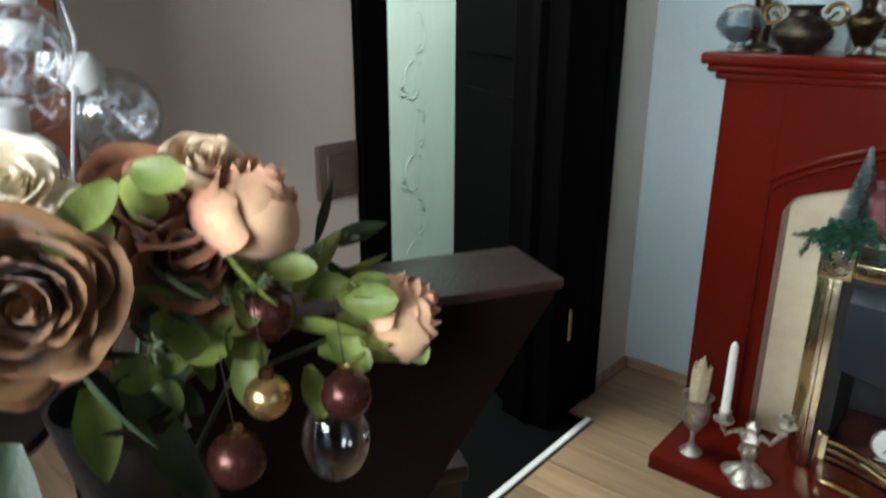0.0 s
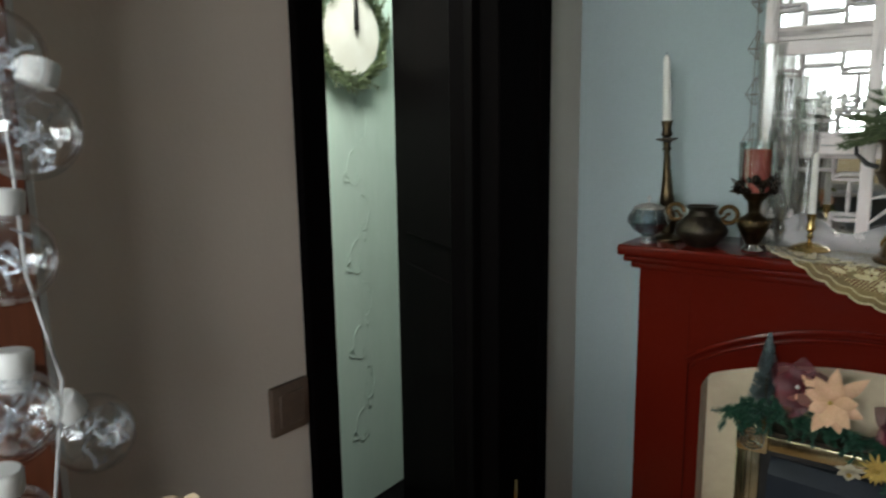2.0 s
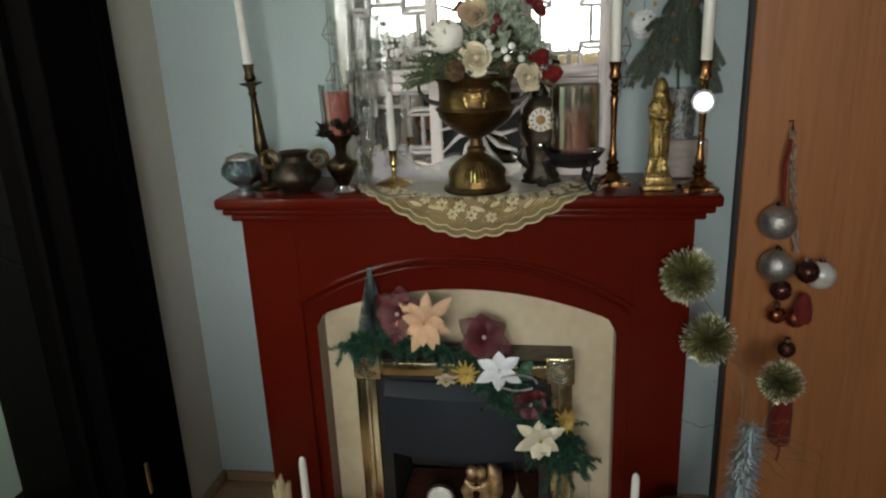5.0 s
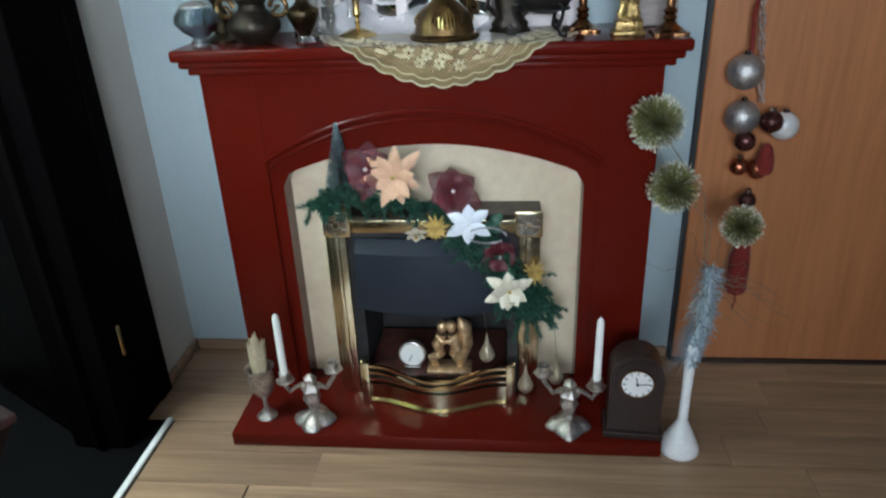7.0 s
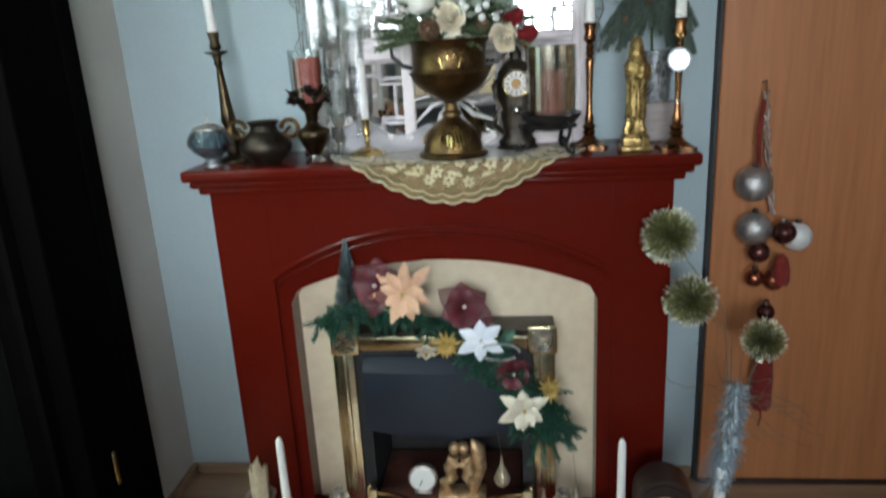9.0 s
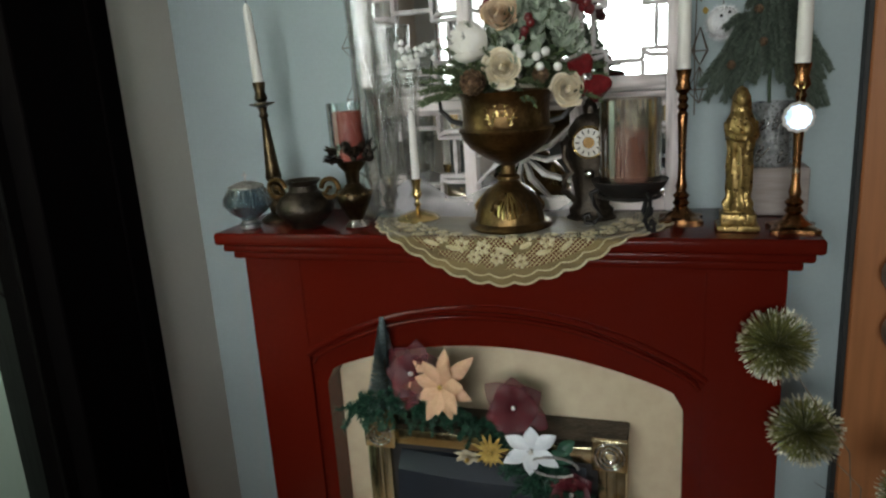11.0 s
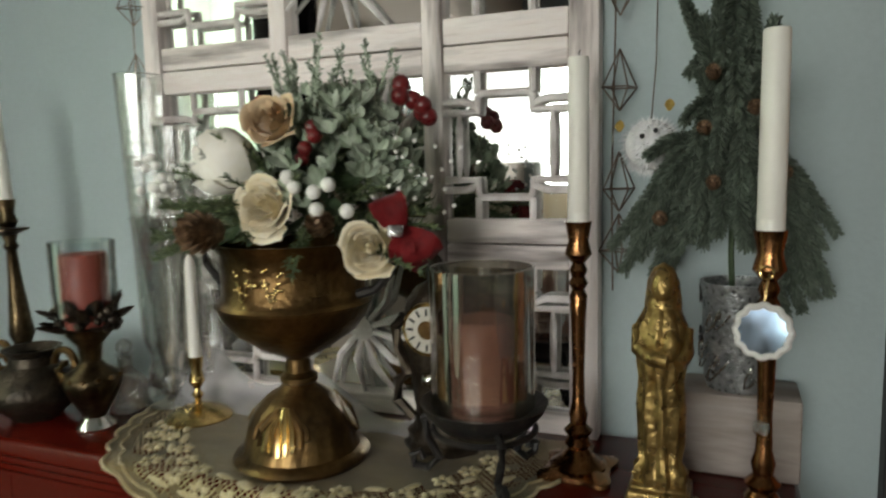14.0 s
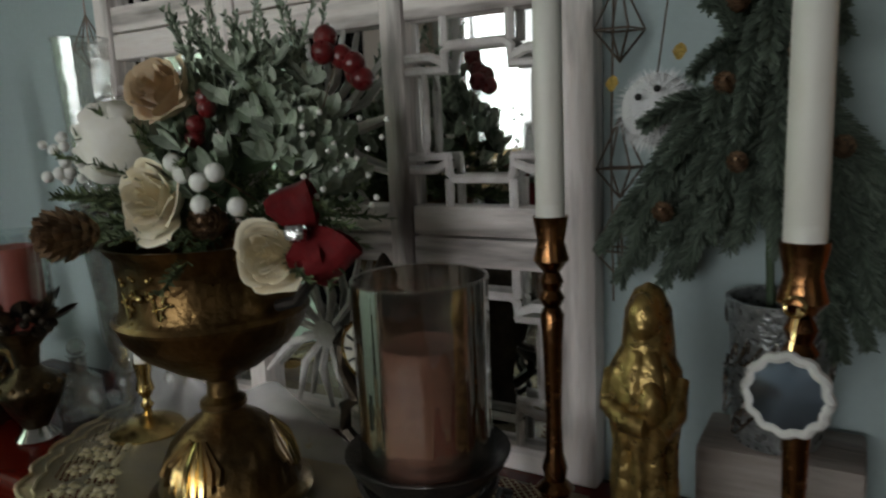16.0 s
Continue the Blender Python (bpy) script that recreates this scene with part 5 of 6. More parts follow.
tl, trng = Soup(), random.Random(31)
NX, NZ = 60, 10
bumps = [(trng.uniform(18, 70), trng.uniform(0, 6.28), trng.uniform(0.3, 1)) for _ in range(5)]
vs = []
for i in range(NX + 1):
    x = 0.46 * i / NX
    top = 0.045 + 0.022 * math.sin(9 * x + 1) + 0.02 * math.sin(31 * x)
    for j in range(NZ + 1):
        f = j / NZ
        fold = sum(w * math.sin(k * x + p + 2.5 * f) for k, p, w in bumps) * 0.006
        vs.append((x, -0.045 * (1 - f) ** 2 + fold * (0.4 + f) - 0.01, max(0.0015, top * f ** 0.8 + 0.3 * fold)))
tl.add(vs, [(i * (NZ + 1) + j, (i + 1) * (NZ + 1) + j, (i + 1) * (NZ + 1) + j + 1, i * (NZ + 1) + j + 1) for i in range(NX) for j in range(NZ)])
solo("white_tulle", tl, TULLE, (-0.26, -0.035, SH), "crumpled sheer white tulle lying before the mirror", "fabric", smooth=80)

# lace cloth under the urn
R, CXc, CYc = 0.343, 0.05, -0.03
NR, NA = 34, 240
EDGE = -0.2785 - CYc
doily = thing("lace_doily", (CXc, CYc, SH), "gold satin half-round doily with lace border over the mantel edge", "doily")


def drape(x, y, lift=0.0):
    """Where a point of the flat cloth lies once it hangs over the shelf's edge."""
    x = max(-0.345, min(0.345, x))
    over = EDGE - y
    if over > 0:
        sway = 0.004 + 0.006 * math.sin(18 * x + 2) * min(over / 0.05, 1)
        return (x, EDGE - min(over, 0.008) - max(0, sway) - lift, 0.0012 - max(0, over - 0.004) + lift * max(0, 1 - over / 0.01))
    return (x, min(y, 0.0), 0.0012 + 0.0007 * math.sin(40 * x + 30 * y) + lift)


def rim(a):
    return R * (1 + 0.022 * abs(math.sin(21 * a)) + 0.006 * math.sin(7 * a))


def stitched(cx, cy, long, wide, turn, s):
    """A plump stitched oval on the cloth."""
    k = len(s.v)
    c, d = math.cos(turn), math.sin(turn)
    vs = [drape(cx, cy, 0.003)]
    for f, lift in ((0.62, 0.0026), (1.0, 0.0004)):
        for i in range(10):
            t = 2 * math.pi * i / 10
            u, v = f * long * math.cos(t), f * wide * math.sin(t)
            vs.append(drape(cx + u * c - v * d, cy + u * d + v * c, lift))
    fs = [(0, 1 + i, 1 + (i + 1) % 10) for i in range(10)] + [(1 + i, 11 + i, 11 + (i + 1) % 10, 1 + (i + 1) % 10) for i in range(10)]
    return s.add(vs, fs)


cl = Soup()
cl.uv, vs = [], []
for i in range(NR + 1):
    for k in range(NA + 1):
        a = math.pi + math.pi * k / NA
        q = (R + (rim(a) - R) * (i / NR) ** 6) * i / NR
        x, y = q * math.cos(a), q * math.sin(a)
        cl.uv.append((x, y))
        vs.append(drape(x, y))
cl.add(vs, [(i * (NA + 1) + k, i * (NA + 1) + k + 1, (i + 1) * (NA + 1) + k + 1, (i + 1) * (NA + 1) + k) for i in range(NR) for k in range(NA)])
part("cloth", cl, LACE, doily, smooth=60)
for f, thick in ((0.993, 0.0024), (0.945, 0.0016)):
    pts = []
    for k in range(201):
        a = math.pi * (1.03 + 0.94 * k / 200)
        pts.append(drape(f * rim(a) * math.cos(a), f * rim(a) * math.sin(a), 0.001))
    part("border_cord", tube(pts, thick, 5), EMBROIDERY, doily, "pale gold scalloped cord")
lrng = random.Random(8)
for k in range(46):
    a = math.pi * (1.12 + 0.76 * k / 45)
    q = 0.274 + 0.022 * (k * 2 % 3 - 1) + lrng.uniform(-0.006, 0.006)
    cx, cy = q * math.cos(a), q * math.sin(a)
    s = Soup()
    if k % 5 in (1, 3):
        stitched(cx, cy, lrng.uniform(0.014, 0.02), 0.0055, a + math.pi / 2 + lrng.uniform(-0.5, 0.5), s)
        part("stitched_leaf", s, EMBROIDERY, doily, smooth=60)
        continue
    rr, turn = lrng.uniform(0.0085, 0.0105), lrng.uniform(0, 1)
    for i in range(6):
        t = turn + 2 * math.pi * i / 6
        stitched(cx + rr * math.cos(t), cy + rr * math.sin(t), 0.0062, 0.0046, t, s)
    part("stitched_flower", s, EMBROIDERY, doily, smooth=60)

# ---- bouquet in the urn ----
bq = thing("bouquet", (0.055, -0.16, SH + 0.283), "artificial bouquet of cream roses, frosted leaves and berries in urn", "bouquet")
BO = Vector((0.055, -0.16, SH + 0.283))
brng = random.Random(3)


def at(x, y, z):
    return Vector((x, y, z)) - BO


def blossom(name, material, label, p, d, r, layers=5, spread=46, parent=bq):
    return bloom(name, rose(r, brng, layers, spread), material, parent, label, facing(d, at(*p)), 0.0, r * 0.2)


blossom("rose", IVORYFLOWER, "big ivory rose", (-0.012, -0.232, 1.437), (-0.75, -0.3, 0.62), 0.061, 6, 66)
blossom("rose", PEACHROSE, "peach rose", (0.05, -0.225, 1.482), (0.1, -0.9, 0.4), 0.039, 6, 50)
blossom("rose", CREAMROSE, "cream rose", (0.058, -0.25, 1.384), (0.05, -1, 0.2), 0.039, 6, 44)
blossom("rose", CREAMROSE, "cream rose", (0.18, -0.232, 1.335), (0.25, -0.95, 0.05), 0.035, 6, 50)
part("pine_cone", cone_soup(0.033, 0.045, brng), CONE, bq, "brown pine cone", m=facing((-0.1, -1, 0.05), at(0.02, -0.288, 1.357)))
part("pine_cone", cone_soup(0.022, 0.035, brng), CONE, bq, "brown pine cone", m=facing((0.3, -0.9, 0.2), at(0.125, -0.235, 1.36)))
for p in ((0.125, -0.255, 1.399), (0.142, -0.252, 1.407), (0.132, -0.262, 1.38), (0.164, -0.251, 1.378), (0.088, -0.25, 1.416), (0.094, -0.246, 1.405)):
    part("white_berry", ball(at(*p), 0.0085, 14, 9), BERRYWHITE, bq)
    part("berry_stem", tube([at(*p), at(p[0] - 0.005, p[1] + 0.05, p[2] - 0.03)], 0.0008, 5), TWIG, bq)
for p in ((0.181, -0.14, 1.523), (0.192, -0.132, 1.505), (0.204, -0.13, 1.498), (0.198, -0.118, 1.49), (0.21, -0.126, 1.484), (0.182, -0.146, 1.509), (0.11, -0.225, 1.462), (0.1, -0.23, 1.448), (0.106, -0.222, 1.472),
          (0.094, -0.228, 1.436), (0.02, -0.2, 1.506), (0.013, -0.2, 1.496)):
    part("red_berry", ball(at(*p), 0.0115 if p[0] > 0.17 else 0.009, 12, 8), BERRYRED, bq)
part("berry_twig", tube([at(0.15, -0.15, 1.38), at(0.172, -0.145, 1.45), at(0.19, -0.135, 1.505)], 0.0014, 5), TWIG, bq)
for k in range(26):
    p = (-0.15 + brng.uniform(-0.035, 0.05), -0.17 + brng.uniform(-0.05, 0.03), 1.415 + brng.uniform(-0.022, 0.03))
    part("pearl_bead", ball(at(*p), brng.uniform(0.005, 0.0075), 10, 7), BERRYWHITE, bq)
for turn, ln, w in ((2.0, 0.043, 0.036), (-0.8, 0.047, 0.04), (-1.5, 0.034, 0.026)):
    loop, rim = Soup(), ((0.0, 0.002), (0.3, 0.011), (0.6, 0.016), (0.85, 0.013), (1.0, 0.0), (0.88, -0.01), (0.6, -0.012), (0.3, -0.008), (0.0, -0.001))
    pts = [(ln * f, w * s_ * (0.22 + 0.35 * math.sin(2.2 * f)), h + 0.004 * math.cos(3.1 * s_ + 5 * f)) for f, h in rim for s_ in (-1, -0.6, -0.2, 0.2, 0.6, 1)]
    loop.add(pts, [(a * 6 + b, a * 6 + b + 1, a * 6 + b + 7, a * 6 + b + 6) for a in range(8) for b in range(5)], facing((0.4, -0.9, 0.2), at(0.214, -0.222, 1.354)) @ Matrix.Rotation(turn, 4, "Z"))
    part("velvet_loop", loop, BURGUNDY, bq, "burgundy velvet bow loop", 60)
part("bow_knot", box((-0.009, -0.007, -0.009), (0.009, 0.007, 0.015), 0.004, 2, m=facing((0.4, -0.9, 0.2), at(0.213, -0.232, 1.354))), SILVER, bq, "silver knot")
fs_, ls_, fr_ = Soup(), Soup(), Soup()
for k in range(70):
    a, e = brng.uniform(0, 6.28), brng.uniform(-0.12, 1.2)
    d = Vector((math.cos(a) * math.cos(e) * 1.2, math.sin(a) * math.cos(e) * 0.75 - 0.12, math.sin(e)))
    spray(fs_, at(0.05 + 0.04 * d.x, -0.16 + 0.03 * d.y, 1.345 + 0.04 * d.z), d, brng.uniform(0.09, 0.15), 0.015, 90, brng, 0.12, 0.6, 0.0013)
for d in ((-1.0, -0.3, 0.12), (-0.95, -0.5, -0.05), (-0.9, -0.45, 0.3), (0.95, -0.2, 0.25), (0.8, -0.35, 0.05)):
    for q in range(3):
        spray(fs_, at(0.02 if d[0] < 0 else 0.1, -0.17, 1.35), Vector(d) + Vector((0, brng.uniform(-.2, .2), brng.uniform(-.15, .15))), 0.155, 0.018, 200, brng, 0.15, 0.7, 0.0014)
part("fir_twig", fs_, FIR, bq, "dark green fir twigs", 0)
for k in range(180):
    a, e = brng.uniform(0, 6.28), brng.uniform(0.1, 1.35)
    d = Vector((math.cos(a) * math.cos(e), math.sin(a) * math.cos(e) * 0.8, math.sin(e))).normalized()
    base = at(0.1 + 0.1 * d.x, -0.16 + 0.08 * d.y, 1.37 + 0.12 * d.z * brng.uniform(0.6, 1.25))
    for j in range(5):
        ang = -1.2 + 0.6 * j
        m = facing(d + Vector((0, -0.5, 0)), base) @ Matrix.Rotation(ang + brng.uniform(-0.2, 0.2), 4, "Z") @ Matrix.Rotation(radians(brng.uniform(-10, 45)), 4, "X")
        petal(brng.uniform(0.016, 0.032), brng.uniform(0.01, 0.017), 0.3, 0.3, 0.5, fr_, m, 3, 2)
part("frosted_leaves", fr_, FROSTED, bq, "pale frosted sage leaves", 0)
for k in range(26):
    x = brng.uniform(0.02, 0.16)
    spray(fr2 := (Soup() if k == 0 else fr2), at(x, -0.16 + brng.uniform(-0.05, 0.05), 1.46), (brng.uniform(-0.35, 0.35), brng.uniform(-0.3, 0.2), 1), brng.uniform(0.08, 0.14), 0.011, 60, brng, 0.1, 0.8, 0.0019)
for k in range(26):
    p = (brng.uniform(0.17, 0.27), brng.uniform(-0.23, -0.15), brng.uniform(1.37, 1.46))
    part("tiny_bead", ball(at(*p), 0.0026, 8, 6), BERRYWHITE, bq)
part("wispy_green", fr2, FROSTED, bq, "pale wispy greenery", 0)
for k in range(34):
    a, e = brng.uniform(0, 6.28), brng.uniform(-0.25, 0.9)
    d = Vector((math.cos(a) * math.cos(e), math.sin(a) * math.cos(e) * 0.8, math.sin(e)))
    m = facing((d.x * 0.3, -0.8, 0.5), at(0.06 + 0.12 * d.x, -0.16 + 0.09 * d.y, 1.37 + 0.08 * d.z)) @ Matrix.Rotation(brng.uniform(0, 6.28), 4, "Z")
    petal(brng.uniform(0.03, 0.05), brng.uniform(0.018, 0.028), 0.3, 0.35, 0.7, ls_, m, 5, 2)
part("dark_leaves", ls_, DARKLEAF, bq, "dark green leaves", 0)

# ---- garland on the electric fire ----
gl = thing("christmas_garland", (0, -0.29, 0.62), "green tinsel garland with silk poinsettias draped on the fire", "garland")
GO = Vector((0, -0.29, 0.62))
gs = Soup()
line = [(-0.315, 0.65), (-0.25, 0.675), (-0.17, 0.68), (-0.08, 0.67), (0.0, 0.645), (0.06, 0.61), (0.11, 0.565), (0.15, 0.515), (0.185, 0.46), (0.215, 0.405), (0.26, 0.36), (0.33, 0.35)]
for i in range(len(line) - 1):
    for k in range(20):
        t = k / 20
        x, z = line[i][0] * (1 - t) + line[i + 1][0] * t, line[i][1] * (1 - t) + line[i + 1][1] * t
        a = brng.uniform(0, 6.28)
        d = (math.cos(a), -0.5 + brng.uniform(-0.4, 0.3), math.sin(a) * 0.9)
        spray(gs, (x, 0, z - GO.z), d, brng.uniform(0.03, 0.06), 0.016, 60, brng, 0.2, 1, 0.0018)
for d in ((0.9, -0.2, 0.1), (0.8, -0.3, -0.3), (0.5, -0.2, -0.8), (0.1, -0.3, -1), (-0.3, -0.3, -0.8)):
    spray(gs, (0.25, -0.01, -0.26), d, 0.09, 0.018, 200, brng, 0.2, 1, 0.0014)
for k in range(60):
    t = brng.random()
    c = (0.08 + 0.2 * t + brng.uniform(-0.03, 0.03), brng.uniform(-0.015, 0.01), 0.6 - 0.2 * t - GO.z + brng.uniform(-0.03, 0.03))
    spray(gs, c, (brng.uniform(-1, 1), -0.4, brng.uniform(-0.9, 0.7)), brng.uniform(0.04, 0.07), 0.016, 70, brng, 0.25, 1, 0.0016)
for k in range(60):
    c = (0.25 + brng.uniform(-0.06, 0.07), brng.uniform(-0.02, 0.01), 0.385 - GO.z + brng.uniform(-0.04, 0.035))
    spray(gs, c, (brng.uniform(-1, 1), -0.4, brng.uniform(-0.9, 0.5)), brng.uniform(0.035, 0.06), 0.015, 60, brng, 0.25, 1, 0.0016)
part("tinsel_fir", gs, TINSELGREEN, gl, "deep green tinsel fir", 0)
for nm, material, p, d, r, n, rows, w, lab in (
        ("poinsettia", ROSEGOLD, (-0.083, -0.325, 0.742), (-0.1, -1, 0.25), 0.066, 7, 2, 0.36, "rose gold glitter poinsettia"), ("poinsettia", BURGSHEER, (-0.155, -0.3, 0.755), (-0.2, -1, 0.4), 0.065, 6, 2, 0.8, "sheer burgundy poinsettia"),
        ("poinsettia", BURGSHEER, (0.065, -0.3, 0.695), (0.1, -1, 0.4), 0.062, 6, 2, 0.8, "sheer burgundy poinsettia"), ("poinsettia", WHITESILK, (0.105, -0.33, 0.618), (0.1, -1, 0.1), 0.056, 6, 1, 0.5, "white silk poinsettia"),
        ("poinsettia", BURGSHEER, (0.182, -0.31, 0.515), (0.1, -1, 0.2), 0.05, 6, 2, 0.8, "sheer burgundy poinsettia"), ("poinsettia", PALESILK, (0.208, -0.335, 0.425), (0.05, -1, 0.15), 0.056, 6, 2, 0.5, "pale gold silk poinsettia"),
        ("bell_flower", PALESILK, (-0.034, -0.325, 0.585), (0.0, -0.7, -0.6), 0.035, 5, 2, 0.6, "pale gold silk flower"), ("gold_star", GOLDGLIT, (0.02, -0.335, 0.607), (0, -1, 0.1), 0.036, 14, 2, 0.22, "gold glitter star flower"),
        ("gold_star", GOLDGLIT, (0.275, -0.31, 0.468), (0.2, -1, 0.2), 0.034, 14, 2, 0.22, "gold glitter star flower")):
    big = (1.4 if material is ROSEGOLD else 1.2) if nm == 'poinsettia' else 1.08
    bloom(nm, star_flower(r * big, brng, n, rows, w), material, gl, lab, facing(d, Vector(p) - GO), 0.009, 0.0055, PEARL if material in (BURGSHEER, WHITESILK) else GOLDGLIT)
for x, z in ((0.155, 0.605), (0.185, 0.59), (0.13, 0.585)):
    part("holly_leaf", petal(0.05, 0.03, 0.3, 0.2, 0.8, m=facing((0.1, -0.9, 0.4), Vector((x, -0.315, z)) - GO) @ Matrix.Rotation(brng.uniform(-2, 2), 4, "Z")), TINSELGREEN, gl, "glossy green leaf")
part("silver_loop", tube([(0.15 + 0.05 * math.cos(a * 0.4), -0.04, -0.035 + 0.022 * math.sin(a * 0.4)) for a in range(15)], 0.003, 6), RIBBON, gl)
for p in ((0.146, -0.315, 0.21), (0.254, -0.34, 0.125), (0.34, -0.31, 0.135)):
    dr = thing("drop_bauble", p, "silver-gold ribbed teardrop bauble hanging from the garland", "bauble", group="teardrop baubles")
    part("drop", lathe([(0.001, -0.022), (0.012, -0.018), (0.02, -0.006), (0.021, 0.004), (0.015, 0.02), (0.007, 0.038), (0.0035, 0.055), (0.002, 0.07)], 28, wave=lambda a, r, z: r * (1 + 0.05 * math.cos(14 * a))), DROPGLASS, dr)
    part("thread", tube([(0, 0, 0.07), (-0.012, 0.006, 0.07 + (0.4 - p[2]) * 0.5)], 0.0007, 5), WIRE, dr)
tree = thing("bottle_brush_tree", (-0.232, -0.268, 0.617), "small frosted bottle-brush fir tree standing on the fire", "ornament")
part("trunk", lathe([(0.019, 0), (0.019, 0.035), (0.017, 0.037), (0.004, 0.037), (0.003, 0.24), (0.0005, 0.247)], 16), OLDBRASS, tree)
tb = Soup()
for k in range(1500):
    t = brng.random() ** 0.8
    a = brng.uniform(0, 6.28)
    r = 0.046 * (1 - t) + 0.004
    c = Vector((0, 0, 0.04 + 0.2 * t))
    e = c + Vector((math.cos(a) * r, math.sin(a) * r, 0.012))
    w = Vector((-math.sin(a), math.cos(a), 0)) * 0.0018
    tb.add([c - w, c + w, e + w, e - w], [(0, 1, 2, 3)])
part("bristles", tb, mat("frosted_dark_bristle", (0.075, 0.12, 0.115), 0.6, 0, (0.3, 0.36, 0.37), 140, 300, 0.1, vary=0.4, island=True), tree, smooth=0)

# ---- inside the fire ----
tc_ = thing("table_clock", (-0.075, -0.262, 0.1285), "small round silver-rimmed clock in front of the fire", "clock")
R90 = Matrix.Rotation(radians(90), 4, "X")
part("body", lathe([(0.001, -0.02), (0.036, -0.02), (0.041, -0.008), (0.041, 0.004), (0.036, 0.007), (0.001, 0.007)], 32, m=Matrix.Translation((0, 0, 0.045)) @ R90), PEWTER, tc_)
td = part("dial", lathe([(0.001, 0.0072), (0.035, 0.0072), (0.035, 0.0085), (0.001, 0.009)], 32, m=Matrix.Translation((0, 0, 0.045)) @ R90), DIAL, tc_)
part("pointer", box((-0.0012, 0, 0.0095), (0.0012, 0.022, 0.0105), 0, m=Matrix.Translation((0, 0, 0.045)) @ R90 @ Matrix.Rotation(2.7, 4, "Z")), INK, td, smooth=0)
part("foot", box((-0.025, -0.012, 0), (0.025, 0.012, 0.008), 0.003), PEWTER, tc_)
pair = Soup()
box((-0.06, -0.035, 0), (0.07, 0.03, 0.014), 0.004, 2, pair)
for sx, lean in ((-1, 0.012), (1, -0.01)):
    tube([(sx * 0.035, 0, 0.014), (sx * 0.045, -0.01, 0.045), (sx * 0.02, -0.012, 0.06)], [0.012, 0.013, 0.014], 9, pair)
    tube([(sx * 0.02, -0.005, 0.05), (sx * 0.028, 0, 0.085), (sx * 0.026 + lean, 0, 0.12)], [0.016, 0.018, 0.016], 10, pair)
    tube([(sx * 0.028, -0.005, 0.118), (sx * 0.012, -0.02, 0.1), (-sx * 0.014, -0.02, 0.11)], [0.008, 0.007, 0.006], 8, pair)
    ball((sx * 0.018 + lean * 0.5, -0.003, 0.146), 0.016, 14, 10, pair, 1.15)
tube([(0.03, 0.01, 0.02), (0.055, 0.015, 0.08), (0.05, 0.012, 0.14), (0.035, 0.01, 0.165)], [0.02, 0.02, 0.022, 0.006], 9, pair)
solo("figurine", pair, PAIRGOLD, (0.03, -0.268, 0.1285), "gilded group of two rounded forms on a base", "figurine", smooth=60)

# ---- things on the hearth ----
HZ = 0.0435
ch = thing("chalice", (-0.487, -0.4, HZ), "antique silver chalice holding a pale wax lotus", "chalice")
part("foot", lathe([(0.028, 0), (0.03, 0.004), (0.02, 0.014), (0.007, 0.03), (0.006, 0.055), (0.009, 0.062), (0.006, 0.07), (0.001, 0.072)], 24), PEWTER, ch)
part("cup", shell([(0.006, 0.066), (0.018, 0.075), (0.032, 0.1), (0.036, 0.13), (0.033, 0.155), (0.036, 0.166), (0.041, 0.17)], 28, 0.003), PEWTER, ch)
lot = thing("wax_lotus", (-0.487, -0.4, HZ + 0.15), "pale gold pointed wax lotus in the chalice", "candle")
LOTUS = mat("pale_gold_wax", (0.62, 0.54, 0.38), 0.4, 0.1, (0.5, 0.4, 0.25), 40, 160, 0.2)
for k in range(13):
    a = 2 * math.pi * k / 13
    rr = 0.022 if k % 2 else 0.014
    m = Matrix.Rotation(a, 4, "Z") @ Matrix.Translation((0, rr, 0.0)) @ Matrix.Rotation(radians(92 - brng.uniform(0, 8)), 4, "X")
    part("petal", petal(brng.uniform(0.105, 0.14), 0.034, 0.5, 0.03, 0.8, None, m, 6, 3), LOTUS, lot, smooth=60)


def candelabrum(loc, rz, label):
    ob = thing("candelabrum", loc, label, "candelabrum", group="silver candelabra on the hearth", rz=rz)
    part("foot", lathe([(0.052, 0), (0.055, 0.006), (0.05, 0.016), (0.035, 0.026), (0.02, 0.034), (0.001, 0.036)], 40, wave=lambda a, r, z: r * (1 + 0.13 * math.cos(4 * a) + 0.04 * math.sin(9 * a))), PEWTER, ob)
    part("stem", lathe([(0.016, 0.03), (0.009, 0.045), (0.016, 0.06), (0.024, 0.078), (0.018, 0.096), (0.026, 0.112), (0.014, 0.13), (0.017, 0.146), (0.006, 0.158), (0.001, 0.16)], 20, wave=lambda a, r, z: r * (1 + 0.14 * math.cos(5 * a + 30 * z))), PEWTER, ob)
    for sx, hz in ((-1, 0.135), (1, 0.175)):
        arm = [(sx * 0.006, 0, 0.1), (sx * 0.025, 0, 0.125), (sx * 0.045, 0, 0.115), (sx * 0.06, 0, 0.1 + (hz - 0.135)), (sx * 0.072, 0, 0.118 + (hz - 0.135)), (sx * 0.07, 0, hz)]
        part("arm", tube(arm, [0.008, 0.009, 0.006, 0.007, 0.006, 0.007], 8), PEWTER, ob)
        part("socket", lathe([(0.005, hz - 0.006), (0.024, hz), (0.026, hz + 0.004), (0.012, hz + 0.006), (0.014, hz + 0.022), (0.0165, hz + 0.028), (0.012, hz + 0.028), (0.011, hz + 0.016), (0.001, hz + 0.016)], 20,
                             m=Matrix.Translation((sx * 0.07, 0, 0)), wave=lambda a, r, z: r * (1 + 0.07 * math.cos(6 * a))), PEWTER, ob)
    return ob


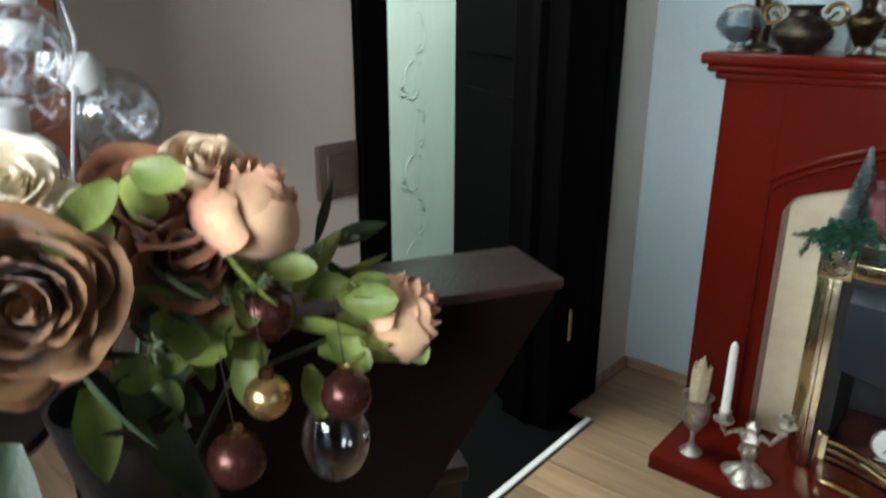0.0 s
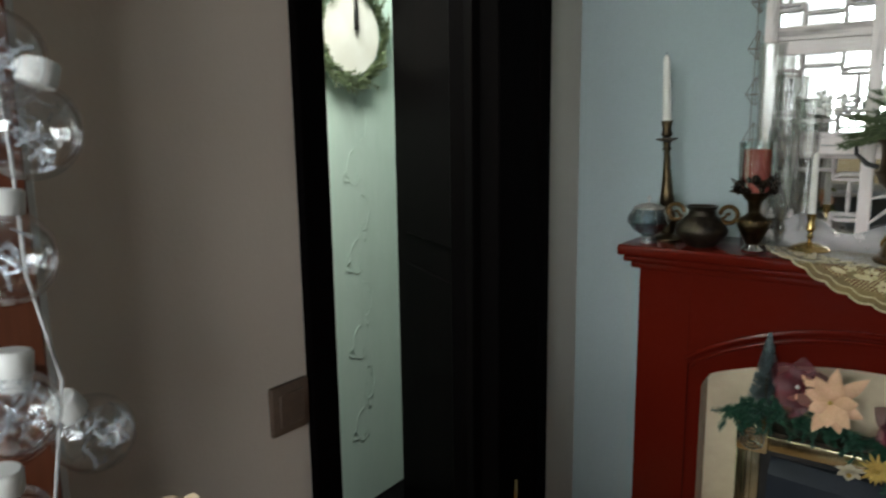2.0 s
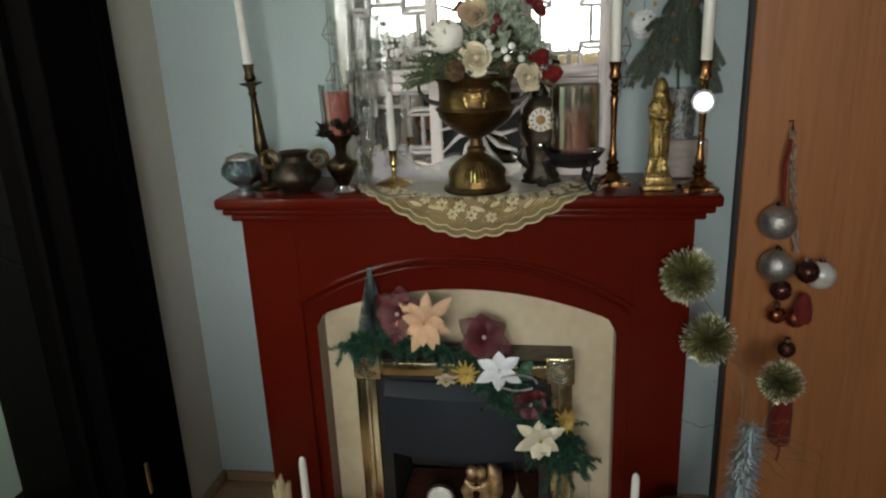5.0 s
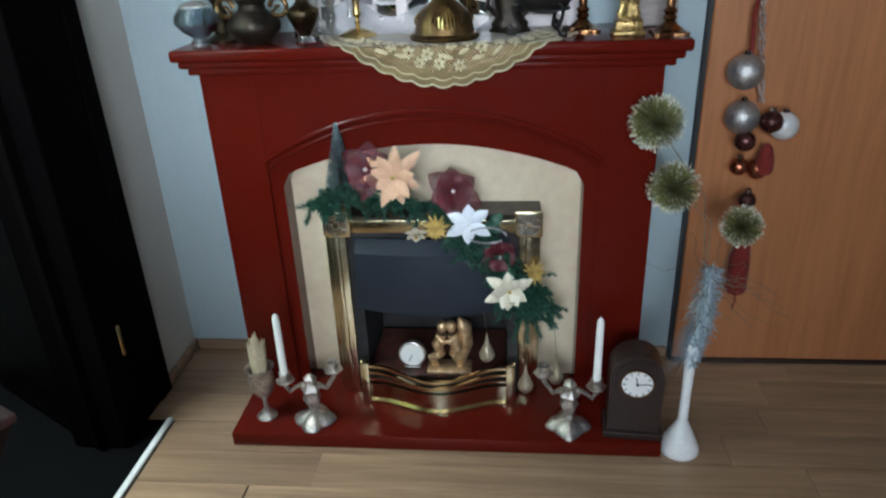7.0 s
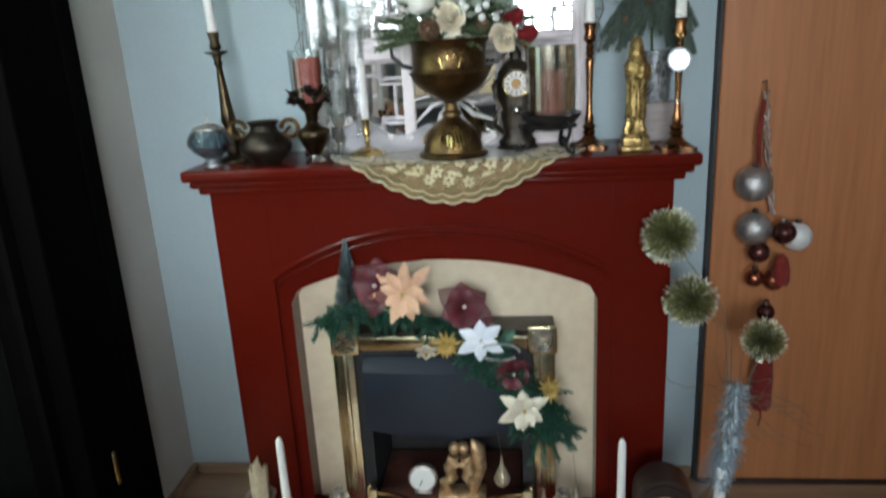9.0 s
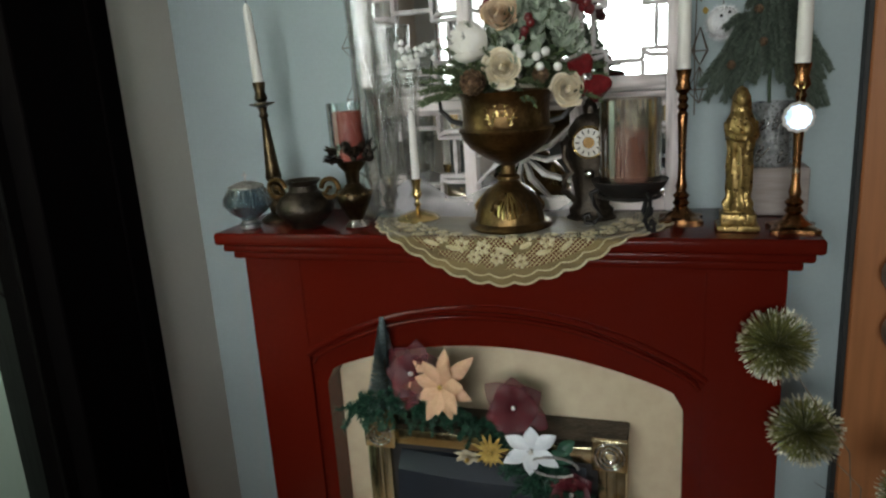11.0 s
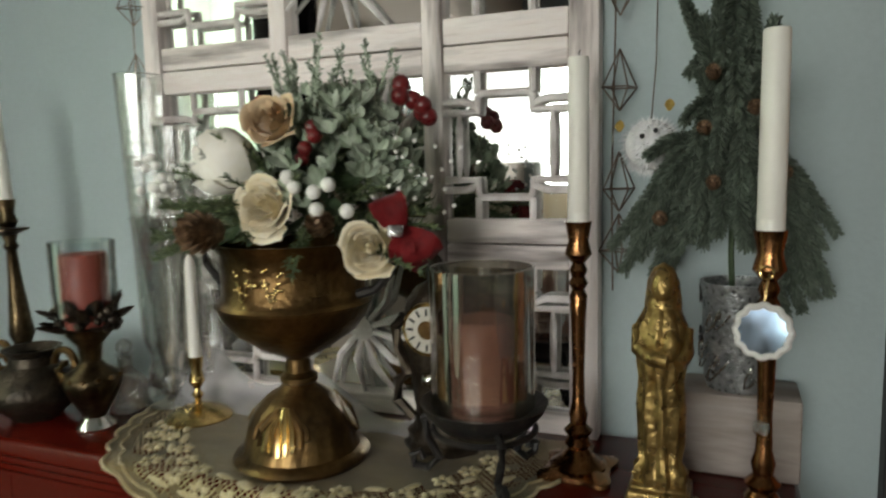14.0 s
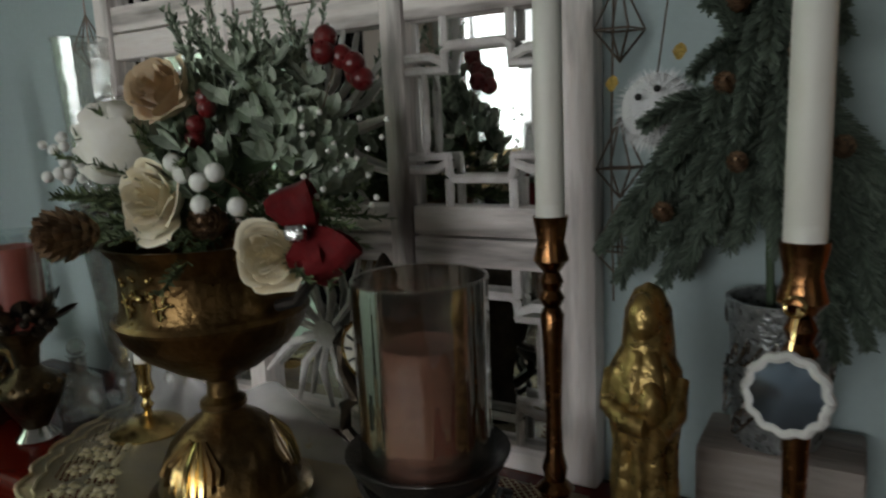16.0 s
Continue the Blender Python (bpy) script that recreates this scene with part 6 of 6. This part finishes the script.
candelabrum((-0.342, -0.415, HZ), 0, "two-branched antique silver candelabrum on the hearth")
candelabrum((0.37, -0.415, HZ), 180, "two-branched antique silver candelabrum beside the hearth clock")
candle((0.011, 0.0095, 0.2), (-0.412, -0.415, HZ + 0.152), "ivory candle in the candelabrum")
candle((0.011, 0.0095, 0.2), (0.44, -0.415, HZ + 0.152), "ivory candle in the candelabrum")

hc = thing("hearth_clock", (0.54, -0.42, HZ), "dark wooden arched clock with a white dial on the hearth", "clock", rz=-4)
oc = [(-0.068, 0.02), (0.068, 0.02), (0.068, 0.19)] + [(0.068 * math.cos(radians(a)), 0.19 + 0.07 * math.sin(radians(a))) for a in range(10, 180, 10)] + [(-0.068, 0.19)]
part("case", extrude(oc, -0.03, 0.05), DARKWOOD, hc, smooth=35)
oc2 = [(x * 0.86, 0.035 + (z - 0.02) * 0.88) for x, z in oc]
part("front_panel", extrude(oc2, -0.035, -0.0305), DARKWOOD, hc, smooth=35)
part("plinth", box((-0.078, -0.042, 0), (0.078, 0.055, 0.022), 0.004, 2), DARKWOOD, hc)
HD = Matrix.Translation((0, -0.0355, 0.178)) @ R90
hd = part("dial", lathe([(0.001, 0), (0.041, 0), (0.041, 0.002), (0.001, 0.0025)], 36, m=HD), DIAL, hc, "white dial with black numerals")
part("bezel", tube([(0.042 * math.cos(2 * math.pi * k / 36), -0.037, 0.178 + 0.042 * math.sin(2 * math.pi * k / 36)) for k in range(36)], 0.003, 7, closed=True), OLDBRASS, hc)
for k in range(12):
    part("numeral_bar", box((0.03, -0.0014, 0.003), (0.037, 0.0014, 0.004), 0, m=HD @ Matrix.Rotation(2 * math.pi * k / 12, 4, "Z")), INK, hd, smooth=0)
for ang, ln, w in ((1.75, 0.022, 0.003), (0.12, 0.03, 0.002)):
    part("pointer", box((-0.003, -w / 2, 0.0045), (ln, w / 2, 0.0055), 0, m=HD @ Matrix.Rotation(ang, 4, "Z")), INK, hd, smooth=0)
part("dial_boss", lathe([(0.001, 0.0045), (0.004, 0.0045), (0.003, 0.007), (0.001, 0.0075)], 12, m=HD), INK, hd)

# white flared candlestick vase with twig of tinsel balls
wv = thing("porcelain_vase", (0.667, -0.44, 0.0), "white porcelain bell-footed candlestick on the floor", "vase")
part("bell_foot", lathe([(0.05, 0), (0.053, 0.006), (0.05, 0.02), (0.034, 0.055), (0.02, 0.085), (0.013, 0.1), (0.001, 0.101)], 30), PORCELAIN, wv)
part("neck", lathe([(0.013, 0.1), (0.0125, 0.2), (0.015, 0.3), (0.017, 0.34), (0.013, 0.342), (0.001, 0.34)], 24), PORCELAIN, wv)
tw = thing("tinsel_twig", (0.667, -0.44, 0.345), "bare twigs with gold tinsel balls and an ice-blue tinsel wrap", "ornament")
wrap = Soup()
for k in range(1500):
    t = brng.random()
    cz = -0.06 + 0.27 * t
    r0 = 0.012 + 0.026 * math.sin(math.pi * min(1, 0.15 + 0.9 * (1 - t))) * (1 - 0.5 * t)
    a = brng.uniform(0, 6.28)
    c = Vector((0.02 * t + math.cos(a) * r0 * brng.random(), math.sin(a) * r0 * brng.random(), cz))
    d = Vector((math.cos(a) * 0.7, math.sin(a) * 0.7, brng.uniform(-1.2, 0.4))).normalized() * brng.uniform(0.012, 0.026)
    w = Vector((-math.sin(a), math.cos(a), 0.3)) * 0.0018
    wrap.add([c - w, c + w, c + d + w * 0.5, c + d - w * 0.5], [(0, 1, 2, 3)])
for k in range(140):
    a, t = brng.uniform(1.6, 4.4), brng.random()
    c = Vector((-0.01, -0.01, -0.03 + 0.1 * t))
    e = c + Vector((-0.03 - 0.05 * brng.random(), brng.uniform(-0.03, 0.03), -0.05 - 0.05 * brng.random()))
    w = Vector((0.0008, 0.0006, 0))
    wrap.add([c - w, c + w, e], [(0, 1, 2)])
part("tinsel_wrap", wrap, BLUETINSEL, tw, "ice-blue tinsel strands", 0)
TBALLS = ((0.552, -0.318, 0.872, 0.071), (0.607, -0.318, 0.71, 0.068), (0.772, -0.35, 0.62, 0.055))
for bx, by, bz, br in TBALLS:
    o = Vector((bx, by, bz)) - Vector((0.667, -0.44, 0.345))
    mid = Vector((0.02, 0.03, 0.2)) * 0.6 + o * 0.4 + Vector((0.03, -0.02, 0.04))
    part("twig", tube([(0.0, 0, -0.02), (0.012, 0.005, 0.12), mid, o], [0.002, 0.0018, 0.0013, 0.001], 6), TWIG, tw)
    tbs, tip = Soup(), Soup()
    for k in range(1300):
        u, a = brng.uniform(-1, 1), brng.uniform(0, 6.28)
        q = math.sqrt(1 - u * u)
        d = Vector((q * math.cos(a), q * math.sin(a), u))
        w = d.cross(Vector((0.3, brng.uniform(-1, 1), 0.8))).normalized() * 0.0008
        e = d * br * brng.uniform(0.85, 1.02)
        tbs.add([o + d * 0.006 - w, o + d * 0.006 + w, o + e * 0.9 + w, o + e * 0.9 - w], [(0, 1, 2, 3)])
        if k % 2 == 0:
            w = w * 1.5
            tip.add([o + e * 0.88 - w, o + e * 0.88 + w, o + e + w, o + e - w], [(0, 1, 2, 3)])
    tb_ = part("tinsel_ball", tbs, GOLDTINSEL, tw, "olive-gold tinsel ball", 0)
    tagged(part("tinsel_tip", tip, PALETINSEL, tb_, "pale shiny tips", 0), kind="stuff")
wisps = Soup()
for k in range(16):
    p = [Vector((0.02, 0.02, 0.16))]
    d = Vector((brng.uniform(-1, 1), brng.uniform(-0.5, 0.3), brng.uniform(-0.3, 1))).normalized()
    for j in range(7):
        d = (d + Vector((brng.uniform(-.5, .5), brng.uniform(-.4, .4), brng.uniform(-.6, .4)))).normalized()
        p.append(p[-1] + d * 0.03)
    tube(p, 0.0007, 4, wisps)
tagged(part("fine_wisp", wisps, TWIG, tw, "fine curled fibres"), kind="stuff")

# ---- bauble string on the wood door ----
bs = thing("bauble_string", (0.87, -0.05, 1.17), "string of silver, copper and brown baubles hanging on the wood door", "bauble string")
part("hook", tube([(-0.033, 0.03, 0.02), (-0.033, 0.0, 0.025), (-0.034, -0.003, 0.01), (-0.034, -0.002, 0.0)], 0.0025, 6), OLDBRASS, bs)
for ox in (-0.006, 0.006):
    part("twisted_cord", tube([(-0.034 + ox * math.cos(i * 0.9) + 0.04 * (i / 20) ** 1.3, -0.004 + ox * math.sin(i * 0.9), -0.32 * i / 20) for i in range(21)], 0.0042, 6), mat("brown_white_cord", (0.42, 0.33, 0.27), 0.8, 0, (0.16, 0.07, 0.05), 60, 200, 0.3), bs)
part("brown_loop", tube([(-0.038, -0.01, -0.02), (-0.048, -0.012, -0.09), (-0.042, -0.014, -0.19)], 0.006, 7), REDFELT, bs)
for (bx, bz, br, material, lab) in ((0.818, 0.935, 0.046, BAUBLE, "large silver bauble"), (0.826, 0.815, 0.045, BAUBLE, "large silver bauble"), (0.938, 0.79, 0.038, PEARL, "frosted white bauble"), (0.896, 0.807, 0.03, BROWNBALL, "dark brown bauble"),
                                    (0.836, 0.755, 0.028, BROWNBALL, "dark brown bauble"), (0.838, 0.675, 0.025, COPPERBALL, "copper bauble"), (0.888, 0.668, 0.029, COPPERBALL, "copper bauble"), (0.866, 0.585, 0.024, BROWNBALL, "dark brown bauble")):
    y = -0.06 if material is not BROWNBALL else -0.085
    o = (bx - 0.87, y + 0.05 - br * 0.2, bz - 1.17)
    bb = part("bauble", ball(o, br, 28, 18), material, bs, lab)
    part("cap", lathe([(0.009, 0), (0.009, 0.01), (0.003, 0.013), (0.001, 0.013)], 14, m=Matrix.Translation((o[0], o[1], o[2] + br * 0.97))), CHROME, bb)
for bx, z1, z0, r in ((0.9, 0.745, 0.66, 0.024), (0.875, 0.5, 0.29, 0.03)):
    tas = Soup()
    lathe([(r * 0.8, z0 - 1.17), (r, z0 - 1.16), (r * 0.95, (z0 + z1) / 2 - 1.17), (r * 0.6, z1 - 1.18), (0.004, z1 - 1.17)], 26, tas, Matrix.Translation((bx - 0.87, -0.03, 0)), lambda a, rr, z: rr * (1 + 0.06 * math.sin(13 * a)))
    part("tassel", tas, REDFELT, bs, "dark red felt tassel")
part("tassel_tail", tube([(0.006, -0.03, -0.88), (0.01, -0.032, -0.91), (0.005, -0.03, -0.94)], 0.003, 6), REDFELT, bs)

# ---- hall: wreath and raised ornament on the green wall ----
wr = thing("wreath", (-1.545, -0.325, 1.68), "round green wreath with a pale disc on the hall wall", "wreath")
ws = Soup()
for k in range(120):
    a = 2 * math.pi * k / 120
    c = Vector((0, 0.155 * math.cos(a), 0.155 * math.sin(a)))
    t_ = Vector((0, -math.sin(a), math.cos(a)))
    spray(ws, c, t_ + Vector((brng.uniform(0, 0.5), brng.uniform(-.6, .6), brng.uniform(-.6, .6))), 0.06, 0.022, 40, brng, 0, 1, 0.0016)
part("greenery", ws, FIR, wr, smooth=0)
part("white_disc", lathe([(0.001, 0), (0.13, 0), (0.13, 0.006), (0.001, 0.008)], 40, m=Matrix.Rotation(radians(90), 4, "Y")), DIAL, wr)
part("dark_pendant", box((0.012, 0.0, 0.01), (0.02, 0.022, 0.11), 0.004), BLACKIRON, wr)
for k in range(8):
    z0 = 0.3 + 0.155 * k
    sgn = 1 if k % 2 else -1
    y0 = -0.3 + 0.012 * sgn
    scroll = thing("plaster_scroll", (-1.5595, y0, z0), "pale green raised plaster scroll with leaves on the hall wall", "ornament", group="plaster scrolls")
    scroll.scale = (0.3, 1, 1)
    q = [(0.001, sgn * 0.05 * math.sin(t * 0.36) * (1 - t / 20), 0.075 * math.cos(t * 0.36) * (1 - t / 24)) for t in range(17)]
    part("tendril", tube(q, [0.0034 - 0.00015 * i for i in range(17)], 6), WALL_HALL, scroll)
    for i in (3, 6, 9):
        turn = Matrix.Translation(q[i]) @ Matrix.Rotation(radians(90), 4, "Y") @ Matrix.Rotation(sgn * (0.6 + 0.5 * i), 4, "Z")
        part("leaf", petal(0.045, 0.022, 0.35, 0.1, 0.8, m=turn, nu=5, nv=2), WALL_HALL, scroll)
solo("hall_panel_trim", box((-1.56, -0.6, 0), (-1.545, -0.57, 2.2), 0.004), WALL_HALL, (0, 0, 0), "pale green upright panel moulding", "trim", kind="structure")

# ---- near corner: leather box, low cabinet, flowers and glass balls ----
cab = thing("low_cabinet", (-0.46, -1.4, 0), "dark walnut low cabinet by the beige wall", "cabinet", rz=-122)
part("body", box((0, -0.24, 0.0), (0.5, 0, 0.54), 0.004), DARKWOOD, cab)
part("worktop", box((-0.006, -0.24, 0.54), (0.51, 0.008, 0.565), 0.004, 2), DARKWOOD, cab)
lbx = thing("leather_box", (-0.36, -1.395, 0.5655), "dark brown leather-covered tapered box with a thick lid", "box", rz=-118)


def taper(z0, z1, a, b, s):
    v = [(x, y, z) for z, (x0, x1, y0, y1) in ((z0, a), (z1, b)) for x, y in ((x0, y0), (x1, y0), (x1, y1), (x0, y1))]
    return s.add(v, [(3, 2, 1, 0), (4, 5, 6, 7), (0, 1, 5, 4), (1, 2, 6, 5), (2, 3, 7, 6), (3, 0, 4, 7)])


# body takes the shaded tone, lid the lit one
part("body", taper(0.0, 0.3, (0.19, 0.34, -0.05, 0.04), (0.005, 0.4, -0.055, 0.055), Soup()), LEATHER_SHADED, lbx, smooth=0)
part("lid", box((0.0, -0.06, 0.3), (0.41, 0.06, 0.312), 0.004, 2), LEATHER_LIT, lbx)
side = thing("side_table", (-0.43, -1.86, 0), "small round dark wooden side table", "side table")
part("top", lathe([(0.001, 0.58), (0.15, 0.58), (0.155, 0.59), (0.15, 0.6), (0.001, 0.6)], 40), DARKWOOD, side)
part("column", lathe([(0.12, 0), (0.11, 0.02), (0.03, 0.05), (0.025, 0.5), (0.05, 0.58)], 24), DARKWOOD, side)
vz = thing("dark_vase", (-0.44, -1.84, 0.6), "tall smoked dark glass vase holding silk flowers", "vase")
part("vessel", shell([(0.045, 0), (0.05, 0.01), (0.04, 0.1), (0.035, 0.2), (0.05, 0.27)], 28, 0.004), BLACKIRON, vz)

pf = thing("peony_arrangement", (-0.43, -1.82, 0.87), "silk arrangement of bronze and salmon peonies with green leaves", "flower arrangement")
PO = Vector((-0.43, -1.82, 0.87))
CAMD = Vector((0.75, -0.45, 0.3))
prng = random.Random(21)


def pbloom(name, material, p, d, r, layers, lab, spread=34):
    bloom(name, rose(r, prng, layers, spread), material, pf, lab, facing(d, Vector(p) - PO), 0.0, r * 0.3)


pbloom("peony", PEONY, (-0.418, -1.896, 0.972), (0.85, -0.3, 0.12), 0.062, 9, "bronze-gold peony", 46)
pbloom("peony", SALMON, (-0.408, -1.735, 1.0), (0.2, 0.4, 0.85), 0.062, 7, "salmon peony", 75)
pbloom("peony", SALMON, (-0.362, -1.615, 0.885), (0.55, 0.6, 0.45), 0.056, 7, "salmon peony", 72)
pbloom("peony", RUST, (-0.45, -1.785, 1.0), (0.5, -0.2, 0.7), 0.052, 5, "rust hydrangea head")
pbloom("peony", RUST, (-0.437, -1.775, 0.965), (0.7, -0.3, 0.3), 0.052, 5, "rust hydrangea head")
pbloom("peony", CREAMROSE, (-0.475, -1.872, 1.03), (0.6, -0.2, 0.5), 0.034, 5, "cream silk flower")
pbloom("peony", PEACHROSE, (-0.43, -1.755, 1.03), (0.5, -0.1, 0.7), 0.036, 5, "golden peach peony", 50)
for p, d, ln, w, material in (((-0.42, -1.8, 0.93), (0.5, -0.3, -0.15), 0.06, 0.042, LEAF), ((-0.415, -1.87, 0.9), (0.3, -0.2, -0.8), 0.05, 0.036, LEAF), ((-0.41, -1.85, 0.9), (0.3, 0.1, -0.9), 0.09, 0.048, DARKLEAF), ((-0.41, -1.76, 0.975), (0.45, 0, -0.5), 0.05, 0.042, LEAF),
                              ((-0.42, -1.92, 0.88), (0.2, -0.3, -0.7), 0.08, 0.05, DARKLEAF), ((-0.4, -1.66, 0.885), (0.4, 0.55, -0.12), 0.075, 0.032, LEAF), ((-0.4, -1.655, 0.9), (0.5, 0.35, -0.2), 0.065, 0.036, LEAF), ((-0.42, -1.68, 0.9), (0.3, 0.6, 0.1), 0.07, 0.036, LEAF),
                              ((-0.42, -1.66, 0.95), (0.2, 0.3, 0.6), 0.045, 0.03, DARKLEAF), ((-0.42, -1.65, 0.945), (0.5, 0.5, 0.1), 0.045, 0.03, DARKLEAF), ((-0.42, -1.66, 0.94), (0.3, 0.2, -0.6), 0.05, 0.03, DARKLEAF), ((-0.44, -1.805, 0.995), (0.4, -0.2, 0.5), 0.04, 0.036, LEAF),
                              ((-0.44, -1.8, 0.965), (0.6, -0.1, -0.2), 0.06, 0.04, DARKLEAF), ((-0.39, -1.73, 0.91), (0.4, 0.4, -0.3), 0.06, 0.036, LEAF), ((-0.39, -1.69, 0.87), (0.4, 0.4, -0.3), 0.06, 0.04, LEAF),
                              ((-0.43, -1.87, 0.92), (0.6, 0, -0.6), 0.07, 0.045, DARKLEAF), ((-0.4, -1.7, 0.92), (0.3, 0.3, 0.4), 0.05, 0.036, LEAF)):
    m = Matrix.Translation(Vector(p) - PO) @ frame_to(d) @ Matrix.Rotation(radians(-35 + prng.uniform(-20, 20)), 4, "Y")
    part("leaf", petal(ln * 1.35, w * 1.05, 0.35, 0.25, 0.85, m=m, nu=8, nv=4), material, pf)
for k in range(22):
    d = Vector((prng.uniform(-0.2, 0.6), prng.uniform(-0.5, 0.9), prng.uniform(-0.8, 0.4)))
    p = Vector((-0.435, -1.8 + prng.uniform(-0.09, 0.1), 0.92 + prng.uniform(-0.06, 0.05))) - PO
    m = Matrix.Translation(p) @ frame_to(d) @ Matrix.Rotation(prng.uniform(-0.8, 0.8), 4, "Y")
    part("leaf", petal(prng.uniform(0.045, 0.065), prng.uniform(0.026, 0.036), 0.35, 0.3, 0.7, m=m, nu=7, nv=4), DARKLEAF if k % 2 else LEAF, pf)
for p in ((-0.4, -1.831, 1.037), (-0.385, -1.75, 0.95), (-0.395, -1.79, 0.908), (-0.395, -1.82, 0.895), (-0.37, -1.71, 0.865), (-0.355, -1.657, 0.87), (-0.345, -1.637, 0.877), (-0.35, -1.645, 0.917), (-0.36, -1.674, 0.913), (-0.42, -1.876, 1.01),
          (-0.365, -1.69, 0.89), (-0.385, -1.76, 0.895), (-0.41, -1.84, 0.87)):
    for q in range(2):
        m = facing(CAMD + Vector((prng.uniform(-.5, .5), prng.uniform(-.5, .5), prng.uniform(-.2, .6))), Vector(p) - PO + Vector((-0.01, 0.012 * q, 0.008 * q))) @ Matrix.Rotation(prng.uniform(1.6, 4.7), 4, "Z")
        part("leaf", petal(prng.uniform(0.036, 0.05), prng.uniform(0.024, 0.032), 0.35, 0.3, 0.45, m=m, nu=7, nv=4), LEAF, pf)
for e in ((-0.418, -1.89, 0.96), (-0.41, -1.735, 0.97), (-0.38, -1.635, 0.88), (-0.45, -1.79, 0.98), (-0.437, -1.775, 0.95), (-0.475, -1.87, 1.0), (-0.44, -1.765, 0.99)):
    part("stem", tube([(-0.01, -0.02, -0.15), (Vector(e) - PO) * 0.4 + Vector((-0.03, 0, -0.03)), Vector(e) - PO], 0.0024, 6), DARKLEAF, pf)
for k in range(4):
    sp = Soup()
    spray(sp, Vector((-0.43, -1.8 + 0.03 * k, 0.92)) - PO, (0.3, -0.2 + 0.25 * k, 0.1 + 0.1 * k), 0.09, 0.014, 120, prng, 0.1, 1, 0.0014)
    part("dark_filler", sp, FIR, pf, smooth=0)
for p, r, material, lab in (((-0.385, -1.742, 0.922), 0.0235, BROWNBALL, "dark brown bauble"), ((-0.362, -1.762, 0.866), 0.018, GOLDBALL, "gold bauble"), ((-0.325, -1.716, 0.862), 0.02, BROWNBALL, "dark brown bauble"), ((-0.358, -1.795, 0.83), 0.022, BROWNBALL, "dark brown bauble")):
    hb = thing("hanging_bauble", p, lab + " hanging under the silk flowers", "bauble", group="baubles under the peonies")
    bb = part("bauble", ball((0, 0, 0), r, 24, 16), material, hb)
    part("cap", lathe([(0.006, 0), (0.006, 0.006), (0.002, 0.008), (0.001, 0.008)], 12, m=Matrix.Translation((0, 0, r * 0.96))), BRASS, hb)
    part("thread", tube([(0, 0, r), (-0.01, 0, r + 0.06)], 0.0006, 4), WIRE, hb)
og = thing("oval_ornament", (-0.36, -1.7, 0.8), "oval clear glass ornament standing under the flowers", "ornament")
glass_part("disc", ball((0, 0, 0), 0.03, 24, 14, squash=1.35), GLASS, og)

# string of clear glass balls with white caps
gb = thing("glass_ball_string", (-0.64, -1.76, 1.3), "string of clear glass balls with white caps by the wall", "ball string")
GBO = Vector((-0.64, -1.76, 1.3))
for p, r, tilt in (((-0.629, -1.757, 1.385), 0.05, (0, 0.3, 1)), ((-0.633, -1.779, 1.45), 0.048, (0.1, -0.2, 1)), ((-0.637, -1.788, 1.263), 0.048, (0, 0.1, 1)), ((-0.664, -1.708, 1.045), 0.045, (0.1, -0.55, 0.8)), ((-0.63, -1.8, 1.11), 0.044, (0, 0.1, 1)),
                   ((-0.6, -1.83, 1.01), 0.044, (0.1, 0, 1)), ((-0.64, -1.77, 1.56), 0.048, (0, 0, 1)), ((-0.7, -1.78, 1.07), 0.045, (0, 0.2, 1))):
    o = Vector(p) - GBO
    d = Vector(tilt).normalized()
    glass_part("glass_ball", ball(o, r, 26, 16), BUBBLE, gb)
    film = Soup()
    for k in range(16):
        c = o + Vector((prng.uniform(-1, 1), prng.uniform(-1, 1), prng.uniform(-1, 0.6))) * r * 0.35
        q = [c]
        for j in range(6):
            step = q[-1] + Vector((prng.uniform(-1, 1), prng.uniform(-1, 1), prng.uniform(-1, 1))) * r * 0.35
            q.append(o + (step - o) * min(1, r * 0.86 / max((step - o).length, 1e-6)))
        w = Vector((prng.uniform(-1, 1), prng.uniform(-1, 1), prng.uniform(-1, 1))).normalized() * 0.0022
        film.add([v for a in q for v in (a - w, a + w)], [(2 * i, 2 * i + 1, 2 * i + 3, 2 * i + 2) for i in range(6)])
    tagged(glass_part("film", film, FILM, gb, "crumpled clear film"), kind="stuff")
    part("cap", lathe([(0.0175, 0), (0.0185, 0.003), (0.0185, 0.022), (0.016, 0.025), (0.001, 0.026)], 22, m=facing(d, o + d * r * 0.88)), WHITEPAINT, gb, "white cap")
cord = [(-0.64, -1.77, 1.75), (-0.645, -1.775, 1.5), (-0.64, -1.77, 1.36), (-0.65, -1.765, 1.24), (-0.655, -1.74, 1.12), (-0.64, -1.77, 0.98)]
part("cord", tube([Vector(p) - GBO for p in cord], 0.0022, 6), mat("clear_white_cord", (0.6, 0.6, 0.6), 0.3), gb)

# ---- floor boards ----
plank_meshes = {}
row, y = 0, WY - 0.016
frng = random.Random(5)
while y > BY:
    left = LX if y > -0.34 else -0.784
    x = -0.92 - frng.uniform(0, 0.9)
    while x < RX:
        x0, x1 = max(x, left), min(x + 1.28, RX)
        if x1 - x0 > 0.05:
            key = round(x1 - x0, 2)
            if key not in plank_meshes:
                plank_meshes[key] = box((0, -0.1255, 0), (key - 0.0012, -0.0012, 0.0042), 0.0009).mesh("plank", FLOOR, 0)
            ob = part("plank", plank_meshes[key], FLOOR, floor)
            ob.location = (x0, y, -0.0042)
        x += 1.28
    y -= 0.126
    row += 1
